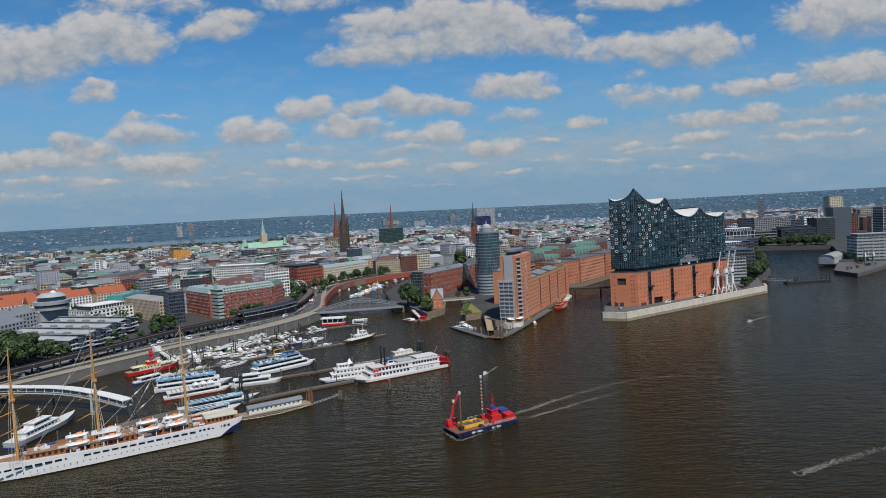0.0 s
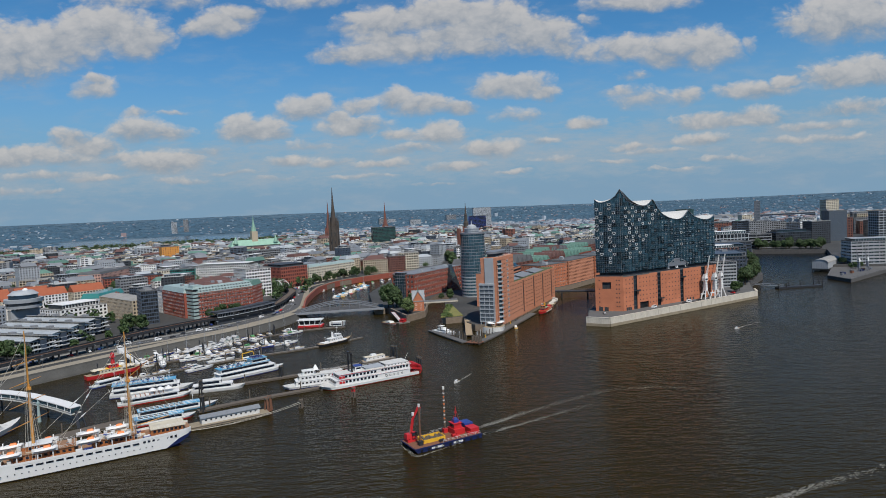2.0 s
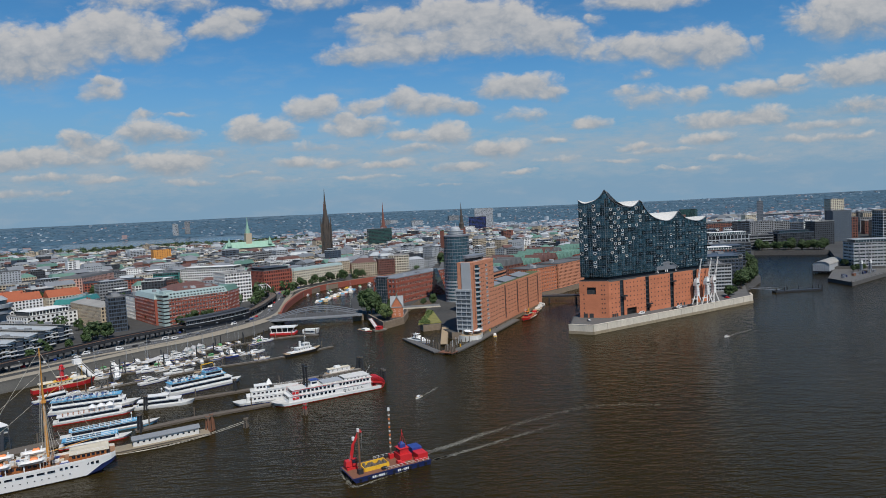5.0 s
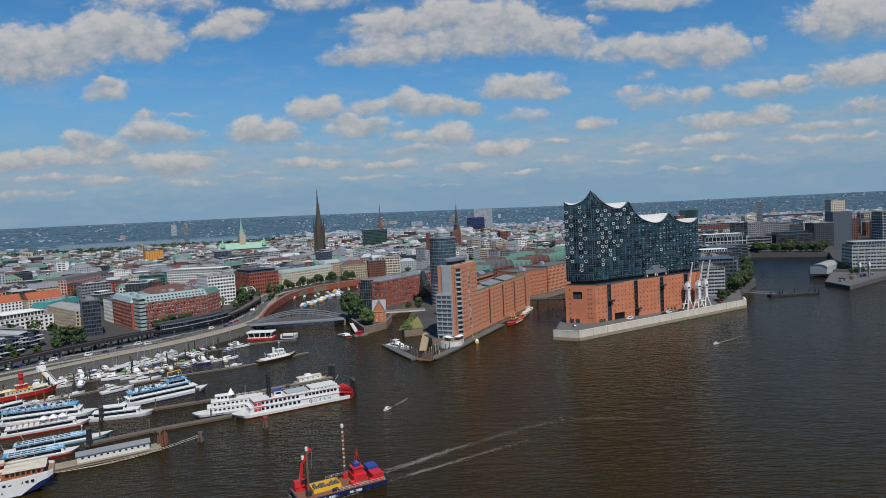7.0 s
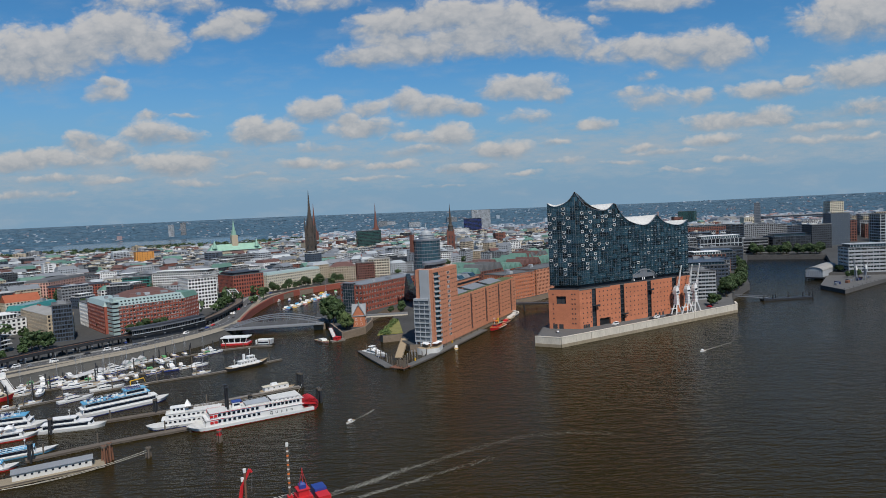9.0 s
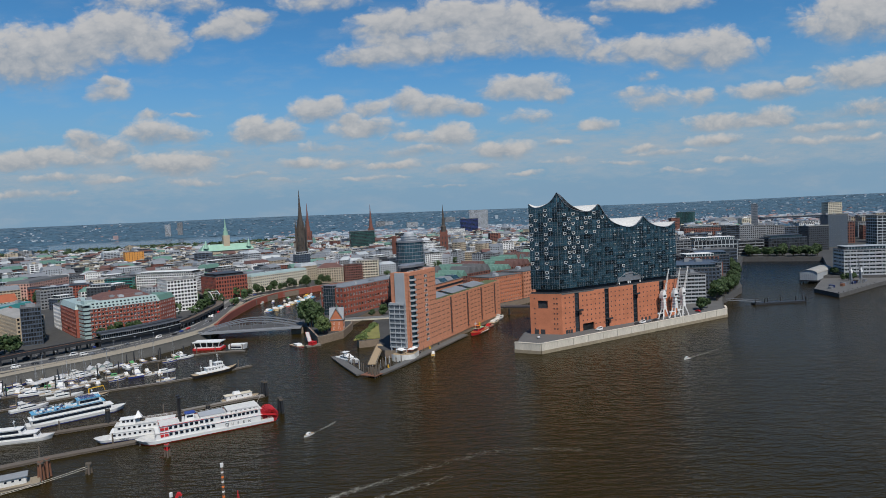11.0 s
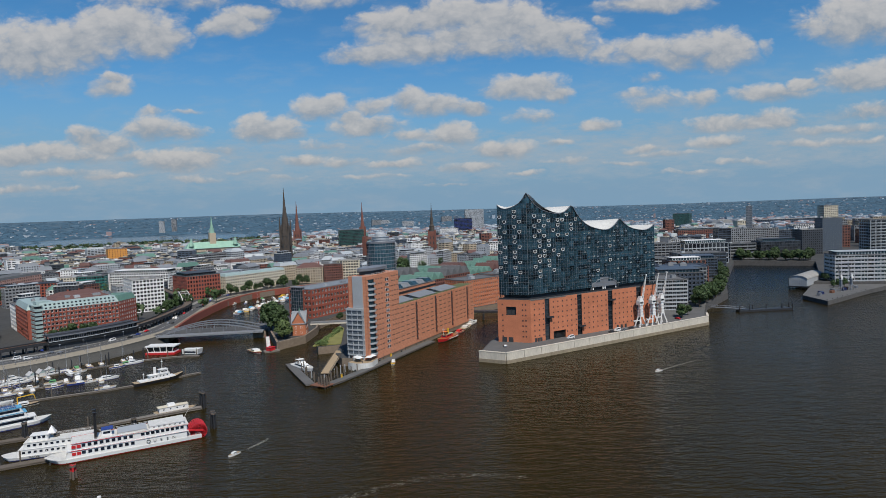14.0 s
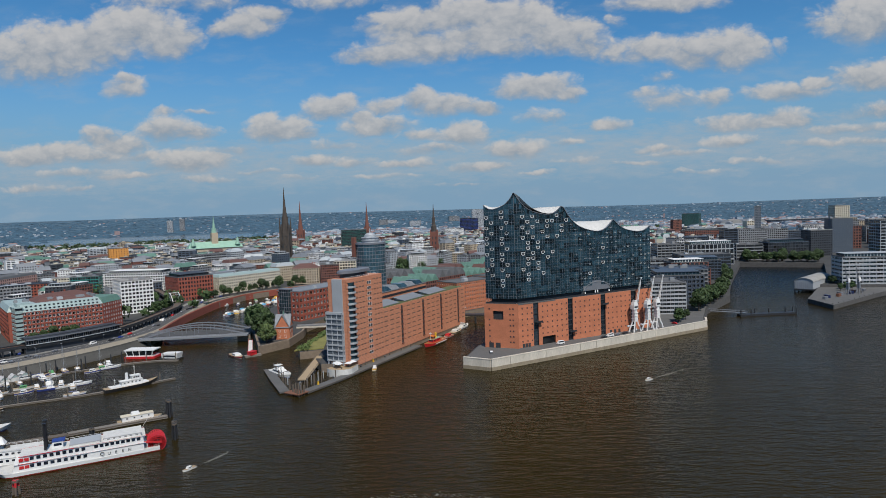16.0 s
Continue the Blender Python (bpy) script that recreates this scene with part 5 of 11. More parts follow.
for zz, r, m in ((57.4, 0.86, 1), (60.2, 1.0, 0), (61.0, 0.97, 0)):
    pl.loft([[(20 + 15.5 * r * math.cos(t), 7.5 + 6.5 * r * math.sin(t), zz + o) for t in [2 * math.pi * i / 28 for i in range(28)]] for o in (0, 2.8 if m else 0.9)], m)
part("roof_ring", pl, [M_STEEL, M_GLASS], tower, "grey oval penthouse with an overhanging ring")
rails_ = MB()
for x in range(2, 37, 2):
    rails_.box(x, x + 0.1, 0.3, 0.4, 57.4, 58.6)
rails_.box(0.3, 37.4, 0.3, 0.38, 58.5, 58.6)
part("railing", rails_, M_WHITE, tower)
# round terrace wall at the foot
tw = MB()
arc = [(-3.5 + 7 * math.cos(math.radians(a)), 4 + 9 * math.sin(math.radians(a))) for a in range(140, 300, 10)] + [(6, -2.8), (6, 6)]
tw.prism(arc, -1, 4.6, 0, 1)
tc_ = tagged(part("terrace_wall", tw, [M_WHITE_WORN, M_DECK]), "white curved terrace wall at the foot of the tower", "terrace")
tc_.matrix_basis = pose(H1.x, H1.y, 0, 0, 0, htc_rz)


def parasol(x, y, z):
    o = thing("parasol", "white square cafe parasol on the terrace", "parasol", x, y, z, 20, "cafe parasols on the terrace")
    p = MB()
    p.tube((0, 0, 0), (0, 0, 3.1), 0.05)
    part("pole", p, M_STEEL, o)
    c = MB()
    c.taper(-2.2, 2.2, -2.2, 2.2, 2.5, 3.4, 2.15, 2.15)
    part("canopy", c, M_WHITE, o)
    return o


par = parasol(*(H1 + dh * -2 + nh * 1.5), 4.6)
for s, t in ((-6, -3), (-4, -6), (2, 1.6)):
    copy_thing(par, pose(*(H1 + dh * s + nh * t), 4.6, 0, 0, 35 + s * 9))

wing = thing("office_wing", "long salmon brick wing with dark stair slots and grey roofs", "office building", *(H1 + dh * TL), 0, htc_rz)
WL = LH - TL
wg = MB()
wg.box(0.02, WL, 0.02, 13, 3, 33.0, 0)
slots_w = [23.0, 53.5, 82.0, 112.0]
pl, ww, wh_ = grid_wall(wg, (0, 0), (WL, 0), 6.4, 32.4, 17, 8, 0.36, 0.78, 0.35, 0)
wg.box(0.0, WL + 0.05, -0.36, 13.1, 32.4, 33.6, 0), wg.box(0.0, WL + 0.02, -0.36, 13, 3, 6.4, 0)
wg.box(0.4, WL - 0.4, 0.4, 12.6, 33.5, 33.75, 1)
part("wall", wg, [M_BRICK_HTC, M_ROOF_GREEN], wing, "salmon brick with faint window bands")
strip = MB()
strip.box(-ww / 2, ww / 2, -0.2, -0.05, 0, wh_)
for x in (-ww / 4, 0, ww / 4):
    strip.box(x - 0.07, x + 0.07, -0.26, -0.05, 0, wh_)
strip_me = mesh(strip, M_SLIT)
for x, y, z in pl:
    if min(abs(x - sx - 1.1) for sx in slots_w) > 2.6:
        place("window", strip_me, wing, x, y, z)
for x in slots_w:
    st = MB()
    st.box(x, x + 2.2, -0.42, 0.25, 5.5, 32.6, 1)
    for k in range(8):
        st.box(x - 0.1, x + 2.3, -0.85, 0.2, 5.4 + 3.4 * k, 6.4 + 3.4 * k, 0)
    part("stair_slot", st, [M_BRICK_DARK, M_INNER], wing, "dark stair slot with small balconies")
for x0, x1 in ((3, 26), (33, 62), (69, 98)):
    rp = MB()
    rp.hexa([(x0, 2.5, 34.0), (x1, 2.5, 34.0), (x1, 12.4, 36.2), (x0, 12.4, 36.2), (x0, 2.5, 34.3), (x1, 2.5, 34.3), (x1, 12.4, 36.5), (x0, 12.4, 36.5)], 0)
    rp.box(x0 + 1, x1 - 1, 4, 12, 33.5, 34.5, 1)
    part("roof_panel", rp, [M_METAL_ROOF, M_GREYWALL], wing)

back = thing("office_row", "brick office row with blue-grey glazed roof behind the wing", "office building", *(H1 + dh * 84 - nh * 34), 0, htc_rz)
bk = MB()
bk.box(0, 78, 0, 18, 4, 36, 0), bk.box(-0.2, 78.2, -0.2, 18.2, 36, 36.5, 1)
part("wall", bk, [M_BRICK_HTC, M_ROOF_GREY], back)
for k in range(4):
    wk = MB()
    wk.box(0, 78, -0.15, 0.1, 22 + 3.4 * k, 23.8 + 3.4 * k)
    part("window_band", wk, M_GLASS, back)
for i in range(6):
    rb = MB()
    x = 3 + 12.5 * i
    rb.taper(x, x + 10, 2, 15, 36.5, 39.5, 2, 2)
    part("skylight", rb, M_GLASS_BLUE if i % 2 else M_METAL_ROOF, back)

harbour = harbour_crane(37.3, -65.3, crane_rz + 4)
harbour.scale = (0.86, 0.86, 0.86)
harbour_crane(46.8, -72.0, crane_rz + 4, harbour)
harbour_crane(56.9, -76.0, crane_rz + 4, harbour)

# ---- named buildings along the harbour ----
HA, HB = Vector((-172.6, 351.5)), Vector((-114, 338))
hotel = house("hotel_building", "red brick hotel with pale window frames and a turquoise mansard roof", HA, HB, 26, 24, 7, 2.9, M_BRICK_RED, M_TURQ, "mansard", 5.5, fill=0.28, span=0.36, clutter=4, panes=M_PALEPANE)
HL = (HB - HA).length
bayw = MB()
bayw.box(-1.8, 2.8, -0.6, 13.0, 6, 33.5)
bay_ = part("corner_bay", bayw, M_GLASS_LIT, hotel, "pale turquoise glazed corner bay")
band = MB()
band.box(-2.2, 3.0, -0.9, 13.4, 0, 2.1)
band_me = mesh(band, M_TURQ)
for k in range(8):
    place("parapet_band", band_me, bay_, 0, 0, 6 + 3.35 * k)
bayw = MB()
bayw.box(-2.6, 3.4, -1.3, 13.8, 33.5, 34.3)
part("cornice", bayw, M_TURQ, bay_)
bayw = MB()
bayw.taper(0, 9, 3, 12, 34.3, 37.0, 0.2, 0.2)
part("rooftop_plant", bayw, M_TURQ, hotel)
dorm = MB()
dorm.box(-0.9, 0.9, -0.35, 1.6, 0, 1.7, 0), dorm.box(-0.7, 0.7, -0.4, -0.3, 0.25, 1.4, 1)
dorm_me = mesh(dorm, [M_TURQ, M_GLASS])
for k in range(17):
    for z, y in ((30.5, 0.25), (33.0, 1.35)):
        place("dormer", dorm_me, hotel, 6 + 3.15 * k, y, z)
upr = MB()
upr.taper(14, HL - 3, 9, 25, 35.2, 38.0, 5, 6)
part("upper_roof", upr, M_TILE_DARK, hotel, "dark red-brown tiled upper roof")
house("hotel_wing", "red brick hotel wing with pale window frames", (-156, 420), (-174, 365), 20, 24, 7, 3.3, M_BRICK_RED, M_TURQ, "mansard", 4.5, fill=0.32, span=0.36, single=False, panes=M_PALEPANE, sides=(1, 0))
house("white_street_house", "white rendered street house beside the hotel", (-146, 452), (-156.2, 420.5), 18, 22, 6, 3.0, M_WHITEWALL, M_ROOF_GREY, single=False, sides=(1, 0))
house("brick_office", "red brick corner office with a green copper roof", (-113.6, 338.4), (-91, 349), 36, 24, 7, 3.0, M_BRICK_RED, M_COPPER, "mansard", 5, single=False, sides=(0, 1), panes=M_PALEPANE)
house("glass_office", "dark glazed office block with fine horizontal bands", (-211, 375), (-199, 369), 24, 30, 9, 2.0, M_BLUEGREY, M_ROOF_GREY, fill=0.16, span=0.3, glass=M_GLASS_BLUE, sash=M_STEEL_DARK, single=False)
house("canal_warehouse", "long grey-brown office along a canal", (-186, 478), (-203, 400), 20, 20, 6, 3.0, M_BEIGE, M_ROOF_PALE, "hip", 3, sides=(0, 1), single=False)
house("copper_roofed_house", "building with a rounded turquoise copper roof", (-166, 512), (-122, 536), 20, 14, 4, 4, M_PALEWALL, M_TEALGLASS, "mansard", 5, single=False)
house("brick_court", "dark red brick office with a black flat roof", (-70, 655), (-8, 622), 30, 21, 6, 3.4, M_BRICK_RED, M_STEEL_DARK, fill=0.4, single=False, clutter=4)
house("teal_glass_block", "small teal glass block among brick houses", (18, 640), (42, 618), 20, 24, 6, 3, M_TEALGLASS, M_ROOF_GREY, fill=0.15, span=0.3, single=False)
house("courtyard_building", "brick rear wing under a dark red-brown tiled roof", (-143, 379), (-84, 386), 34, 25, 7, 3.4, M_BRICK_DARK, M_TILE_DARK, "hip", 7, single=False)
house("white_corner_house", "white tall corner office by the railway arch", (-52, 413), (-24, 403), 34, 33, 9, 3.2, M_WHITEWALL, M_ROOF_PALE, fill=0.3, single=False, clutter=3)
house("white_office", "white and grey stepped office block", (64, 642), (98, 566), 30, 24, 7, 3.4, M_WHITEWALL, M_ROOF_PALE, fill=0.3, pent=(4, 3.2, M_WHITEWALL), single=False)
house("brick_block", "red brick office block with regular windows", (34, 443), (72, 433), 40, 27, 6, 3.4, M_BRICK_RED, M_ROOF_GREY, pent=(3, 3, M_DARKWALL), single=False)
house("grey_office", "dark grey office with long window bands", (351, 828), (439, 806), 34, 26, 6, 5, M_GREYWALL, M_ROOF_GREY, fill=0.12, span=0.5, single=False)
house("cream_office", "long cream stone office with a turquoise roof", (93, 448), (186, 442), 16, 21, 6, 3.3, M_CREAM, M_TURQ, "mansard", 3.0, fill=0.36)
house("gabled_house", "beige stone house with a brown tiled roof", (203, 438), (226, 410), 24, 21, 6, 3.2, M_BEIGE, M_TILE_DARK, "hip", 6, single=False)
house("dark_office", "dark red-brown glazed office", (230, 410), (247, 392), 24, 24, 7, 2.6, M_BRICK_DARK, M_ROOF_GREY, fill=0.3, single=False)
house("cream_framed_office", "cream concrete-framed office with deep windows", (255, 408), (272, 383), 24, 27, 7, 4, M_CREAM, M_ROOF_PALE, fill=0.3, single=False)
house("green_glass_tower", "green glass office tower over the roofs", (723, 797), (764, 757), 26, 56, 16, 2.6, M_GLASS_GREEN, M_ROOF_GREY, fill=0.2, span=0.35, glass=M_GLASS_GREEN, single=False)
house("pier_office", "red brick office with large white-framed window groups", (-12.7, 211), (88, 209.5), 27, 26.0, 5, 4.2, M_BRICK_RED, M_METAL_ROOF, fill=0.4, span=0.45, z0=5.2, clutter=3, sides=(1, 1))
stair = thing("glass_stairhouse", "blue glass stair tower between brick walls", "stair tower", -13.6, 236, 0, -93.5)
sg = MB()
sg.box(3, 15, -1.0, 4, 4, 33.0, 0)
for k in range(9):
    sg.box(2.9, 15.1, -1.15, 4, 4 + 3.3 * k, 4.3 + 3.3 * k, 1)
for x in (3, 6, 9, 12, 14.8):
    sg.box(x, x + 0.2, -1.2, -0.9, 4, 33, 1)
sg.box(2.5, 15.5, -1.6, 5, 33, 33.6, 1)
part("glazing", sg, [M_GLASS_BLUE, M_STEEL], stair)

wedge = thing("glass_wedge", "black glass wedge leaning on the brick office", "stair tower", 62, 209.4, 5.2)
sg = MB()
sg.hexa([(-9, -7, 0), (9, -9, 0), (9, 0.2, 0), (-9, 0.2, 0), (-2.5, -1.2, 29), (3.0, -1.2, 29), (3.0, 0.2, 29), (-2.5, 0.2, 29)])
part("glazing", sg, M_GLASS, wedge)
for k in range(9):
    f = k / 9
    sg = MB()
    sg.box(-9 + 6.5 * f - 0.1, 9 - 6 * f + 0.1, -7.9 + 6.5 * f, 0.1, 29 * f, 29 * f + 0.3)
    part("floor_band", sg, M_STEEL_DARK, wedge)

# round office tower with a domed lantern
rt = thing("round_office_tower", "round blue-glass tower with a white drum and dome", "office tower", 26.5, 161, 0)
b = MB()
b.cone(0, 0, 4, 71, 12.7, 12.7, 32, 0)
part("core", b, M_TOWERGLASS, rt)
fl = MB()
for k in range(20):
    z = 5.2 + 3.3 * k
    fl.cone(0, 0, z, z + (1.5 if k < 7 else 0.55), 13.1, 13.1, 32, 0 if k >= 7 else 1)
for i in range(32):
    a = 2 * math.pi * i / 32
    fl.bar((13.0 * math.cos(a), 13.0 * math.sin(a), 5), (13.0 * math.cos(a), 13.0 * math.sin(a), 70.5), 0.2, 0.2, 0)
fl.cone(0, 0, 70.5, 72, 13.5, 13.5, 32, 0)
part("floor_band", fl, [M_STEEL, M_PALEWALL], rt, "steel floor bands and mullions", kind="stuff")
gp = MB()
gp.box(-1.12, 1.12, -0.06, 0.06, 0, 2.3)
gp_me = mesh(gp, M_TOWERGLASS)
for k in range(20):
    for i in range(9):
        a = math.radians(170 + 130 * i / 9)
        place("window", gp_me, rt, 12.95 * math.cos(a), 12.95 * math.sin(a), 5.2 + 3.3 * k + (1.5 if k < 7 else 0.85), a + math.pi / 2)
dr = MB()
dr.cone(0, 0, 72, 76.4, 7.4, 7.4, 28), dr.cone(0, 0, 73.6, 74.3, 8.0, 8.0, 28), dr.cone(0, 0, 75.9, 76.5, 8.0, 8.0, 28)
dr.cone(0, 0, 76.5, 78.4, 5.2, 5.0, 24)
dr.dome(0, 0, 78.4, 4.6, 2.0, 24, 5)
dr.cone(0, 0, 80.3, 84.5, 0.7, 0.2, 10)
part("drum", dr, M_PALEWALL, rt, "pale louvred drum and dome", smooth=False)
rb_ = MB()
rb_.box(-12.4, -9.0, 8.0, 11.0, 60, 77)
part("lift_shaft", rb_, M_BRICK_DARK, rt, "red lift shaft")

# small gabled pilot house on the point
ph = thing("pilot_house", "small orange brick house with steep grey gables on the point", "house", -72, 169, 5.2, 32)
ph.scale = (1.05, 1.05, 1.05)
b = MB()
b.box(-5, 5, -5, 5, 0, 8.4)
for y in (-5.2, 5.2):
    b.cells([(-5, y, 8.4), (5, y, 8.4), (0, y, 16.5), (-5, y * 0.92, 8.4), (5, y * 0.92, 8.4), (0, y * 0.92, 16.5)], ((0, 1, 2), (5, 4, 3), (0, 2, 5, 3), (1, 4, 5, 2), (0, 3, 4, 1)), 0)
for x in (-5.2, 5.2):
    b.cells([(x, -5, 8.4), (x, 5, 8.4), (x, 0, 16.5), (x * 0.92, -5, 8.4), (x * 0.92, 5, 8.4), (x * 0.92, 0, 16.5)], ((0, 1, 2), (5, 4, 3), (0, 2, 5, 3), (1, 4, 5, 2), (0, 3, 4, 1)), 0)
part("wall", b, M_BRICK, ph)
r = MB()
for sx, sy in ((1, 0), (0, 1)):
    for k in (-1, 1):
        if sx:
            r.hexa([(-5.6, k * 5.4, 8.2), (5.6, k * 5.4, 8.2), (5.6, 0, 17.2), (-5.6, 0, 17.2), (-5.6, k * 5.4, 8.6), (5.6, k * 5.4, 8.6), (5.6, 0, 17.6), (-5.6, 0, 17.6)])
        else:
            r.hexa([(k * 5.4, -5.6, 8.2), (k * 5.4, 5.6, 8.2), (0, 5.6, 17.2), (0, -5.6, 17.2), (k * 5.4, -5.6, 8.6), (k * 5.4, 5.6, 8.6), (0, 5.6, 17.6), (0, -5.6, 17.6)])
part("roof", r, M_METAL_ROOF, ph)
for x, y, t in ((-2, -5, 0), (2, -5, 0), (-5, -2, -math.pi / 2), (-5, 2, -math.pi / 2), (5, 0, math.pi / 2)):
    for z in (1.2, 4.8):
        place("window", window_mesh(1.3, 2.0, M_WHITE, M_GLASS), ph, x + (0.02 if t else 0), y, z, t)
lan = MB()
lan.cone(0, 0, 17, 20.5, 0.7, 0.05, 8)
part("finial", lan, M_COPPER, ph)

# warehouses of the old free port behind the bridge
for i, (p, q, dp, hh) in enumerate((((80, 106), (126, 93), 26, 26), ((130, 92), (196, 83), 26, 27), ((200, 82), (270, 73), 26, 27), ((276, 72), (350, 64), 26, 26))):
    house("brick_warehouse", "orange-red brick warehouse with small windows", p, q, dp, hh, 7, 3.0, (M_BRICK, M_BRICK_HTC, M_BRICK, M_BRICK_HTC)[i], M_ROOF_GREY,
          "flat", 4, z0=5.1, fill=0.55, span=0.5, single=i < 1, group="brick warehouses on the canal")
k = 0
for x0, y0, n in ((92, 166, 6), (116, 212, 7), (330, 186, 4)):
    for j in range(n):
        x, y = x0 + 45.0 * j, y0 - 5.5 * j
        k += 1
        house("copper_roofed_warehouse", ("brick warehouse with a steep green copper roof", "dark brick warehouse with a grey steep roof", "brick warehouse with a brown tiled roof")[(0, 0, 1, 0, 2)[k % 5]], (x, y), (x + 43.6, y - 5.3), 26, 20 + (k * 7) % 5, 6, 3.4,
              M_BRICK_DARK if k % 3 else M_BRICK_RED, (M_COPPER, M_COPPER, M_ROOF_GREY, M_COPPER, M_TILE_DARK)[k % 5], "gables", 6 + k % 3, z0=5.1, single=False, group="brick warehouses on the canal", clutter=1)

# new harbour quarter beyond the hall
house("glazed_pier_office", "pale glazed office with fine louvre bands behind the cranes", (109, -53), (125, -83), 36, 25.5, 8, 3.2, M_PALEWALL, M_ROOF_GREY, z0=6.7, fill=0.05, span=0.42, glass=M_GLASS_BLUE, sash=M_STEEL)
QUARTER = [((160, -50), (178, -88), 34, 26, M_BLUEGREY, "dark office with deep balconies"), ((205, -46), (222, -84), 30, 27, M_GREYWALL, "grey apartment house with deep balconies"),
           ((250, -44), (262, -80), 34, 24, M_BRICK_DARK, "dark red brick apartment house with loggias"), ((360, -36), (372, -74), 34, 23, M_BLUEGREY, "blue-grey apartment house with balconies"),
           ((150, 0), (165, -40), 30, 26, M_BLUEGREY, "blue-grey apartment house with long balconies"), ((230, 5), (245, -36), 34, 25, M_GREYWALL, "grey apartment house with a flat roof")]
for i, (p, q, dp, hh, wm_, lb) in enumerate(QUARTER):
    house("quarter_building", lb, p, q, dp, hh, 7, 3.6, wm_, (M_ROOF_GREY, M_BLUEGREY, M_DARKWALL)[i % 3], z0=6.7, fill=0.12 if i % 2 else 0.3, span=0.34, single=i < 1, pent=(3, 3, M_BLUEGREY) if i % 3 == 0 else None,
          glass=M_GLASS_BLUE, sash=M_STEEL)


def quarter(name, label, p, q, dp, hh, floors, bay, wall, roof=M_ROOF_GREY, **style):
    """A block of the new quarter, mostly glass behind thin floor bands."""
    return house(name, label, p, q, dp, hh, floors, bay, wall, roof, z0=6.7, glass=M_GLASS_BLUE, sash=M_STEEL, single=False, group="blocks at the harbour basin", **style)


quarter("loggia_apartments", "red and white apartment house with deep loggias", (304, -34), (324, -68), 26, 25, 7, 5, M_BRICK_DARK, fill=0.3, span=0.3, pent=(4, 3, M_WHITEWALL))
quarter("terraced_apartments", "grey stepped apartment house with long balconies", (323, 8), (337, -24), 26, 26, 7, 5, M_PALEWALL, fill=0.06, span=0.36)
quarter("banded_office", "long grey office with dark glazed bands", (412, -22), (443, -75), 30, 25, 6, 9, M_BLUEGREY, fill=0.04, span=0.30, clutter=4)
quarter("grey_apartments", "pale grey apartment house with balconies", (492, 25), (511, -7), 28, 33, 9, 5, M_GREYWALL, fill=0.1, span=0.36)
quarter("columned_office", "dark office with white columns under a wide flat roof", (541, -7), (575, -62), 26, 30, 4, 6, M_PALEWALL, M_DARKWALL, fill=0.14, span=0.2, pent=(3, 4, M_WHITEWALL))
quarter("corner_tower", "dark glazed corner tower with white floor edges", (646, -40), (656, -57), 20, 47, 13, 6, M_BLUEGREY, M_DARKWALL, fill=0.05, span=0.24)
quarter("projecting_office", "grey banded office projecting over the basin's bank", (636, -58), (656, -92), 24, 24, 5, 12, M_GREYWALL, fill=0.02, span=0.34)
quarter("white_grid_block", "white apartment block with staggered square windows", (769, -45), (794, -86), 24, 41, 11, 3.4, M_GREYWALL, fill=0.36, span=0.42)
quarter("dark_glass_block", "dark blue glazed office block behind trees", (659, -99), (691, -151), 30, 25, 6, 4, M_DARKWALL, M_BLUEGREY, fill=0.1, span=0.2, pent=(5, 4, M_DARKWALL))
quarter("black_tower", "black brick tower block with small windows", (730, -153), (747, -181), 28, 40, 11, 3.4, M_DARKWALL, M_ROOF_PALE, fill=0.45, span=0.45)
quarter("grey_row_house", "grey apartment row with white balconies", (970, -72), (990, -106), 22, 33, 9, 4, M_GREYWALL, fill=0.25, span=0.4)
quarter("grey_row_house", "dark apartment row with flat roof", (1002, -106), (1018, -132), 22, 28, 8, 4, M_BLUEGREY, fill=0.25, span=0.4)
quarter("white_row_house", "white sunlit apartment row with flat roof", (1036, -132), (1053, -160), 22, 34, 9, 4, M_WHITEWALL, fill=0.3, span=0.4)
quarter("white_slab_block", "white office slab behind the quarter", (1398, -112), (1431, -168), 22, 25, 7, 4, M_WHITEWALL, fill=0.3, span=0.4)
quarter("brick_row", "long dark red brick row with pale bands", (1028, 92), (1078, 9), 26, 30, 8, 4, M_BRICK_DARK, fill=0.4, span=0.4, pent=(4, 3, M_GREYWALL))
quarter("long_depot", "long blue-grey depot with a pale flat roof", (2105, 10), (2215, -174), 40, 20, 3, 8, M_BLUEGREY, M_ROOF_PALE, fill=0.2, span=0.5)
rng = random.Random(17)
for i in range(24):
    x, y = 905 + 105 * (i % 8) + rng.uniform(-14, 14), -222 - 52 * (i // 8) + rng.uniform(-8, 8)
    quarter("south_block", ("dark brick block in the eastern quarter", "grey block in the eastern quarter", "beige block in the eastern quarter")[i % 3], (x, y + 30), (x + 8, y - 6), 26, rng.uniform(22, 40), 8, 4,
            (M_BRICK_DARK, M_GREYWALL, M_BEIGE)[i % 3], (M_ROOF_GREY, M_ROOF_PALE)[i % 2], fill=0.4, span=0.4, clutter=1)
rng = random.Random(31)
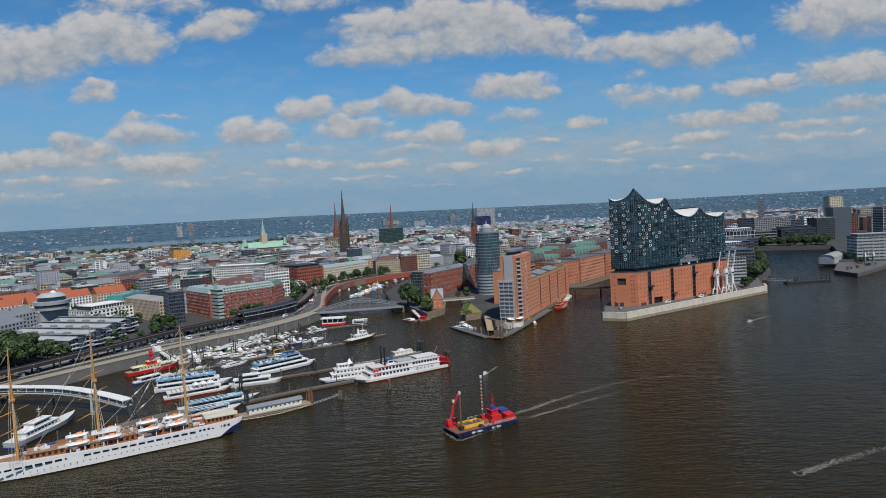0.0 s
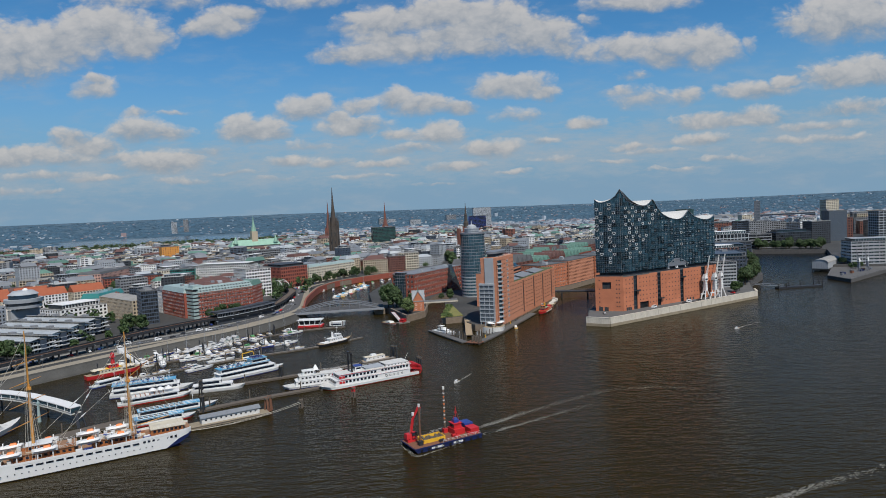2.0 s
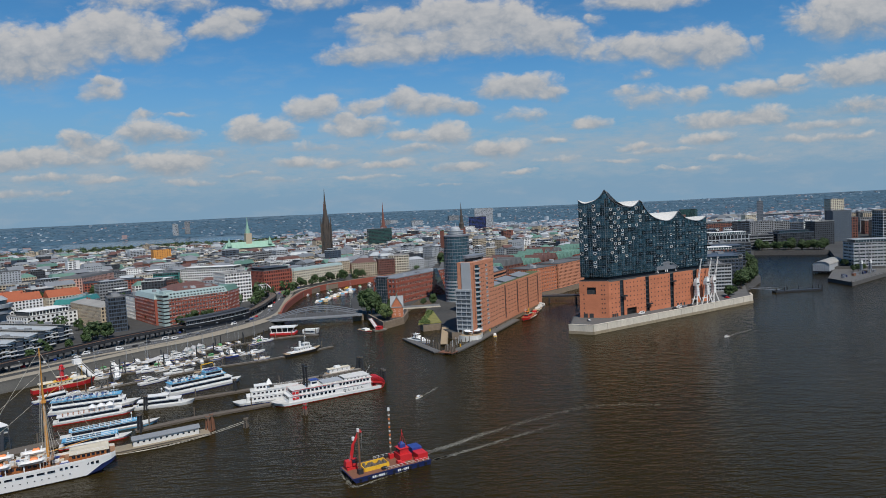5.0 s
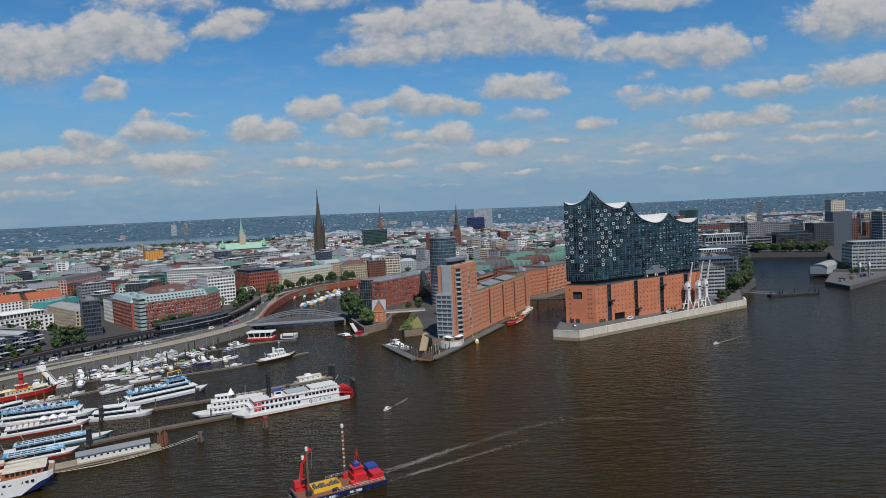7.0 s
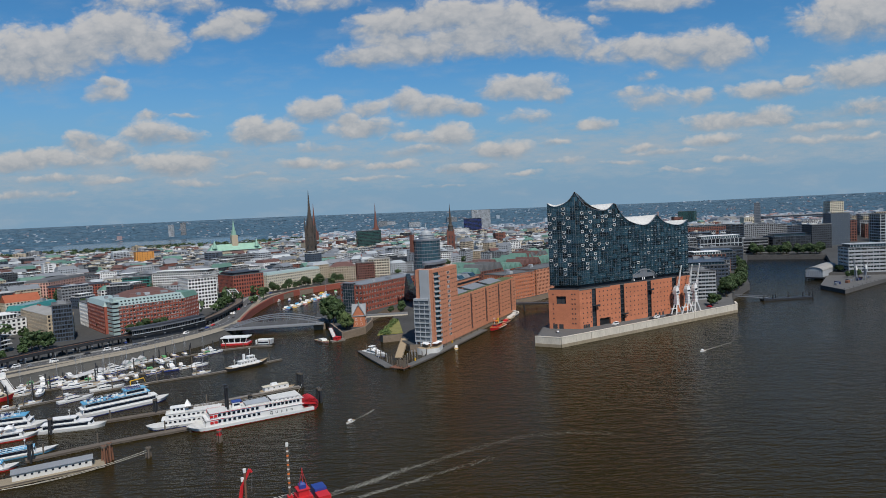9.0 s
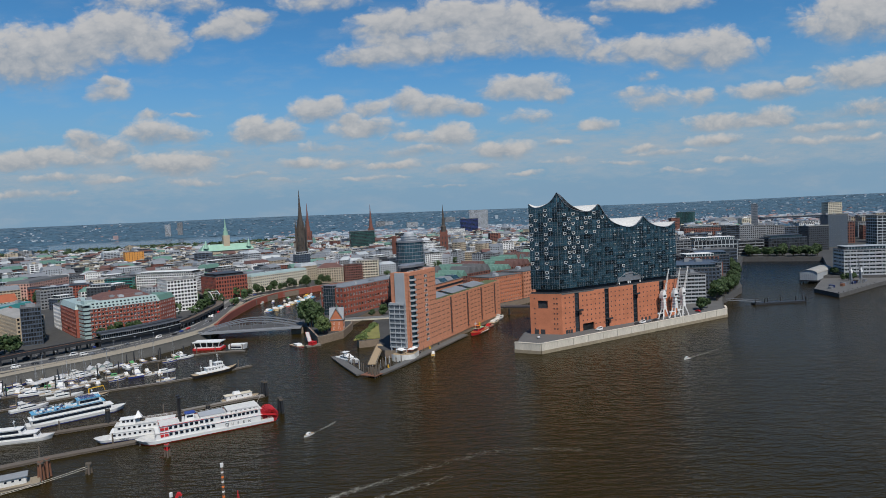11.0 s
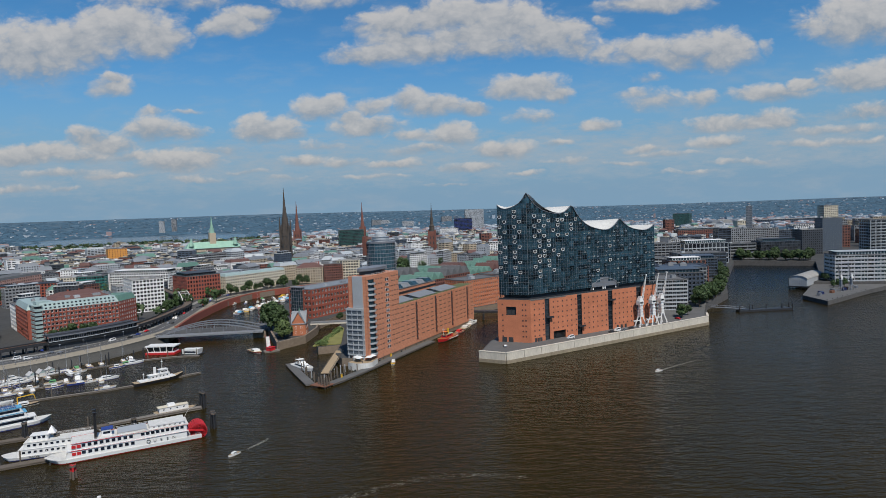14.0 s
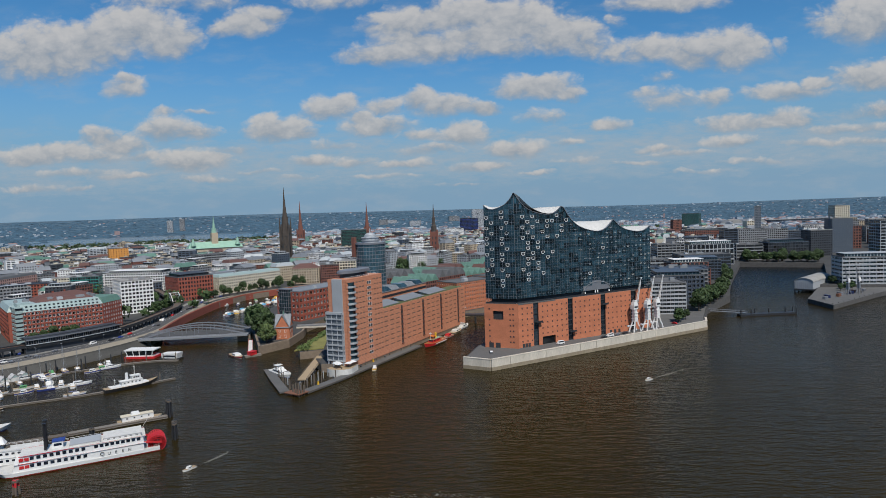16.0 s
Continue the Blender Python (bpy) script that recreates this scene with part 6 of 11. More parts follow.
for i in range(10):
    x, y = 850 + 66 * (i % 5) + rng.uniform(-8, 8), -20 + 62 * (i // 5) + rng.uniform(-8, 8)
    quarter("basin_block", ("blue-grey glazed block at the harbour basin", "dark office block at the harbour basin", "white apartment block at the harbour basin")[i % 3], (x, y + 34), (x + 10, y - 8), 30, rng.uniform(16, 26), 6, 4,
            (M_BLUEGREY, M_DARKWALL, M_WHITEWALL)[i % 3], (M_BLUEGREY, M_ROOF_GREY)[i % 2], fill=rng.choice((0.15, 0.3)), span=0.4, clutter=3)
house("balcony_apartments", "long white apartment block with wrap-round balconies", (358, -192), (386, -263), 26, 28, 7, 6.5, M_PALEWALL, M_ROOF_GREY, z0=6.7, fill=0.08, span=0.46, glass=M_GLASS_BLUE, pent=(3, 3.4, M_PALEWALL))
house("glazed_tower", "white-finned glazed tower on the quay", (478, -230), (508, -308), 28, 61, 17, 5.5, M_PALEWALL, M_ROOF_GREY, z0=6.7, fill=0.12, span=0.25, glass=M_GLASS_BLUE, single=False)
house("office_high_rise", "blue-grey glass office tower on the far quay", (806, -181), (823, -209), 22, 56, 16, 3.4, M_BLUEGREY, M_ROOF_GREY, fill=0.3, span=0.3, glass=M_GLASS_BLUE, panes=M_GREYGLASS, single=False)
house("pale_high_rise", "pale high-rise with ochre panels", (1128, -184), (1141, -209), 26, 74, 20, 4, M_CREAM, M_ROOF_GREY, single=False)
house("slender_tower", "slender pale-blue glass tower", (1069, -40), (1070, -52), 12, 78, 22, 2.6, M_STEEL, M_ROOF_GREY, fill=0.25, span=0.3, panes=M_GREYGLASS, single=False)
house("dark_red_tower", "dark red slab tower with fine windows", (1278, 169), (1289, 150), 20, 49, 12, 3, M_BRICK_DARK, M_ROOF_GREY, single=False)
house("pale_glass_tower", "pale green glass slab tower", (2050, 300), (2040, 240), 24, 52, 14, 4, M_GLASS_GREEN, M_ROOF_GREY, single=False)
mk = thing("market_hall", "long hall with three arched roof waves", "hall", 1930, 150, 5.9, -59.5)
for i in range(4):
    a = MB()
    a.loft([[(38 * i + 19 - 18 * math.cos(t), y, 16 + 13 * math.sin(t)) for t in [math.pi * k / 12 for k in range(13)]] for y in (0, 60)], 0, caps=True)
    part("roof_wave", a, M_ROOF_PALE if i % 2 else M_METAL_ROOF, mk)
a = MB()
a.box(-2, 154, 0, 60, 0, 17)
part("wall", a, M_PALEWALL, mk)
house("hotel_high_rise", "tall pale hotel slab far off", (2118, 1226), (2168, 1156), 26, 96, 24, 4, M_PALEWALL, M_ROOF_PALE, single=False)
house("white_slab", "white office slab with window bands", (1290, 860), (1318, 812), 20, 38, 10, 3.4, M_WHITEWALL, M_ROOF_GREY, single=False)
house("blue_tower", "dark blue glass tower", (1504, 932), (1534, 877), 24, 66, 14, 3, M_BLUE, M_ROOF_GREY, glass=M_GLASS_BLUE, single=False, fill=0.1, span=0.2)
house("ochre_block", "ochre clad block with a dark flank", (328, 1078), (360, 1064), 26, 39, 9, 5, M_OCHRE, M_ROOF_GREY, fill=0.8, single=False)
for i, (x, y, w, h) in enumerate(((1640, 2780, 26, 96), (1700, 2760, 24, 104), (2500, 2000, 60, 56), (2380, 1960, 50, 60), (2300, 1700, 60, 50), (2700, 1700, 60, 64))):
    house("far_high_rise", "pale high-rise slab far behind the old town", (x, y), (x + w * 0.7, y - w * 0.7), 22, h, 18, 4, M_GREYWALL if i % 2 else M_PALEWALL, M_ROOF_GREY, single=False, group="far high-rises")

# publishing house: wings with stepped gable fronts and low metal roofs
for i in range(4):
    f = i / 3.0
    pb = thing("publishing_house", "office wing with low grey metal roofs and stepped balcony gables", "office building", -312 + 68 * f, 331 + 45 * f, 5.9, 100, "publishing house wings")
    W, Lp = 19.0, 78.0
    b = MB()
    b.box(1, Lp, 0.6, W - 0.6, -1, 12.4)
    part("wall", b, M_CREAM, pb)
    for k in range(4):
        sl = MB()
        sl.box(-3.0 + 0.9 * k, Lp, -0.9, W + 0.9, 2.9 * k + 2.5, 2.9 * k + 2.9)
        part("floor_slab", sl, M_PALEWALL, pb)
        for y0, y1 in ((0.2, 6.0), (12.6, 18.6)):
            bl = MB()
            bl.box(-3.3 + 0.9 * k, -3.1 + 0.9 * k, y0, y1, 2.9 * k + 2.9, 2.9 * k + 3.8)
            part("balcony_front", bl, M_WHITE if (k + i) % 3 else M_BLUEGREY, pb)
        wn_ = MB()
        for j in range(18):
            for y in (0.45, W - 0.6):
                wn_.box(4 + 4.1 * j, 6.9 + 4.1 * j, y, y + 0.15, 2.9 * k + 0.6, 2.9 * k + 2.3)
        for y in (1.5, 4.0, 13.4, 16.0):
            wn_.box(0.85, 1.0, y, y + 1.9, 2.9 * k + 0.3, 2.9 * k + 2.3)
        part("window_band", wn_, M_GLASS_LIT, pb, "row of office windows", kind="stuff")
    dk = MB()
    dk.box(-1.0, 1.2, 7.0, 12.0, 0, 11.8)
    for k in range(5):
        dk.box(-1.08, -0.98, 7.0, 12.0, 2.4 * k + 0.2, 2.4 * k + 0.36)
    part("glazed_bay", dk, M_BLUEGREY, pb, "dark blue-grey glazed bay")
    for s_, (y0, y1, z0_, z1_) in enumerate(((-1.4, 6.4, 12.3, 13.6), (6.4, 12.8, 14.2, 15.2), (12.8, 20.4, 13.6, 12.3))):
        r = MB()
        r.hexa([(-2, y0, z0_), (Lp + 1, y0, z0_), (Lp + 1, y1, z1_), (-2, y1, z1_), (-2, y0, z0_ + 0.4), (Lp + 1, y0, z0_ + 0.4), (Lp + 1, y1, z1_ + 0.4), (-2, y1, z1_ + 0.4)])
        if s_ == 1:
            r.box(-1, Lp, 6.5, 12.7, 12.4, 14.4)
        part("roof", r, M_ROOF_PALE if s_ == 1 else M_PUBROOF, pb, "low metal roof")
    for j in range(4):
        c = MB()
        c.taper(10 + 17 * j, 15 + 17 * j, 8, 11.5, 14.5, 16.8, 0.2, 0.2)
        part("rooftop_plant", c, M_GREYWALL, pb)
rot = thing("rotunda", "round grey stepped rotunda with a roof dish", "building", -232, 530, 5.9)
b = MB()
for z, r0, r1, m in ((0, 14, 14, 1), (14, 15, 15.5, 0), (17, 15.6, 15.6, 1), (19.5, 16.5, 17, 0), (23, 13, 12.4, 1), (27, 13.5, 9, 0)):
    b = MB()
    b.cone(0, 0, z, z + 3.6, r0, r1, 24)
    part("storey", b, M_GLASS if m else M_PALEWALL, rot)
b = MB()
b.box(-14, 14, -3, 3, 0, 12)
part("entrance_block", b, M_PALEWALL, rot)
b = MB()
b.dome(2, 0, 30.5, 2.6, 2.4)
part("dish", b, M_WHITE, rot)
for k, (x, y, w, d, h) in enumerate(((-345, 430, 60, 26, 17), (-318, 474, 66, 26, 18), (-290, 512, 50, 24, 17))):
    house("roofed_wing", "low office wing under grey metal roofs", (x, y), (x + w * 0.8, y + w * 0.35), d, h, 5, 4, M_PALEWALL, M_METAL_ROOF, "gable", 4, single=False)
house("hospital_block", "white block with stepped flat roofs", (-237, 458), (-192, 458), 34, 14, 4, 4, M_WHITEWALL, M_ROOF_PALE, single=False, pent=(5, 4, M_WHITEWALL))
for i in range(9):
    x, y = -300 + 38 * (i % 5), 590 + 46 * (i // 5) + 10 * (i % 2)
    house("tiled_town_house", "white town house under a bright red tiled roof", (x, y), (x + 34, y - 4), 16, 16, 5, 3.4, M_WHITEWALL if i % 2 else M_CREAM, M_TILE, "gable", 8, single=False, group="red-roofed town houses")
house("dark_tower_block", "dark brick office tower with white window bands", (-372, 352), (-353, 362), 24, 22.5, 7, 3.2, M_DARKWALL, M_ROOF_GREY, fill=0.2, span=0.45, single=False)
house("pink_office", "pink stone office with arcades", (-40, 712), (38, 764), 30, 24, 6, 4, M_PINK, M_ROOF_GREY, "mansard", 3, single=False)

# ---- churches and town hall ----
def spire(name, label, x, y, base, side, ztower, ztop, wall, roof, nave=(0, 0), pinnacles=True):
    c = thing(name, label, "church", x, y, base, 28)
    b = MB()
    h = ztower - base
    s = side / 2
    b.box(-s, s, -s, s, 0, h)
    for sx in (-1, 1):
        for sy in (-1, 1):
            b.taper(sx * s - 1.6, sx * s + 1.6, sy * s - 1.6, sy * s + 1.6, 0, h + 3, 0.5, 0.5)
    for k in range(1, 5):
        b.box(-s - 0.4, s + 0.4, -s - 0.4, s + 0.4, h * k / 5, h * k / 5 + 0.9)
    part("tower", b, wall, c)
    w = MB()
    for k in range(1, 5):
        for o in (-s * 0.45, s * 0.45):
            for a_, b_ in ((0, 1), (1, 0)):
                z = h * (k - 1) / 5 + h / 12 + 1
                if a_:
                    w.box(-s - 0.15, s + 0.15, o - s * 0.16, o + s * 0.16, z, z + h / 8)
                else:
                    w.box(o - s * 0.16, o + s * 0.16, -s - 0.15, s + 0.15, z, z + h / 8)
    part("belfry_opening", w, M_INNER, c, kind="stuff", label="dark lancet openings")
    sp = MB()
    top = ztop - base
    sp.loft([[(r * math.cos(2 * math.pi * i / 8 + 0.39), r * math.sin(2 * math.pi * i / 8 + 0.39), z) for i in range(8)] for z, r in ((h, s * 0.92), (h + (top - h) * 0.22, s * 0.62), (h + (top - h) * 0.55, s * 0.30), (top - 2, 0.35), (top, 0.1))])
    part("spire", sp, roof, c)
    if pinnacles:
        for zt, ro in ((h * 0.4, 1.28), (h * 0.68, 1.16), (h + 1, 0.95)):
            for i in range(8):
                a = math.pi * i / 4 + 0.39
                p = MB()
                k = s * ro * (1.25 if i % 2 else 1.0)
                p.box(k * math.cos(a) - 0.7, k * math.cos(a) + 0.7, k * math.sin(a) - 0.7, k * math.sin(a) + 0.7, zt - 9, zt + 1), p.cone(k * math.cos(a), k * math.sin(a), zt + 1, zt + 9, 0.9, 0.1, 6)
                part("buttress", p, wall, c)
        for sx in (-1, 1):
            for sy in (-1, 1):
                p = MB()
                p.cone(sx * s, sy * s, h + 2.5, h + 2.5 + (top - h) * 0.28, 1.7, 0.1, 6)
                part("pinnacle", p, roof, c)
    if nave[0]:
        n = MB()
        L, H_ = nave
        n.box(s, s + L, -s, s, 0, H_, 0)
        n.cells([(s, -s - 1, H_), (s + L, -s - 1, H_), (s + L, s + 1, H_), (s, s + 1, H_), (s, 0, H_ + 12), (s + L, 0, H_ + 12)], ((0, 1, 5, 4), (2, 3, 4, 5), (1, 2, 5), (3, 0, 4)), 1)
        part("nave", n, [M_BRICK_RED, M_COPPER], c)
    return c


spire("ruined_church_tower", "tall sooty gothic church tower with an openwork spire", 431.6, 680.5, 6, 15.5, 76, 153.5, M_SPIRE, M_SPIRE)
spire("brick_church", "brick church tower with a reddish copper spire", 798, 1002, 6, 15, 62, 139.8, M_BRICK_DARK, M_BRICK_DARK, (45, 26), False)
spire("brick_church", "brick church tower with a slim reddish spire", 1096.6, 1020, 6, 15, 58, 136.5, M_BRICK_DARK, M_BRICK_DARK, (45, 26), False)
kt = spire("brick_church", "brick church tower with a green-black stepped baroque spire", 660.4, 500.5, 6, 13, 58, 80, M_BRICK_DARK, M_STEEL_DARK, (45, 24), False)
b = MB()
for z0_, z1_, r0, r1 in ((50, 62, 5.6, 5.2), (62, 66, 6.0, 3.4), (66, 78, 3.2, 3.0), (78, 81, 3.6, 2.0), (81, 90, 1.9, 1.6), (90, 108.5, 1.4, 0.1)):
    b.cone(0, 0, z0_, z1_, r0, r1, 8)
part("lantern_spire", b, M_SPIRE, kt)
th = thing("town_hall", "sandstone town hall with green copper roofs and a slim tower", "town hall", 541, 1020, 6, -28)
b = MB()
b.box(-58, 58, -16, 16, 0, 28), b.box(-7, 7, -8, 8, 28, 62)
part("wall", b, M_BEIGE, th)
b = MB()
b.taper(-60, 60, -18, 18, 28, 42, 9, 15)
for x in (-48, 48):
    b.cone(x, -14, 34, 52, 6, 0.3, 8)
part("roof", b, M_VERDIGRIS, th)
b = MB()
b.cone(0, 0, 62, 72, 6, 5, 8), b.cone(0, 0, 72, 80, 3.6, 3.0, 8), b.cone(0, 0, 80, 101, 2.4, 0.1, 8)
part("spire", b, M_VERDIGRIS, th)

# ---- the old town between, house by house ----
TAKEN = [(p.x, p.y) for p in OCCUPIED] + [(o.location.x, o.location.y) for o in list(scene.collection.objects) if o.type == "EMPTY" and o.get("category")]
WALLS = [M_WHITEWALL, M_WHITEWALL, M_PALEWALL, M_PALEWALL, M_CREAM, M_BEIGE, M_GREYWALL, M_GREYWALL, M_BRICK_DARK, M_BRICK_DARK, M_BLUEGREY, M_DARKWALL, M_PALEWALL]
ROOFS = [M_ROOF_GREY, M_DARKWALL, M_ROOF_PALE, M_METAL_ROOF, M_ROOF_PALE, M_TILE_DARK, M_METAL_ROOF, M_COPPER, M_ROOF_GREY, M_WHITEROOF, M_WHITEROOF, M_PUBROOF]
NAMES = {M_WHITEWALL: "white rendered", M_CREAM: "cream rendered", M_BEIGE: "beige stone", M_PALEWALL: "pale grey", M_GREYWALL: "grey", M_BRICK_RED: "red brick", M_BRICK_DARK: "dark brick", M_DARKWALL: "dark grey", M_PINK: "pink stone", M_BLUEGREY: "blue-grey"}
RNAMES = {M_ROOF_GREY: "grey", M_ROOF_PALE: "pale gravel", M_METAL_ROOF: "zinc", M_TILE_DARK: "brown tiled", M_TILE: "red tiled", M_COPPER: "green copper", M_WHITEROOF: "white", M_PUBROOF: "pale sheet-metal", M_DARKWALL: "black felt"}
rng = random.Random(11)
EYE_END = (-411.0, -185.0)


def bearing(x, y, e=EYE0):
    return math.degrees(math.atan2(x - e[0], y - e[1]))


def on_land(x, y):
    return inside(x, y, MAINLAND) or inside(x, y, KEHRWIEDER) or inside(x, y, KAISERKAI)


count = 0
spots = []
for gx in range(-14, 62):
    for gy in range(0, 60):
        x = -560 + gx * 35 + gy * 7 + rng.uniform(-5, 5)
        y = 380 + gy * 28 - gx * 7 + rng.uniform(-4, 4)
        spots.append((math.hypot(x - EYE0[0], y - EYE0[1]), x, y))
spots.sort()
CITY_CLEAR = [(1900, 130, 60), (1950, 70, 80), (1860, 60, 60), (-60, 470, 95), (30, 440, 60), (431, 680, 30)]
town_far = MB()
for r, x, y in spots:
    a = bearing(x, y)
    if not 20 < a < 98 or r > 2250 or not on_land(x, y) or not all(on_land(x + dx, y + dy) for dx, dy in ((-20, -12), (20, -12), (0, -18))):
        continue
    if any(math.hypot(x - cx_, y - cy_) < cr for cx_, cy_, cr in CITY_CLEAR):
        continue
    if any(abs(x - tx) < 22 and abs(y + 6 - ty) < 18 for tx, ty in TAKEN) and r < 1400:
        continue
    if x < 90 and y < 452 or math.hypot(x - 40, y - 470) < 55 or rng.random() < 0.08 or inside(x, y, KEHRWIEDER) and x < 420 or inside(x, y, KAISERKAI) and x < 640:
        continue
    ang = rng.choice((-0.2, -0.2, -0.75, 0.15)) + rng.uniform(-0.05, 0.05)
    w, d, h = rng.uniform(17, 36), rng.uniform(12, 22), rng.uniform(12, 24)
    if rng.random() < 0.05:
        h += rng.uniform(6, 16)
    wm_, rm = rng.choice(WALLS), rng.choice(ROOFS)
    kd = "flat" if rm in (M_ROOF_PALE, M_ROOF_GREY, M_DARKWALL, M_WHITEROOF) else rng.choice(("hip", "gable", "mansard"))
    p = Vector((x, y)) - unit(ang) * w / 2
    if count < 300:
        count += 1
        house("town_house", "%s city building with a %s roof" % (NAMES[wm_], RNAMES[rm]), p, p + unit(ang) * w, d, h, max(3, round(h / 3.5)), 3.6, wm_, rm, kd, rng.uniform(3, 6), single=False, group="old town buildings",
              fill=rng.choice((0.3, 0.45, 0.55)), span=rng.choice((0.4, 0.5)), clutter=rng.choice((0, 1, 1)), pent=(3.0, 3.0, rng.choice((M_WHITEWALL, M_PALEWALL))) if kd == "flat" and rng.random() < 0.4 else None)
    else:
        c, s_ = math.cos(ang), math.sin(ang)

        def tr(q):
            return (p.x + q[0] * c - q[1] * s_, p.y + q[0] * s_ + q[1] * c, q[2])

        t = MB()
        t.box(0, w, 0, d, 4, 6 + h, WALLS.index(wm_))
        for k in range(round(h / 3.6)):
            for j in range(int(w / 7)):
                t.poly([(1.5 + 7 * j, -0.15, 7.4 + 3.6 * k), (6.5 + 7 * j, -0.15, 7.4 + 3.6 * k), (6.5 + 7 * j, -0.15, 9.2 + 3.6 * k), (1.5 + 7 * j, -0.15, 9.2 + 3.6 * k)], len(WALLS) + len(ROOFS))
        roof_shape(t, w, d, 6 + h, kd, rng.uniform(3, 6), len(WALLS) + ROOFS.index(rm))
        if kd == "flat":
            t.box(w * 0.3, w * 0.6, d * 0.3, d * 0.6, 6 + h, 9 + h, rng.choice((0, 4, 5)))
        town_far.cells([tr(q) for q in t.v], t.f, 0)
        town_far.m[-len(t.m):] = t.m
tagged(part("far_old_town", town_far, WALLS + ROOFS + [M_GLASS_LIT]), "dense far city blocks with mixed white, brick and grey walls", "city", kind="stuff")

# suburbs on the rising far ground, and woods between them, all tinted with haze
sub, woods = MB(), MB()
# wall and roof colours shifted to blue-grey to stand in for haze
FAR_HAZED = [mat("hazed_pale_wall", (0.36, 0.41, 0.46), 0.8), mat("hazed_grey_wall", (0.26, 0.31, 0.36), 0.8), mat("hazed_red_wall", (0.27, 0.20, 0.20), 0.8), mat("hazed_slate_roof", (0.13, 0.165, 0.21), 0.8), mat("hazed_pale_roof", (0.30, 0.335, 0.37), 0.8), mat("hazed_red_roof", (0.24, 0.155, 0.14), 0.8)]
for i in range(7600):
    r = 2250 + 2500 * rng.random() ** 1.1
    a = rng.uniform(20, 98)
    x, y = EYE0[0] + r * math.sin(radians(a)), EYE0[1] + r * math.cos(radians(a))
    if 2790 < r < 3420 and 26 < a < 44:
        continue
    z = far_z(r, a)
    if math.sin(x * 0.011 + 1.3 * math.sin(y * 0.006)) + 0.5 * math.sin(y * 0.023 + x * 0.004) > rng.uniform(-1.1, 0.5) and rng.random() < (0.9 if a > 45 else 0.6) * (1.0 if r < 3000 else 0.5 if r < 3900 else 0.25):
        w, d, h = rng.uniform(5, 15), rng.uniform(6, 14), rng.uniform(3, 6)
        if rng.random() < 0.007:
            w, h = w + 14, rng.uniform(12, 30)
        ang = rng.uniform(-0.9, 0.5)
        c, s_ = math.cos(ang), math.sin(ang)
        t = MB()
        t.box(-w / 2, w / 2, 0, d, z - 4, z + h, rng.choice((0, 0, 1, 1, 1, 2)))
        t.taper(-w / 2 - 0.3, w / 2 + 0.3, -0.3, d + 0.3, z + h, z + h + rng.uniform(1, 3), 0.4, d * 0.3, 3 + rng.choice((0, 0, 1, 2)))
        sub.cells([(x + q[0] * c - q[1] * s_, y + q[0] * s_ + q[1] * c, q[2]) for q in t.v], t.f, 0)
        sub.m[-len(t.m):] = t.m
    for _ in range(3):
        wr, wh = rng.uniform(9, 30), rng.uniform(5, 10) * (1.0 - 0.6 * (r - 2250) / 2500)
        xx, yy = x + rng.uniform(-90, 90), y + rng.uniform(-90, 90)
        rr_ = math.hypot(xx - EYE0[0], yy - EYE0[1])
        if 2790 < rr_ < 3420 and 26 < a < 44:
            continue
        zz = far_z(rr_, a)
        n = 6
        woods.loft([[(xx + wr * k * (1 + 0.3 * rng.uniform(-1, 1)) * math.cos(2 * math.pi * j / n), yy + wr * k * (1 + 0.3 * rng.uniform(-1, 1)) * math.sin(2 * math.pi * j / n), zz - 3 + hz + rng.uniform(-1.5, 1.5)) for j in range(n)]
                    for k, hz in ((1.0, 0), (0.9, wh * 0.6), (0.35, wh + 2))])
for i in range(3600):
    r, a = 2262 + 900 * rng.random() ** 1.3, rng.uniform(20, 98)
    if r > 2440 and a < 46 and rng.random() < 0.75 or 2790 < r and 26 < a < 44:
        continue
    x, y, z = EYE0[0] + r * math.sin(radians(a)), EYE0[1] + r * math.cos(radians(a)), far_z(r, a)
    w, d, h, ang = rng.uniform(12, 34), rng.uniform(10, 18), rng.uniform(6, 13), rng.uniform(-0.9, 0.5)
    c, s_ = math.cos(ang), math.sin(ang)
    t = MB()
    t.box(-w / 2, w / 2, 0, d, z - 4, z + h, rng.choice((0, 0, 1, 1, 2)))
    t.taper(-w / 2 - 0.3, w / 2 + 0.3, -0.3, d + 0.3, z + h, z + h + rng.uniform(1, 4), 1.5, 3, 3 + rng.choice((0, 0, 1, 1, 2)))
    sub.cells([(x + q[0] * c - q[1] * s_, y + q[0] * s_ + q[1] * c, q[2]) for q in t.v], t.f, 0)
    sub.m[-len(t.m):] = t.m
tagged(part("far_suburbs", sub, FAR_HAZED), "scattered suburb buildings on the far land, tinted with haze", "city", kind="stuff")
tagged(part("far_woods", woods, M_HAZED_WOODS), "woods along the horizon, blue haze in their colour", "woods", kind="stuff")

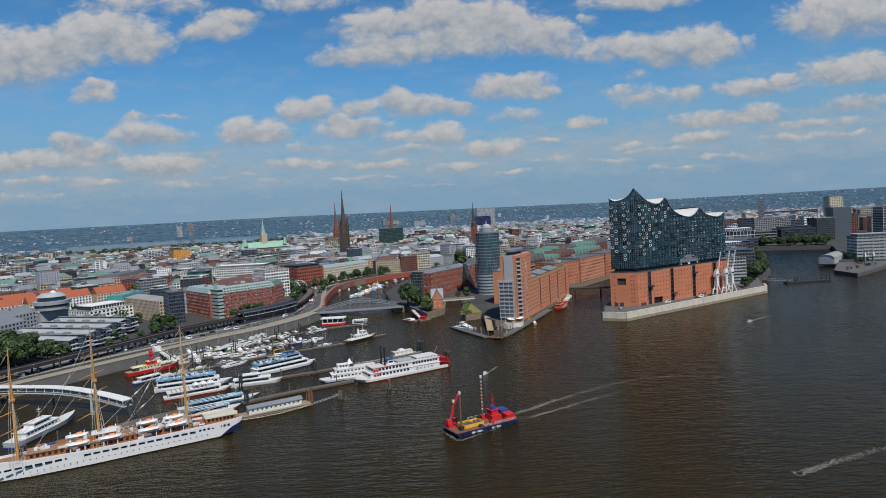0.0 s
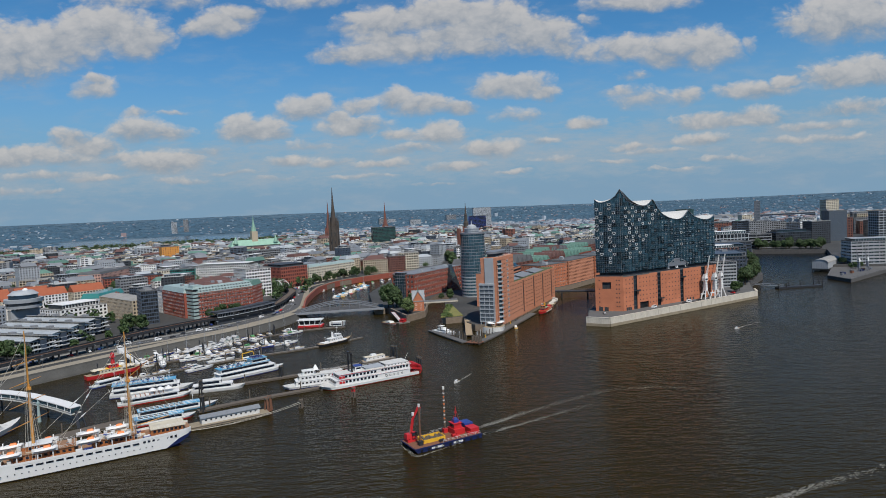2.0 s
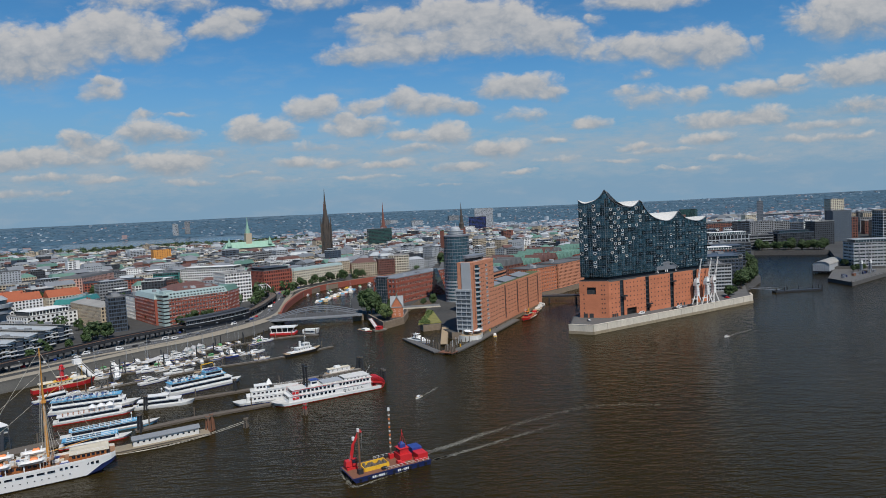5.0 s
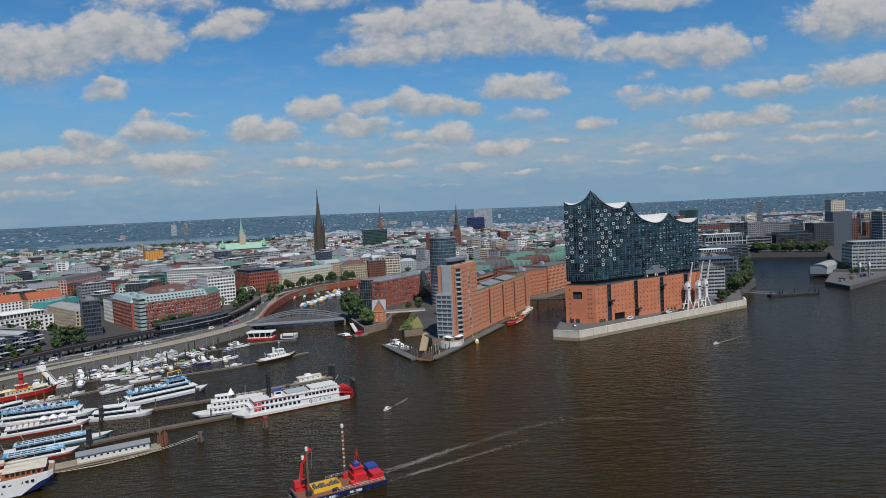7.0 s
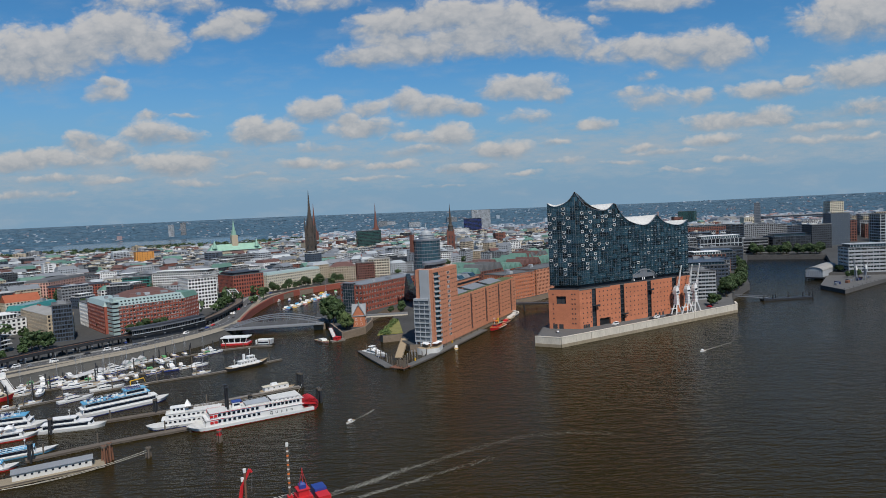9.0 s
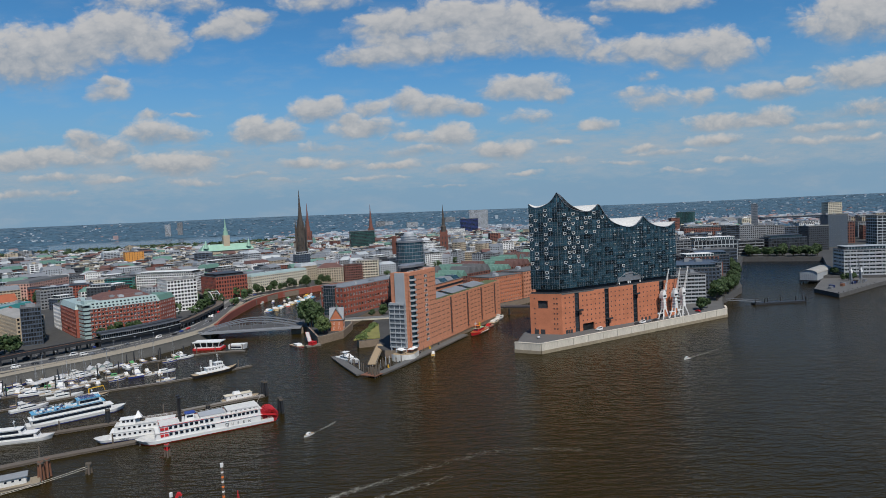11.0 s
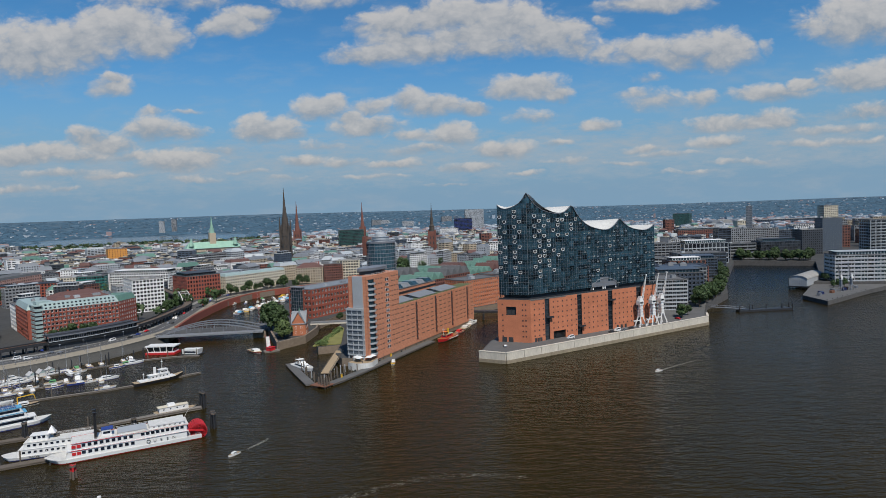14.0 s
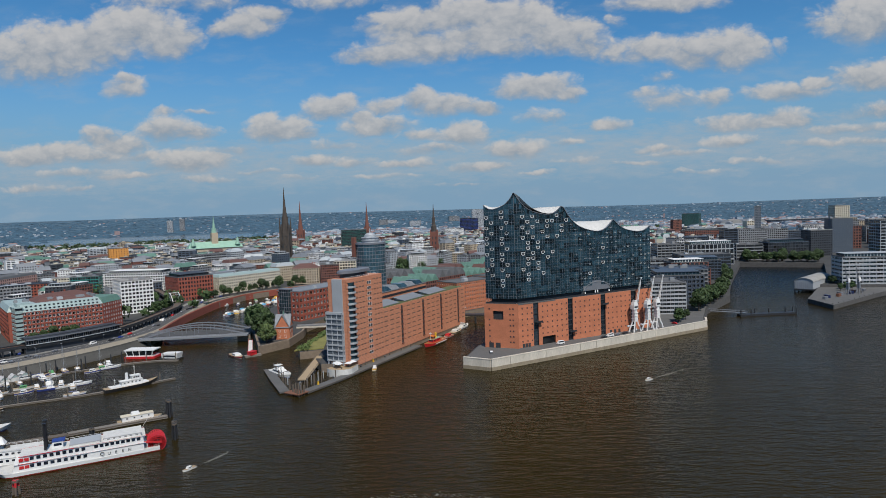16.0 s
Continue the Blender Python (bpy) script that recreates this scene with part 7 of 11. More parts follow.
# ---- vegetation ----
def tree_meshes(seed, h, r, leaf, lobes=11, per=170, size=0.52):
    g = random.Random(seed)
    t = MB()
    t.tube((0, 0, -0.4), (0.15, 0.1, h * 0.45), h * 0.030, h * 0.018, 8)
    tips = []
    for i in range(7):
        a = 2 * math.pi * i / 7 + g.uniform(-0.3, 0.3)
        z = h * g.uniform(0.22, 0.42)
        e = Vector((math.cos(a) * r * g.uniform(0.45, 0.75), math.sin(a) * r * g.uniform(0.45, 0.75), h * g.uniform(0.36, 0.76)))
        t.tube((0, 0, z), e, h * 0.012, h * 0.004, 5)
        tips.append(e)
    c = MB()
    cents = [e for e in tips] + [Vector((g.uniform(-0.4, 0.4) * r, g.uniform(-0.4, 0.4) * r, h * g.uniform(0.62, 0.88))) for _ in range(lobes)]
    for e in cents:
        lr = r * g.uniform(0.30, 0.46)
        for _ in range(per):
            d = Vector((g.gauss(0, 1), g.gauss(0, 1), g.gauss(0, 0.8))).normalized()
            p = e + d * lr * g.uniform(0.55, 1.08)
            p.z = max(p.z, h * 0.2)
            u = Vector((g.gauss(0, 1), g.gauss(0, 1), g.gauss(0, 0.7))).normalized()
            v = u.cross(d + Vector((0.01, 0.02, 0.03))).normalized()
            s = size * g.uniform(0.6, 1.4)
            c.poly([p - u * s - v * s * 0.6, p + u * s * 0.9 - v * s * 0.7, p + u * s * 0.7 + v * s * 0.8, p - u * s * 0.8 + v * s * 0.6])
    return mesh(t, M_BARK), mesh(c, leaf)


TREES = [tree_meshes(1, 13, 5.2, M_LEAF), tree_meshes(2, 15, 6.5, M_LEAF), tree_meshes(3, 11, 4.2, M_LEAF), tree_meshes(4, 12, 5.5, M_LEAF_PALE), tree_meshes(6, 10, 3.2, M_LEAF, 6, 110)]


def tree(x, y, z, kind=0, scale=1.0, rz=0.0, label="leafy broad-crowned tree on the waterfront", group=""):
    o = thing("tree", label, "tree", x, y, z, rz, group)
    o.scale = (scale, scale, scale)
    part("trunk", TREES[kind][0], None, o)
    part("crown", TREES[kind][1], None, o)
    return o


def trees(spots, label, group):
    for i, (x, y, z, k, s) in enumerate(spots):
        tree(x, y, z, k, s, (i * 67) % 360, label, group)


trees([(-372, 340, 6, 1, 1.6), (-362, 346, 6, 1, 1.6), (-350, 344, 6, 0, 1.6), (-358, 334, 6, 0, 1.4), (-344, 332, 6, 2, 1.4), (-382, 332, 6, 0, 1.5), (-336, 326, 6, 2, 1.1), (-366, 330, 6, 1, 1.3)], "dense dark green tree beside the viaduct", "trees by the viaduct")
trees([(-232, 345, 6, 4, 1.4), (-238, 356, 6, 4, 1.5), (-228, 352, 6, 2, 1.2), (-246, 350, 6, 4, 1.3), (-252, 340, 6, 2, 0.8), (-268, 336, 6, 2, 0.7), (-285, 332, 6, 2, 0.7), (-300, 328, 6, 2, 0.7)], "dark slim tree by the canal", "trees by the canal")
trees([(-164, 331, 6, 2, 0.95), (-157, 333, 6, 0, 0.95), (-149, 330, 6, 2, 1.0), (-142, 330, 6, 0, 0.85), (-170, 336, 6, 2, 0.85)], "round green tree before the brick hotel", "trees before the hotel")
trees([(-66, 207, 5.2, 1, 1.5), (-60, 202, 5.2, 1, 1.25), (-70, 199, 5.2, 0, 1.3), (-91, 168, 5.2, 3, 1.05), (-85, 173, 5.2, 3, 1.1), (-50, 190, 5.2, 2, 1.1), (-6, 172, 5.2, 0, 0.8), (4, 178, 5.2, 2, 0.9), (-14, 178, 5.2, 2, 0.7), (-82, 180, 5.2, 2, 1.0)], "big green tree on the stone point", "trees on the point")
trees([(60 + 11 * i, 425 + 1.2 * i + 2 * (i % 2), 6, (0, 2, 1)[i % 3], 0.72 + 0.1 * (i % 3)) for i in range(12)] + [(-30, 388, 6, 0, 0.9), (-24, 393, 6, 2, 1.0), (-36, 384, 6, 0, 0.9), (-14, 400, 6, 0, 0.8), (24, 426, 6, 2, 0.8), (196, 424, 6, 1, 0.9), (204, 420, 6, 0, 0.9)],
      "street tree along the canal wall", "street trees along the canal")
trees([(84, -86, 6.7, 0, 0.8), (90, -84, 6.7, 0, 0.75), (97, -88, 6.7, 2, 0.75), (140, -90, 6.7, 1, 1.05), (150, -88, 6.7, 0, 1.15), (160, -88, 6.7, 1, 1.1), (172, -90, 6.7, 0, 1.2), (184, -92, 6.7, 1, 1.1), (196, -93, 6.7, 0, 1.15), (208, -94, 6.7, 1, 1.1),
       (220, -95, 6.7, 0, 0.9), (232, -95, 6.7, 0, 0.8), (176, -84, 6.7, 2, 0.9), (202, -88, 6.7, 0, 0.9), (244, -94, 6.7, 2, 0.9)] + [(256 + 17 * i_, -93 + 1.6 * i_ + 3 * (i_ % 2) + (8 if i_ > 8 else 0), 6.7, (0, 1, 2)[i_ % 3], 0.85 + 0.1 * (i_ % 3)) for i_ in range(20)], "leafy tree on the pier promenade", "trees on the pier")
rng = random.Random(21)
trees([(612 + rng.uniform(4, 26), -166 + 94 * rng.random(), 6.7, rng.choice((0, 1, 2)), rng.uniform(0.8, 1.25)) for _ in range(46)] + [(361 + 10 * rng.random(), -180 - 6 * rng.random(), 6.7, 2, 0.7) for _ in range(5)], "dark tree at the harbour basin's end", "trees at the basin")
trees([(430 + rng.uniform(-16, 30), 385 + rng.uniform(0, 44), 6, rng.choice((0, 1)), rng.uniform(0.9, 1.25)) for _ in range(14)], "tall tree between old town roofs", "trees in the old town")
trees([(x + rng.uniform(-8, 8), y + rng.uniform(-8, 8), 6, rng.choice((0, 1, 2)), rng.uniform(0.9, 1.3)) for x, y in
       [(420, 660), (440, 655), (410, 690), (140, 700), (180, 740), (60, 820), (-60, 640), (300, 620), (330, 560), (360, 700), (520, 620), (560, 560), (480, 800), (260, 900), (700, 640), (760, 560), (840, 520), (860, 470), (900, 500), (930, 430), (-140, 640), (-220, 690), (-120, 800), (20, 900), (980, 520), (1000, 470), (620, 420), (690, 430)]
       for _ in range(3)], "tree rising between old town houses", "trees in the old town")
# green clumps in yards and streets of the old town
yard = MB()
for i in range(950):
    r, a = 560 + 1100 * rng.random(), rng.uniform(22, 97)
    x, y = EYE0[0] + r * math.sin(radians(a)), EYE0[1] + r * math.cos(radians(a))
    if not inside(x, y, MAINLAND) or y < 360 or any(math.hypot(x - p.x, y - p.y) < 9 for p in OCCUPIED):
        continue
    wr, wh = rng.uniform(3.5, 7), rng.uniform(9, 17)
    for _ in range(42):
        d = Vector((rng.gauss(0, 1), rng.gauss(0, 1), rng.gauss(0, 0.8))).normalized()
        p = Vector((x, y, 6 + wh * 0.6)) + Vector((d.x * wr, d.y * wr, d.z * wh * 0.42)) * rng.uniform(0.7, 1.05)
        s = rng.uniform(0.8, 1.9)
        u = Vector((rng.gauss(0, 1), rng.gauss(0, 1), rng.gauss(0, 0.6))).normalized()
        v = u.cross(d).normalized()
        yard.poly([p - u * s - v * s, p + u * s - v * s * 0.7, p + u * s * 0.8 + v * s, p - u * s * 0.9 + v * s])
    yard.cone(x, y, 5.5, 6 + wh * 0.5, 0.4, 0.25, 5)
tagged(part("yard_trees", yard, M_LEAF), "green trees in yards and streets between the roofs", "trees", kind="stuff")
# park belt before the lake, woods in the far city
belt = MB()
for i in range(900):
    if i < 520:
        r, a = rng.uniform(2420, 2790), rng.uniform(22, 47)
    else:
        r, a = rng.uniform(1300, 2600), rng.uniform(24, 78)
    x, y = EYE0[0] + r * math.sin(radians(a)), EYE0[1] + r * math.cos(radians(a))
    z = far_z(r, a) if r > 2350 else 6
    if z == 6 and not on_land(x, y):
        continue
    wr, wh = rng.uniform(6, 14), (rng.uniform(13, 20) if r > 2400 else rng.uniform(13, 20))
    for _ in range(26):
        d = Vector((rng.gauss(0, 1), rng.gauss(0, 1), abs(rng.gauss(0, 0.7)))).normalized()
        p = Vector((x, y, z + wh * 0.35)) + Vector((d.x * wr, d.y * wr, d.z * wh * 0.65))
        s = rng.uniform(1.3, 2.8)
        u = Vector((rng.gauss(0, 1), rng.gauss(0, 1), 0.3)).normalized()
        v = u.cross(d).normalized()
        belt.poly([p - u * s - v * s, p + u * s - v * s * 0.7, p + u * s * 0.8 + v * s, p - u * s * 0.9 + v * s])
    belt.cone(x, y, z - 1, z + wh * 0.8, wr * 0.9, wr * 0.4, 7)
tagged(part("park_woods", belt, M_LEAF), "dark green park trees before the far lake", "woods", kind="stuff")


# ---- roads, promenade, viaduct ----
def ribbon(mb, pts, off0, off1, z, m=0, thick=0.12):
    """A flat band along a line of points, from off0 to off1 on its left."""
    pts = [Vector(p[:2]) for p in pts]
    left, right = [], []
    for i, p in enumerate(pts):
        d = (pts[min(i + 1, len(pts) - 1)] - pts[max(i - 1, 0)]).normalized()
        n = Vector((-d.y, d.x))
        left.append(p + n * off1), right.append(p + n * off0)
    mb.loft([[(*r, z - thick), (*l, z - thick), (*l, z), (*r, z)] for l, r in zip(left, right)], m)


def smooth_line(pts, k=6):
    out = []
    n = len(pts)
    for i in range(n - 1):
        p0, p1, p2, p3 = (Vector(pts[max(0, min(n - 1, j))]) for j in (i - 1, i, i + 1, i + 2))
        for t in range(k):
            f = t / k
            out.append(0.5 * ((2 * p1) + (p2 - p0) * f + (2 * p0 - 5 * p1 + 4 * p2 - p3) * f * f + (3 * p1 - p0 - 3 * p2 + p3) * f ** 3))
    return out + [Vector(pts[-1])]


SHORE = smooth_line([(-520, 300), (-398, 284.5), (-344, 280.5), (-293, 277.5), (-248, 273.5), (-213, 267.5), (-165, 267.5), (-122, 276.5)])
mb = MB()
ribbon(mb, SHORE, -5.1, 7.0, 6.14, 0, 0.6)
tagged(part("pavement", mb, M_PAVE), "broad sandy promenade along the river wall", "promenade", kind="structure")
mb = MB()
rows = []
for i, p in enumerate(SHORE):
    d = (SHORE[min(i + 1, len(SHORE) - 1)] - SHORE[max(i - 1, 0)]).normalized()
    n = Vector((-d.y, d.x))
    rows.append([(*(p - n * o), z) for o, z in ((9.5, -0.8), (8.6, 1.2), (7.2, 3.0), (5.6, 5.5), (5.4, 6.5), (5.0, 6.5), (4.9, 5))])
mb.loft(rows, 0, caps=False, closed=False)
tagged(part("river_wall", mb, M_SLOPE), "sloping grey stone embankment with a low parapet", "embankment", kind="structure")
ROAD = smooth_line([(-520, 322), (-420, 310), (-304, 306), (-240, 293), (-196, 286), (-140, 290), (-100, 303), (-55, 338), (5, 388), (50, 422), (90, 432)])
mb = MB()
ribbon(mb, ROAD, -7, 7, 6.10)
tagged(part("road", mb, M_ASPHALT), "grey asphalt riverside road", "road", kind="structure")
for o0, o1 in ((-12.5, -7.2), (7.2, 12)):
    mb = MB()
    ribbon(mb, ROAD, o0, o1, 6.16)
    tagged(part("pavement", mb, M_PAVE if o0 < 0 else M_PAVE_PALE), "sandy pavement beside the road" if o0 < 0 else "pale grey slab pavement beside the road", "pavement", kind="structure")
mk_ = thing("road_marking", "white dashed lane marking on the road", "road marking", kind="structure")
dash = MB()
dash.box(-1.6, 1.6, -0.1, 0.1, 0, 0.02)
dash_me = mesh(dash, M_WHITE_WORN)
for i in range(0, len(ROAD) - 1):
    for f in (0.15, 0.65):
        p, q = ROAD[i], ROAD[i + 1]
        c = p.lerp(q, f)
        place("dash", dash_me, mk_, c.x, c.y, 6.105, math.atan2(q.y - p.y, q.x - p.x))
RAIL = smooth_line([(-560, 318), (-420, 300), (-326, 305), (-257, 312), (-204, 309), (-167, 303), (-130, 306), (-98, 320), (-60, 345), (-18, 376), (10, 415), (28, 452), (52, 500), (80, 560)])
via = thing("railway_viaduct", "dark steel elevated railway on columns along the road", "viaduct")
mb = MB()
ribbon(mb, RAIL, -4.2, 4.2, 11.4, 0, 1.1)
part("deck", mb, M_STEEL_DARK, via)
mb = MB()
ribbon(mb, RAIL, -3.6, 3.6, 11.6, 0, 0.25)
part("track_bed", mb, M_TIMBER, via)
for o in (-3.95, 3.75):
    mb = MB()
    ribbon(mb, RAIL, o, o + 0.2, 12.5, 0, 1.1)
    part("parapet", mb, M_STEEL_DARK, via)
mb = MB()
for o in (-2.6, -1.2, 1.2, 2.6):
    ribbon(mb, RAIL, o - 0.05, o + 0.05, 11.75, 0, 0.14)
part("rail", mb, M_RUST, via, kind="stuff", label="rusty running rails")
pier_me = MB()
for s in (-3.2, 3.2):
    pier_me.taper(s - 0.55, s + 0.55, -0.5, 0.5, 0, 4.6, 0.12, 0.1)
pier_me.box(-4.1, 4.1, -0.4, 0.4, 3.9, 4.6)
pier_me = mesh(pier_me, M_STEEL_DARK)
for i in range(2, len(RAIL) - 1):
    d = RAIL[i + 1] - RAIL[i]
    place("pier", pier_me, via, RAIL[i].x, RAIL[i].y, 5.8, math.atan2(d.y, d.x) + math.pi / 2)
ar = MB()
for o in (-4.4, 4.4):
    pts = []
    for i in range(13):
        f = i / 12
        c = Vector((4, 404)).lerp(Vector((26, 448)), f)
        pts.append((c.x + o * 0.9, c.y - o * 0.44, 11.4 + 7.8 * math.sin(math.pi * f)))
    for p, q in zip(pts, pts[1:]):
        ar.bar(p, q, 0.8, 0.9)
    for p in pts[2:-2:2]:
        ar.bar((p[0], p[1], 11.4), p, 0.25, 0.25)
for f in (0.3, 0.5, 0.7):
    c = Vector((4, 404)).lerp(Vector((26, 448)), f)
    z = 11.4 + 7.8 * math.sin(math.pi * f)
    ar.bar((c.x - 4, c.y + 1.9, z), (c.x + 4, c.y - 1.9, z), 0.4, 0.4)
part("arch", ar, M_WHITE_WORN, via, "white tied arches over the street")
stn = thing("viaduct_station", "dark elevated railway station with a long low roof", "station")
ST = [p for p in RAIL if -192 < p.x < -122]
mb = MB()
ribbon(mb, ST, -8.8, 8.8, 16.4, 0, 0.35), ribbon(mb, ST, -3.5, 3.5, 17.2, 0, 0.9)
part("roof", mb, M_DARKWALL, stn)
for o in (-9.0, 8.7):
    mb = MB()
    ribbon(mb, ST, o, o + 0.3, 16.5, 0, 0.7)
    part("roof_edge", mb, M_STEEL, stn, "grey steel roof edge")
for o in (-7.8, 7.5):
    mb = MB()
    ribbon(mb, ST, o, o + 0.3, 12.6, 0, 2.6)
    part("side_wall", mb, M_STEEL_DARK, stn)
for o in (-8.4, 7.9):
    mb = MB()
    ribbon(mb, ST, o, o + 0.5, 12.9, 0, 0.45)
    part("parapet", mb, M_PALEWALL, stn, "pale parapet band along the platform")
mb = MB()
ribbon(mb, ST, -7.4, -7.2, 15.9, 0, 3.1)
part("window_band", mb, M_GLASS, stn)
post = unit_box(M_STEEL, 0.22, 0.22, 3.5)
for i in range(0, len(ST) - 1):
    for f in (0.0, 0.25, 0.5, 0.75):
        c = ST[i].lerp(ST[i + 1], f)
        d = (ST[i + 1] - ST[i]).normalized()
        place("post", post, stn, c.x + d.y * 7.9, c.y - d.x * 7.9, 12.8, math.atan2(d.y, d.x))
mb = MB()
ribbon(mb, ST, -7.8, 7.8, 11.0, 0, 1.0), ribbon(mb, ST, -6.5, -5.9, 10, 0, 4.2), ribbon(mb, ST, 5.9, 6.5, 10, 0, 4.2)
part("platform", mb, M_DARKWALL, stn)

# brick canal wall and the boats behind the bridge
mb = MB()
KAJEN = smooth_line([(-92, 293.5), (-40, 336.5), (27, 381.5), (60, 398.5), (105, 412.5), (150, 409.5), (196, 402.5), (260, 384.5)])
ribbon(mb, KAJEN, -2.4, 0.9, 7.3, 0, 9)
tagged(part("canal_wall", mb, M_BRICK_RED), "red brick canal wall with a stone coping", "canal wall", kind="structure")
mb = MB()
ribbon(mb, KAJEN, -0.6, 1.1, 7.6, 0, 0.28)
tagged(part("wall_coping", mb, M_CONCRETE_WET), "stained stone coping along the canal wall", "coping", kind="structure")

# bridge over the harbour mouth
A, B = Vector((-120, 272)), Vector((-74, 212))
br = thing("arch_bridge", "grey steel road bridge with low arches", "bridge")
d, n = (B - A).normalized(), Vector(((B - A).normalized().y, -(B - A).normalized().x))
mb = MB()
mb.wallbox(A - d * 4, B + d * 4, 5.2, 6.3, -24, 7)
part("deck", mb, M_GREYWALL, br)
mb = MB()
mb.wallbox(A - d * 4, B + d * 4, 6.3, 6.45, -22.5, -1.6)
part("roadway", mb, M_ASPHALT, br)
for o in (-0.4, -11.5, -23.4):
    mb = MB()
    pts = [(*(A.lerp(B, i / 16) + n * o), 6.2 + 6.5 * math.sin(math.pi * i / 16)) for i in range(17)]
    mb.loft([[(p[0] + n.x * s, p[1] + n.y * s, p[2] + z) for s, z in ((-0.35, -0.4), (0.35, -0.4), (0.35, 0.4), (-0.35, 0.4))] for p in pts])
    rib = part("arch", mb, M_STEEL, br)
    for p in pts[2:-2:2]:
        mb = MB()
        mb.bar((p[0], p[1], 6.2), p, 0.28, 0.28)
        part("hanger", mb, M_STEEL, rib)
for o in (7.0, -24.0):
    mb = MB()
    mb.wallbox(A - d * 4, B + d * 4, 7.3, 7.4, o - 0.1, o), mb.wallbox(A - d * 4, B + d * 4, 6.85, 6.92, o - 0.08, o)
    for i in range(30):
        p = A.lerp(B, i / 29) + n * o
        mb.box(p.x - 0.06, p.x + 0.06, p.y - 0.06, p.y + 0.06, 6.3, 7.35)
    part("railing", mb, M_STEEL, br)
for p in (A, B):
    mb = MB()
    mb.wallbox(p - d * 5, p + d * 5, -2, 5.3, -25, 1)
    part("abutment", mb, M_STONE_QUAY, br)
A, B = Vector((-38, 185)), Vector((-20, 160))
fb = thing("footbridge", "pale flat footbridge over the side canal", "bridge")
d, n = (B - A).normalized(), Vector(((B - A).normalized().y, -(B - A).normalized().x))
mb = MB()
mb.wallbox(A - d * 4, B + d * 4, 5.6, 6.9, -6, 0)
part("deck", mb, M_CONCRETE, fb)
for o in (-5.9, 0.0):
    mb = MB()
    mb.wallbox(A - d * 4, B + d * 4, 7.7, 7.85, o - 0.1, o), mb.wallbox(A - d * 4, B + d * 4, 6.9, 7.7, o - 0.06, o - 0.03)
    part("railing", mb, M_STEEL, fb)
A, B = Vector((58, 92)), Vector((84, 18))
mb = MB()
sb = thing("basin_bridge", "low dark steel bridge across the side basin", "bridge")
mb.wallbox(A, B, 5.6, 6.8, -9, 0)
part("deck", mb, M_STEEL_DARK, sb)
mb = MB()
mb.wallbox(A, B, 7.7, 7.85, -0.1, 0), mb.wallbox(A, B, 7.2, 7.28, -0.1, 0), mb.wallbox(A, B, 7.7, 7.85, -9, -8.9)
for i in range(16):
    p = A.lerp(B, i / 15)
    mb.box(p.x - 0.08, p.x + 0.08, p.y - 0.08, p.y + 0.08, 6.7, 7.8)
part("railing", mb, M_STEEL, sb)
mb = MB()
for i in (3, 8, 12):
    p = A.lerp(B, i / 15)
    mb.cone(p.x - 4, p.y - 1, -1, 5.7, 0.9, 0.9, 8)
part("pier", mb, M_STEEL_DARK, sb)
mb = MB()
mb.tube((57, 88, 6.8), (57, 88, 17), 0.25), mb.bar((52, 89.5, 13), (62, 86.5, 13), 0.3)
part("mast", mb, M_WHITE, sb)
# stone banks of the point and the planted bank beside the tower
mb = MB()
for a, b in (((-104.5, 160.6), (-78, 159)), ((-78, 159), (-47, 175)), ((-47, 175), (-29, 189)), ((-70.5, 203), (-104.5, 160.6))):
    mb.wallbox(a, b, -1, 6.0, -0.8, 0.7)
tagged(part("stone_wall", mb, M_STONE_QUAY), "brown stone quay wall round the point", "quay wall", kind="structure")
mb = MB()
mb.prism([(-104, 127), (-66, 145), (-35, 160), (-42, 150), (-90, 113)], 5.1, 5.9)
tagged(part("lawn", mb, M_GRASS), "sloping planted bank beside the brick tower", "lawn", kind="structure")
bush = MB()
g_ = random.Random(3)
for i in range(260):
    x, y = g_.choice((g_.uniform(-101, -92), g_.uniform(-101, -45), g_.uniform(-60, -45))), 0
    f = (x + 104) / 68
    y = 126 + 32 * f - g_.uniform(0, 5 if x > -92 else 9)
    tall = 0.75 if x < -92 or x > -58 else 0.3
    for _ in range(9):
        s = g_.uniform(0.2, 0.55)
        p = Vector((x + g_.gauss(0, 0.7), y + g_.gauss(0, 0.7), 5.9 + abs(g_.gauss(0, tall))))
        u = Vector((g_.gauss(0, 1), g_.gauss(0, 1), g_.gauss(0, 0.8))).normalized()
        v = u.cross(Vector((g_.gauss(0, 1), g_.gauss(0, 1), 0.5))).normalized()
        bush.poly([p - u * s - v * s, p + u * s - v * s * 0.6, p + u * s * 0.8 + v * s, p - u * s * 0.7 + v * s])
tagged(part("shrubs", bush, M_LEAF_PALE), "yellow-green shrubs on the bank", "shrubs", kind="stuff")

# ---- ships ----
def berth(a, b, beam):
    """Middle, heading and length of a hull whose near waterline runs from its stern a to its bow b."""
    a, b = Vector(a), Vector(b)
    d = (b - a).normalized()
    n = Vector((-d.y, d.x))
    if n.dot((a + b) / 2 - Vector(EYE0)) < 0:
        n = -n
    c = (a + b) / 2 + n * beam / 2
    return c.x, c.y, math.degrees(math.atan2(d.y, d.x)), (b - a).length


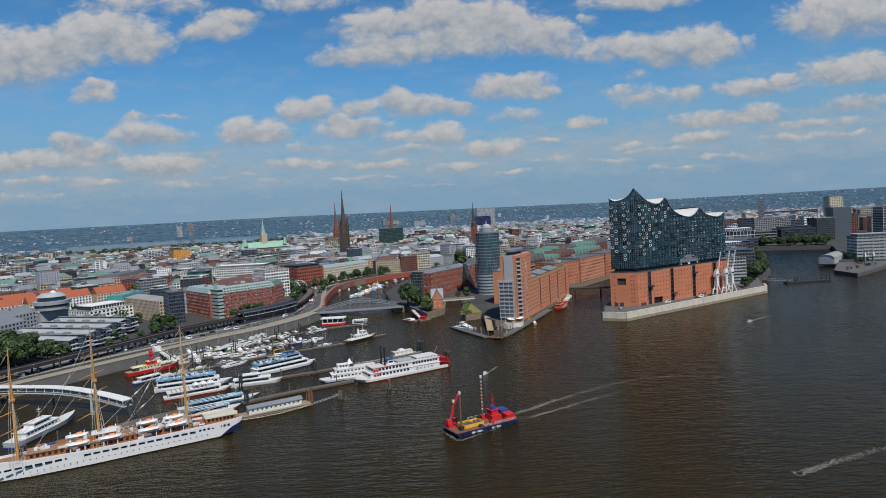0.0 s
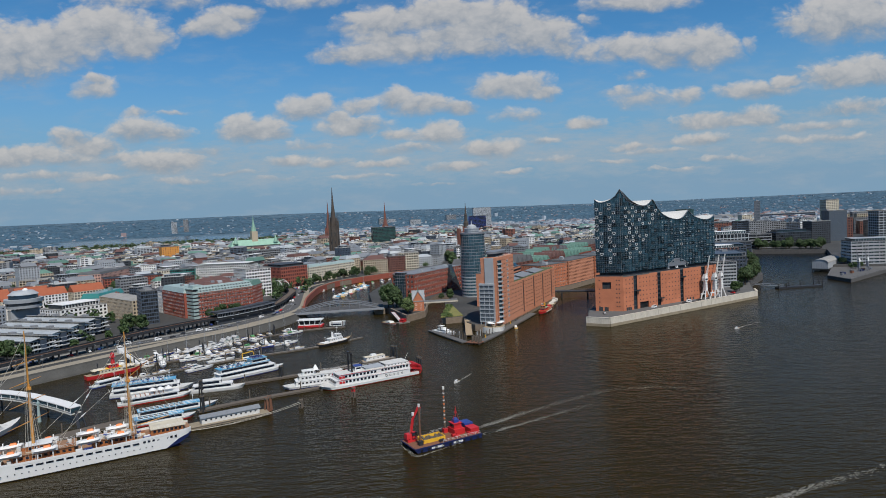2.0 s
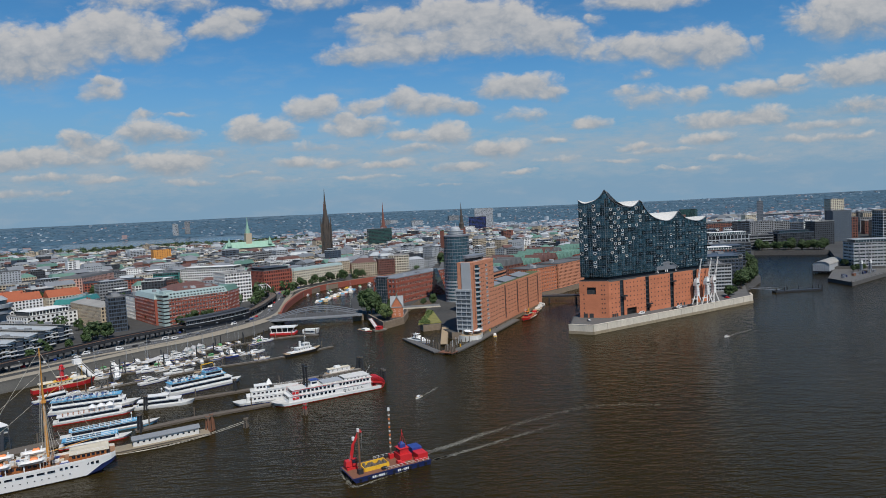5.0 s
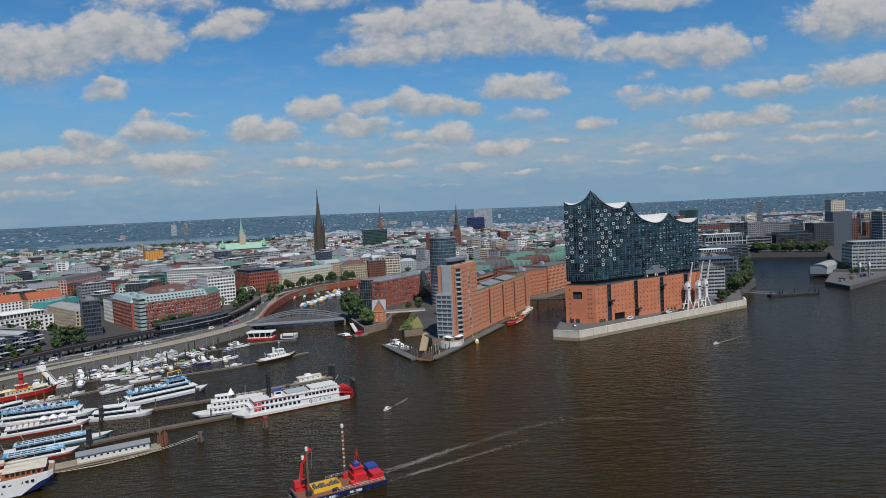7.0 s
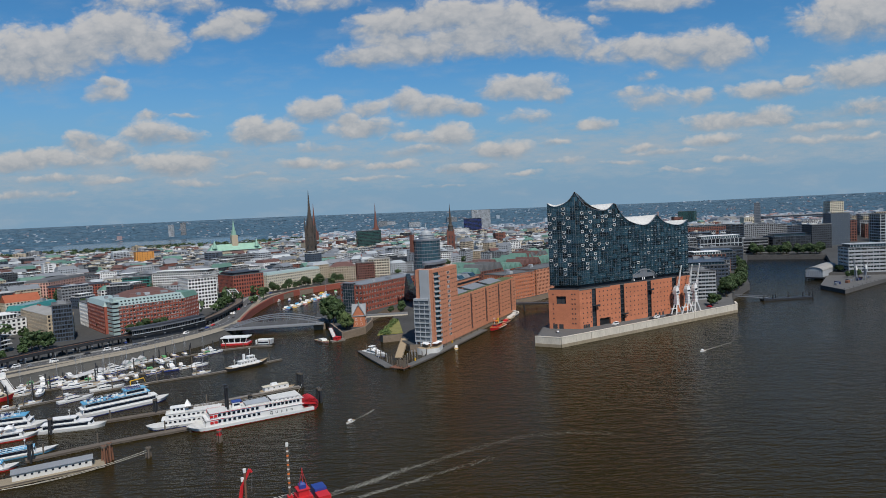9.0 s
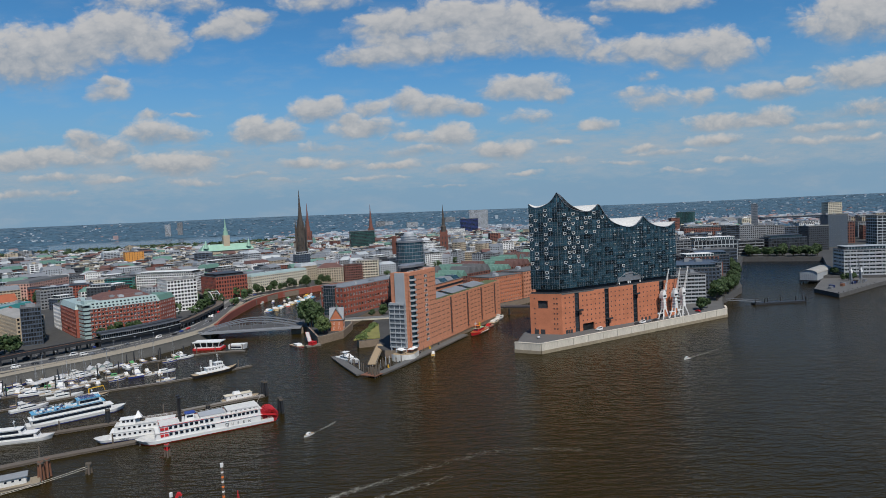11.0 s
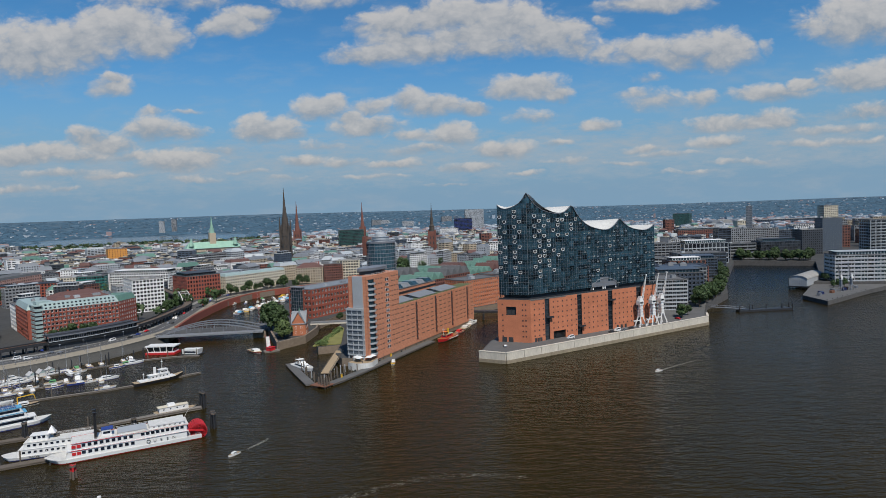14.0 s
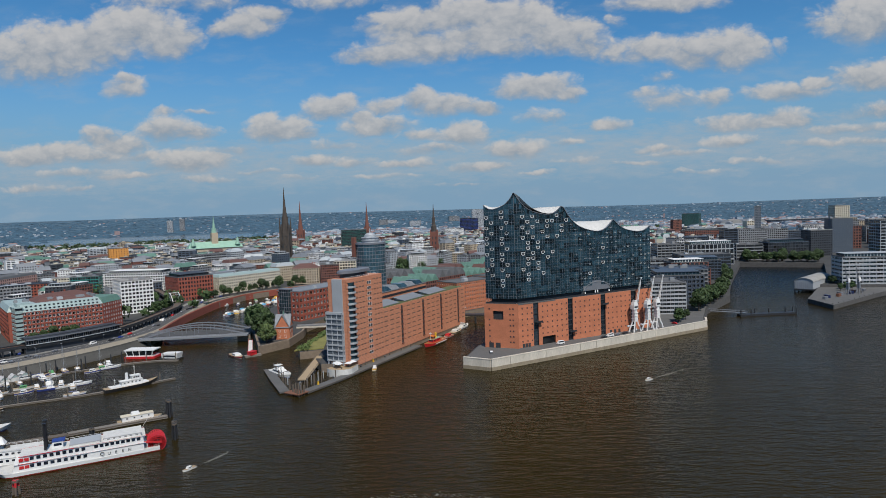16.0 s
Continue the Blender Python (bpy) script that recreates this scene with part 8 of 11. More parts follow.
def add_hull(parent, L, beam, free, mats, sheer=0.8, bowlen=0.3, stern=0.85, flare=0.08, boot=0.55, rake=0.06):
    """A hull along +x with its bow forward: boot-top, topsides and deck."""
    st = [-0.5, -0.46, -0.35, -0.1, 0.5 - bowlen, 0.5 - bowlen * 0.6, 0.5 - bowlen * 0.3, 0.5 - bowlen * 0.1, 0.5]
    side, bottom, deck = [], [], []
    for u in st:
        t = max(0.0, (u - (0.5 - bowlen)) / bowlen)
        w = beam / 2 * (1 - t ** 2.2) * (stern + (1 - stern) * min(1, (u + 0.5) / 0.12))
        w = max(w, 0.06)
        zt = free + sheer * t * t + 0.25 * sheer * max(0, -u - 0.3) * 2
        x = u * L
        xf = x - rake * L * t * 0.6
        wl = w * (1 - flare) if t < 0.99 else 0.03
        side.append([(xf, -wl, boot), (x, -w, zt), (x, w, zt), (xf, wl, boot)])
        bottom.append([(xf - rake * L * t * 0.3, -wl * 0.85, -1.0), (xf, -wl, boot), (xf, wl, boot), (xf - rake * L * t * 0.3, wl * 0.85, -1.0)])
        deck.append((x, w, zt))
    mb = MB()
    for k in range(len(st) - 1):
        for r, m in ((side, 0), (bottom, 1)):
            mb.poly([r[k][0], r[k + 1][0], r[k + 1][1], r[k][1]], m), mb.poly([r[k][2], r[k + 1][2], r[k + 1][3], r[k][3]], m)
        mb.poly([side[k][1], side[k + 1][1], side[k + 1][2], side[k][2]], 2)
    mb.poly([side[0][3], side[0][2], side[0][1], side[0][0]], 0), mb.poly([bottom[0][3], bottom[0][2], bottom[0][1], bottom[0][0]], 1)
    return part("hull", mb, mats, parent)


def add_rail(parent, L, beam, z, x0, x1, m, step=2.5):
    mb = MB()
    for s in (-1, 1):
        y = s * beam / 2
        mb.bar((x0, y, z + 1.0), (x1, y, z + 1.0), 0.08)
        mb.bar((x0, y, z + 0.5), (x1, y, z + 0.5), 0.05)
        for i in range(int((x1 - x0) / step) + 1):
            mb.bar((x0 + i * step, y, z), (x0 + i * step, y, z + 1.0), 0.07)
    mb.bar((x0, -beam / 2, z + 1.0), (x0, beam / 2, z + 1.0), 0.08)
    return part("railing", mb, m, parent)


def add_tier(parent, x0, x1, w, z, h, wall, roof, nwin, win=(1.1, 1.0), sill=1.0, slant=0.6, over=0.5, glass=None, name="deckhouse"):
    """One deckhouse storey: walls with a slanted front, a row of windows on each side, and the deck above it."""
    mb = MB()
    y = w / 2
    mb.hexa([(x0, -y, z), (x1, -y * 0.9, z), (x1, y * 0.9, z), (x0, y, z), (x0 + 0.2, -y, z + h), (x1 - slant, -y * 0.9, z + h), (x1 - slant, y * 0.9, z + h), (x0 + 0.2, y, z + h)])
    body = part(name, mb, wall, parent)
    wmesh = unit_box(glass or M_SHIPGLASS, win[0], 0.12, win[1])
    for i in range(nwin):
        f = (i + 0.5) / nwin
        x = x0 + 0.6 + (x1 - slant - x0 - 1.2) * f
        k = 1 - 0.1 * (x - x0) / (x1 - x0)
        for s in (-1, 1):
            place("window", wmesh, body, x, s * (y * k + 0.0), z + sill)
    fw = MB()
    fw.hexa([(x1 - slant * 0.45 + 0.02, -y * 0.7, z + h * 0.4), (x1 - slant * 0.45 + 0.1, -y * 0.7, z + h * 0.4), (x1 - slant * 0.45 + 0.1, y * 0.7, z + h * 0.4), (x1 - slant * 0.45 + 0.02, y * 0.7, z + h * 0.4),
             (x1 - slant * 0.85 + 0.02, -y * 0.7, z + h * 0.85), (x1 - slant * 0.85 + 0.1, -y * 0.7, z + h * 0.85), (x1 - slant * 0.85 + 0.1, y * 0.7, z + h * 0.85), (x1 - slant * 0.85 + 0.02, y * 0.7, z + h * 0.85)])
    part("front_window", fw, M_SHIPGLASS, body)
    rf = MB()
    rf.hexa([(x0 - over, -y - over * 0.5, z + h), (x1 - slant * 0.4, -y * 0.9 - over * 0.4, z + h), (x1 - slant * 0.4, y * 0.9 + over * 0.4, z + h), (x0 - over, y + over * 0.5, z + h),
             (x0 - over, -y - over * 0.5, z + h + 0.18), (x1 - slant * 0.4, -y * 0.9 - over * 0.4, z + h + 0.18), (x1 - slant * 0.4, y * 0.9 + over * 0.4, z + h + 0.18), (x0 - over, y + over * 0.5, z + h + 0.18)])
    part("upper_deck", rf, roof, parent)
    return body


def add_mast(parent, x, z, h, m=M_WHITE):
    mb = MB()
    mb.tube((x, 0, z), (x, 0, z + h), 0.14, 0.06), mb.bar((x, -1.2, z + h * 0.6), (x, 1.2, z + h * 0.6), 0.08), mb.box(x - 0.3, x + 0.3, -0.9, 0.9, z + h * 0.75, z + h * 0.8)
    return part("mast", mb, m, parent)


def lettering(text, parent, x, y, z, size, m, back=False):
    cu_ = bpy.data.curves.new("writing", "FONT")
    cu_.body, cu_.size, cu_.extrude, cu_.align_x = text, size, 0.02, "CENTER"
    cu_.materials.append(m)
    o = new("writing", cu_)
    o.parent = parent
    o.location, o.rotation_euler = (x, y, z), (radians(90), 0, math.pi if back else 0)
    return o


def bench_rows(parent, x0, x1, w, z, m, n):
    """Rows of deck benches, each a seat with a back."""
    mb = MB()
    mb.box(-0.25, 0.25, -w / 2, w / 2, 0.35, 0.45), mb.box(-0.3, -0.22, -w / 2, w / 2, 0.4, 0.95)
    for y in (-w / 2 + 0.2, w / 2 - 0.3):
        mb.box(-0.2, 0.2, y, y + 0.1, 0, 0.36)
    me = mesh(mb, m)
    for i in range(n):
        place("bench", me, parent, x0 + (x1 - x0) * (i + 0.5) / n, 0, z)


# paddle steamer: bow to the west, red wheel astern
x, y, rz, L = berth((-253.8, 55.4), (-305.4, 85.6), 12)
q = thing("paddle_steamer", "white three-decked paddle steamer with a red stern wheel", "ship", x, y, 0, rz)
add_hull(q, L, 12, 1.9, [M_WHITE, M_RED, M_WHITE_WORN], 0.7, 0.13, 0.95, 0.03, boot=0.5)
low_ = add_tier(q, -24, 22, 11.6, 1.9, 2.8, M_WHITE, M_WHITE, 0, (1.35, 1.1), 1.1, 0.8, 0.7)
mid_ = add_tier(q, -24, 20, 11.2, 4.9, 2.6, M_WHITE, M_WHITE_WORN, 0, (1.35, 1.1), 1.0, 0.8, 0.7)
add_tier(q, -23, -9, 9.6, 7.7, 1.3, M_WHITE, M_WHITE_WORN, 6, (0.9, 0.45), 0.5, 0.4, 0.5)
add_tier(q, -8, 3, 8.6, 7.7, 0.8, M_WHITE_WORN, M_PALEWALL, 0, (0.9, 0.45), 0.25, 0.4, 0.3, name="skylight")
pane_ = unit_box(M_SHIPGLASS, 1.35, 0.12, 1.25)
for body_, z, x0, x1, half in ((low_, 3.0, -2.5, 15.5, 5.8), (mid_, 5.85, -2.0, 15.5, 5.6), (mid_, 6.05, -22.0, -6.5, 5.6)):
    for i in range(9):
        x = x0 + (x1 - x0) * i / 8
        for s in (-1, 1):
            place("window", pane_, body_, x, s * half * (1 - 0.1 * (x + 24) / 45), z)
for z, half in ((4.78, 5.98), (7.62, 5.78)):
    for s in (-1, 1):
        mb = MB()
        mb.hexa([(-24.6, s * half, z - 0.1), (20, s * half * 0.905, z - 0.1), (20, s * half * 0.905 + s * 0.12, z - 0.1), (-24.6, s * half + s * 0.12, z - 0.1),
                 (-24.6, s * half, z + 0.12), (20, s * half * 0.905, z + 0.12), (20, s * half * 0.905 + s * 0.12, z + 0.12), (-24.6, s * half + s * 0.12, z + 0.12)])
        part("deck_edge", mb, M_RED, q, "thin red line along the deck edge")
add_rail(q, L, 11.2, 7.7, -23.5, 19, M_WHITE), add_rail(q, L, 11.4, 4.9, 20, 24, M_WHITE), add_rail(q, L, 10, 2.4, 22, 27, M_WHITE)
ph_ = add_tier(q, 5, 9, 4.4, 7.7, 2.7, M_WHITE, M_BLUE, 3, (1.0, 1.0), 1.0, 0.3, 0.6, name="wheelhouse")
for s in (-2.6, 2.6):
    mb = MB()
    mb.cone(11.0, s, 7.4, 17.5, 0.55, 0.5, 12), mb.cone(11.0, s, 17.5, 18.6, 0.55, 0.95, 12), mb.cone(11.0, s, 13.0, 13.3, 0.62, 0.62, 12)
    part("funnel", mb, M_BLACK, q, "tall black funnel with flared crown")
red = unit_box(M_RED, 1.5, 0.14, 1.2)
for sx in (17.2, 19.0):
    for z in (2.9, 5.8):
        for s in (-5.35, 5.35):
            place("red_door", red, q, sx, s, z)
w = MB()
for s in (-4.2, -1.4, 1.4, 4.2):
    for i in range(16):
        a0, a1 = 2 * math.pi * i / 16, 2 * math.pi * (i + 1) / 16
        w.bar((4.0 * math.cos(a0), s, 4.0 * math.sin(a0)), (4.0 * math.cos(a1), s, 4.0 * math.sin(a1)), 0.2, 0.2)
        if i % 2 == 0:
            w.bar((0, s, 0), (4.0 * math.cos(a0), s, 4.0 * math.sin(a0)), 0.2, 0.2)
for i in range(24):
    a0 = 2 * math.pi * i / 24
    for rr in (2.4, 3.2, 3.9):
        w.bar((rr * math.cos(a0), -4.4, rr * math.sin(a0)), (rr * math.cos(a0), 4.4, rr * math.sin(a0)), 0.65, 0.12)
w.tube((0, -4.6, 0), (0, 4.6, 0), 0.3)
wheel_ = part("stern_wheel", w, M_RED, q, "red wooden paddle wheel")
wheel_.location, wheel_.scale = (-L / 2 + 0.9, 0, 3.0), (0.86, 1, 0.86)
mb = MB()
for s in (-5.2, 5.2):
    mb.bar((-24, s, 4.8), (-L / 2 - 0.8, s, 3.6), 0.5, 0.7)
part("wheel_arm", mb, M_RED, q)
mb = MB()
mb.bar((-23, 0, 8.4), (-26, 0, 13), 0.1)
part("flagpole", mb, M_WHITE, q)
mb = MB()
mb.bar((26, 0, 2.6), (30, 0, 7), 0.12)
part("flagpole", mb, M_WHITE, q)
for i, c in enumerate("QUEEN"):
    lettering(c, q, -8.5 - 2.5 * i, 5.88, 2.5, 2.1 if i == 0 else 1.7, M_STEEL_DARK, True)

x, y, rz, L = berth((-281, 87), (-309, 111), 8.5)
p = thing("excursion_ship", "white excursion ship with stepped decks behind the paddle steamer", "ship", x - 1.5, y - 2, 0, rz)
add_hull(p, 38, 8.5, 1.5, [M_WHITE, M_BLUE, M_WHITE_WORN], 0.6, 0.13, boot=0.35)
add_tier(p, -15, 12, 8.0, 1.5, 2.6, M_WHITE, M_WHITE, 12, (1.1, 0.9), 1.0, 0.5)
add_tier(p, -15, 10, 7.6, 4.3, 2.4, M_WHITE, M_WHITE_WORN, 11, (1.1, 0.9), 0.9, 0.5)
add_tier(p, 1, 8, 5, 6.9, 2.2, M_WHITE, M_WHITE, 3, name="wheelhouse")
add_rail(p, 38, 7.6, 6.9, -14, 1, M_WHITE)
mb = MB()
mb.taper(-1.6, 1.6, -1.6, 1.6, 9.1, 12.2, 1.55, 1.55)
part("tent_roof", mb, M_WHITE, p)
lettering("PRINCESS", p, 6, 4.2, 0.7, 0.9, M_STEEL_DARK, True)


def ferry(name, label, a, b, beam, free, tiers, roofcol, stripe, boot, benches=0, mast=4):
    x, y, rz, L = berth(a, b, beam)
    f = thing(name, label, "ship", x, y, 0, rz, "excursion ships at the pontoons")
    add_hull(f, L, beam, free, [M_WHITE, boot, M_WHITE_WORN], 0.8, 0.19)
    z = free
    w = beam * 0.92
    for k, (u0, u1, h, n) in enumerate(tiers):
        top = k == len(tiers) - 1
        add_tier(f, u0 * L, u1 * L, w, z, h, stripe[k % len(stripe)], roofcol if top or k else M_WHITE, n, (max(1.0, (u1 - u0) * L / n * 0.96), 1.2), h - 1.6, 1.2, 0.5)
        z += h + 0.18
        w *= 0.92
    if benches:
        u0, u1 = tiers[-1][0] * L, tiers[-1][1] * L
        bench_rows(f, u0 + 1, u0 + (u1 - u0) * 0.75, w * 0.8, z, M_BLUE if benches == 1 else M_WOOD, 9)
        add_rail(f, L, w, z, u0, u1 - 2, M_WHITE)
    add_mast(f, tiers[-1][1] * L - 4, z, mast)
    mb = MB()
    mb.bar((-L / 2 + 0.3, 0, free + 0.6), (-L / 2 - 0.8, 0, free + 3.4), 0.09)
    part("flagstaff", mb, M_WHITE, f)
    return f, L, z


F = [ferry("passenger_ship", "large white and blue passenger ship with open top deck", (-313, 160), (-270, 145.5), 9, 2.0, [(-0.46, 0.36, 2.6, 16), (-0.44, 0.28, 2.5, 14), (0.0, 0.24, 2.3, 5)], M_SKYBLUE, [M_WHITE, M_WHITE], M_BLUE, 1),
     ferry("passenger_ship", "white motor yacht-like passenger ship", (-336, 157), (-314, 135.5), 6.5, 1.6, [(-0.4, 0.3, 2.4, 8), (-0.3, 0.1, 2.1, 4)], M_WHITE, [M_WHITE], M_WHITE_WORN),
     ferry("passenger_ship", "white excursion boat with tent roofs and red boot-top", (-368, 172), (-336, 153), 7, 1.5, [(-0.44, 0.34, 2.3, 15)], M_WHITE, [M_WHITE], M_RED, 2),
     ferry("passenger_ship", "white ferry with a light blue upper deck", (-360, 192), (-326, 164.5), 9.5, 1.9, [(-0.46, 0.34, 2.5, 14), (-0.46, 0.3, 2.4, 13)], M_SKYBLUE, [M_WHITE], M_BLUE, 1),
     ferry("glass_roofed_launch", "low launch with a blue glass roof", (-379, 145.5), (-342, 124.5), 6.5, 1.2, [(-0.4, 0.3, 2.2, 16)], M_SKYBLUE, [M_WHITE], M_SKYBLUE),
     ferry("glass_roofed_launch", "low launch with a blue glass roof and orange trim", (-386, 133.5), (-361, 118.5), 6.5, 1.2, [(-0.44, 0.32, 2.2, 11)], M_SKYBLUE, [M_WHITE], M_RED)]
g_ = random.Random(31)
chair_ = [unit_box(m_, 0.9, 1.3, 0.7) for m_ in (M_WHITE, M_WHITE, M_NAVY, M_WHITE_WORN)]
for (f, L, z), (u0, u1), w, zz in ((F[0], (-0.42, -0.02), 6.8, F[0][2] - 2.48), (F[3], (-0.44, 0.2), 7.2, F[3][2])):
    for i in range(44):
        place("deck_seat", g_.choice(chair_), f, g_.uniform(u0, u1) * L, g_.choice((-1, 1)) * g_.uniform(0.15, 0.48) * w, zz + 0.01)
    add_rail(f, L, w + 0.9, zz, u0 * L, u1 * L, M_WHITE)
for f, L, z in F[4:]:
    # glazed roof panels between white bars
    gp = unit_box(M_GLASS_BLUE, 1.9, 2.2, 0.08)
    for i in range(int(L * 0.52 / 2.3)):
        for sy in (-1.35, 1.35):
            place("roof_pane", gp, f, -L * 0.36 + 2.3 * i, sy, z + 0.02)
    mb = MB()
    mb.box(-L * 0.4, L * 0.2, -0.12, 0.12, z, z + 0.22), mb.box(-L * 0.4, L * 0.2, -2.75, -2.6, z, z + 0.2), mb.box(-L * 0.4, L * 0.2, 2.6, 2.75, z, z + 0.2)
    part("roof_bar", mb, M_WHITE, f)
for k in (0, 1, 2):
    f, L, z = F[2]
    mb = MB()
    mb.taper(-3 + 4 * k, 0.6 + 4 * k, -2.4, 2.4, z + 2.0, z + 3.4, 1.75, 2.3)
    for sx in (-2.8, 0.4):
        for sy in (-2.2, 2.2):
            mb.bar((sx + 4 * k, sy, z), (sx + 4 * k, sy, z + 2.1), 0.08)
    part("tent_roof", mb, M_WHITE, f)
for f, L, z in F[4:]:
    mb = MB()
    for i in range(17):
        xx = -0.4 * L + 0.68 * L * i / 16
        mb.bar((xx, -2.8, z), (xx, 2.8, z + 0.02), 0.16, 0.12)
    mb.bar((-0.4 * L, 0, z + 0.05), (0.28 * L, 0, z + 0.05), 0.2, 0.15)
    part("roof_rib", mb, M_WHITE, f)

# sailing cruise ship, stern to the east
d = Vector((-0.863, 0.505))
stern_tip = Vector((-388 + 3.8, 88 + 6.5))
LS = 104.0
c = stern_tip + d * LS / 2
sc = thing("sailing_ship", "white four-masted sailing cruise ship with golden masts", "sailing ship", c.x, c.y, 0, math.degrees(math.atan2(d.y, d.x)))
st = [(-0.5, 0.66, 4.6, 6.4), (-0.485, 0.80, 3.4, 6.3), (-0.45, 0.9, 1.5, 6.2), (-0.40, 0.97, 0.2, 6.1), (-0.2, 1.0, 0.0, 5.8), (0.1, 1.0, 0.0, 5.9), (0.3, 0.85, 0.0, 6.4), (0.42, 0.5, 0.0, 7.1), (0.5, 0.05, 0.4, 7.8)]
mb = MB()
BW = 7.4
sd = [[(u * LS, -k * BW * 0.96, max(zb, 0.45)), (u * LS, -k * BW, zt), (u * LS, k * BW, zt), (u * LS, k * BW * 0.96, max(zb, 0.45))] for u, k, zb, zt in st]
bt = [[(u * LS, -k * BW * 0.7, min(zb, 0.4) - 1.2), (u * LS, -k * BW * 0.96, max(zb, 0.45)), (u * LS, k * BW * 0.96, max(zb, 0.45)), (u * LS, k * BW * 0.7, min(zb, 0.4) - 1.2)] for u, k, zb, zt in st[2:]]
for k in range(len(sd) - 1):
    lo = [[Vector(sd[j][i]).lerp(Vector(sd[j][1 if i == 0 else 2]), 0.45 if j < 3 else 0.0) for i in (0, 3)] for j in (k, k + 1)]
    mb.poly([lo[0][0], lo[1][0], sd[k + 1][1], sd[k][1]], 0), mb.poly([sd[k][2], sd[k + 1][2], lo[1][1], lo[0][1]], 0)
    # shade under the stern overhang, painted navy on the lower side faces
    if k < 3:
        mb.poly([sd[k][0], sd[k + 1][0], lo[1][0], lo[0][0]], 1), mb.poly([lo[0][1], lo[1][1], sd[k + 1][3], sd[k][3]], 1)
    mb.poly([sd[k][1], sd[k + 1][1], sd[k + 1][2], sd[k][2]], 2)
    mb.poly([sd[k][3], sd[k + 1][3], sd[k + 1][0], sd[k][0]], 1)
for k in range(len(bt) - 1):
    mb.poly([bt[k][0], bt[k + 1][0], bt[k + 1][1], bt[k][1]], 1), mb.poly([bt[k][2], bt[k + 1][2], bt[k + 1][3], bt[k][3]], 1)
mb.poly(sd[0], 0)
part("hull", mb, [M_WHITE, M_NAVY, M_SHIPDECK], sc, "white steel hull, dark below, with shade painted on the stern")
for s in (-1, 1):
    bul = MB()
    bul.loft([[(u * LS, s * (k_ * BW + o), zt + z) for o, z in ((-0.06, 0), (0.06, 0), (0.06, 1.0), (-0.06, 1.0))] for u, k_, _, zt in st])
    part("bulwark", bul, M_WHITE, sc)
ws = unit_box(M_SHIPGLASS, 1.0, 0.12, 0.9)
wl_ = unit_box(M_SHIPGLASS, 2.5, 0.12, 0.75)
for i in range(22):
    xx = -30 + 3.4 * i
    for s in (-1, 1):
        place("window", wl_, sc, xx, s * BW * (0.995 if xx < 12 else 0.93), 4.5)
for i in range(8):
    for s in (-1, 1):
        place("window", ws, sc, -45.5 + 1.75 * i, s * BW * (0.935 + 0.006 * i), 4.6)
pp = MB()
pp.cone(0, 0, -0.06, 0.06, 0.22, 0.22, 8)
port = mesh(pp, M_SHIPGLASS)
for i in range(34):
    o = place("porthole", port, sc, -36 + 2.3 * i, BW * 0.985, 2.6)
    o.rotation_euler = (radians(90), 0, 0)
# deckhouses in varnished wood under white decks
for x0, x1, w_, z, h, n, m in ((-49, -36, 10.5, 6.3, 2.5, 7, M_WOOD), (-30, -14, 9.5, 6.0, 2.6, 8, M_WOOD), (-8, 14, 10, 5.9, 2.7, 10, M_WOOD), (18, 32, 9, 6.2, 2.5, 6, M_WOOD)):
    add_tier(sc, x0, x1, w_, z, h, m, M_CREAM if x0 < -40 else M_SHIPDECK, n, (1.1, 1.0), 1.0, 0.2, 0.9)
add_tier(sc, 0, 9, 7, 8.8, 2.4, M_WOOD, M_WHITE, 4, name="bridge_house")
add_rail(sc, LS, 9.6, 8.9, -49, -37, M_WHITE), add_rail(sc, LS, 9.4, 8.8, -30, -15, M_WHITE), add_rail(sc, LS, 9.8, 8.8, -8, -1, M_WHITE)
boat = MB()
boat.loft([[(xx, -w_ * 0.3, 0.1), (xx, -w_, 0.9), (xx, -w_ * 0.7, 1.5), (xx, w_ * 0.7, 1.5), (xx, w_, 0.9), (xx, w_ * 0.3, 0.1)] for xx, w_ in ((-3.4, 0.15), (-2.6, 0.8), (0, 1.15), (2.6, 0.8), (3.4, 0.15))])
boat_me = mesh(boat, M_WHITE)
cov = MB()
cov.taper(-1.6, 0.4, -0.7, 0.7, 1.5, 2.0, 0.3, 0.3)
cov_me = mesh(cov, M_ORANGE)
for xx in (-24, -13, 2, 14):
    for s in (-1, 1):
        lb = part("lifeboat", boat_me, None, sc, "white lifeboat with an orange cover")
        lb.location, lb.scale = (xx, s * 5.9, 8.6), (1.3, 1.3, 1.3)
        part("cover", cov_me, None, lb)
        dv = MB()
        for o in (-2.6, 2.6):
            dv.bar((xx + o, s * 5.6, 5.8), (xx + o, s * 5.7, 11.2), 0.4), dv.bar((xx + o, s * 5.7, 11.2), (xx + o, s * 6.6, 11.5), 0.35)
        part("davit", dv, M_WHITE, sc)
g = random.Random(17)
locker = [unit_box(m_, sx, sy, sz) for m_, sx, sy, sz in ((M_WHITE, 2.4, 1.2, 1.0), (M_WHITE_WORN, 1.4, 1.4, 1.5), (M_WOOD, 2.8, 1.6, 0.9), (M_STEEL, 1.0, 0.8, 1.2), (M_BLUE, 3.2, 1.1, 0.7), (M_CREAM, 3.6, 2.2, 0.5))]
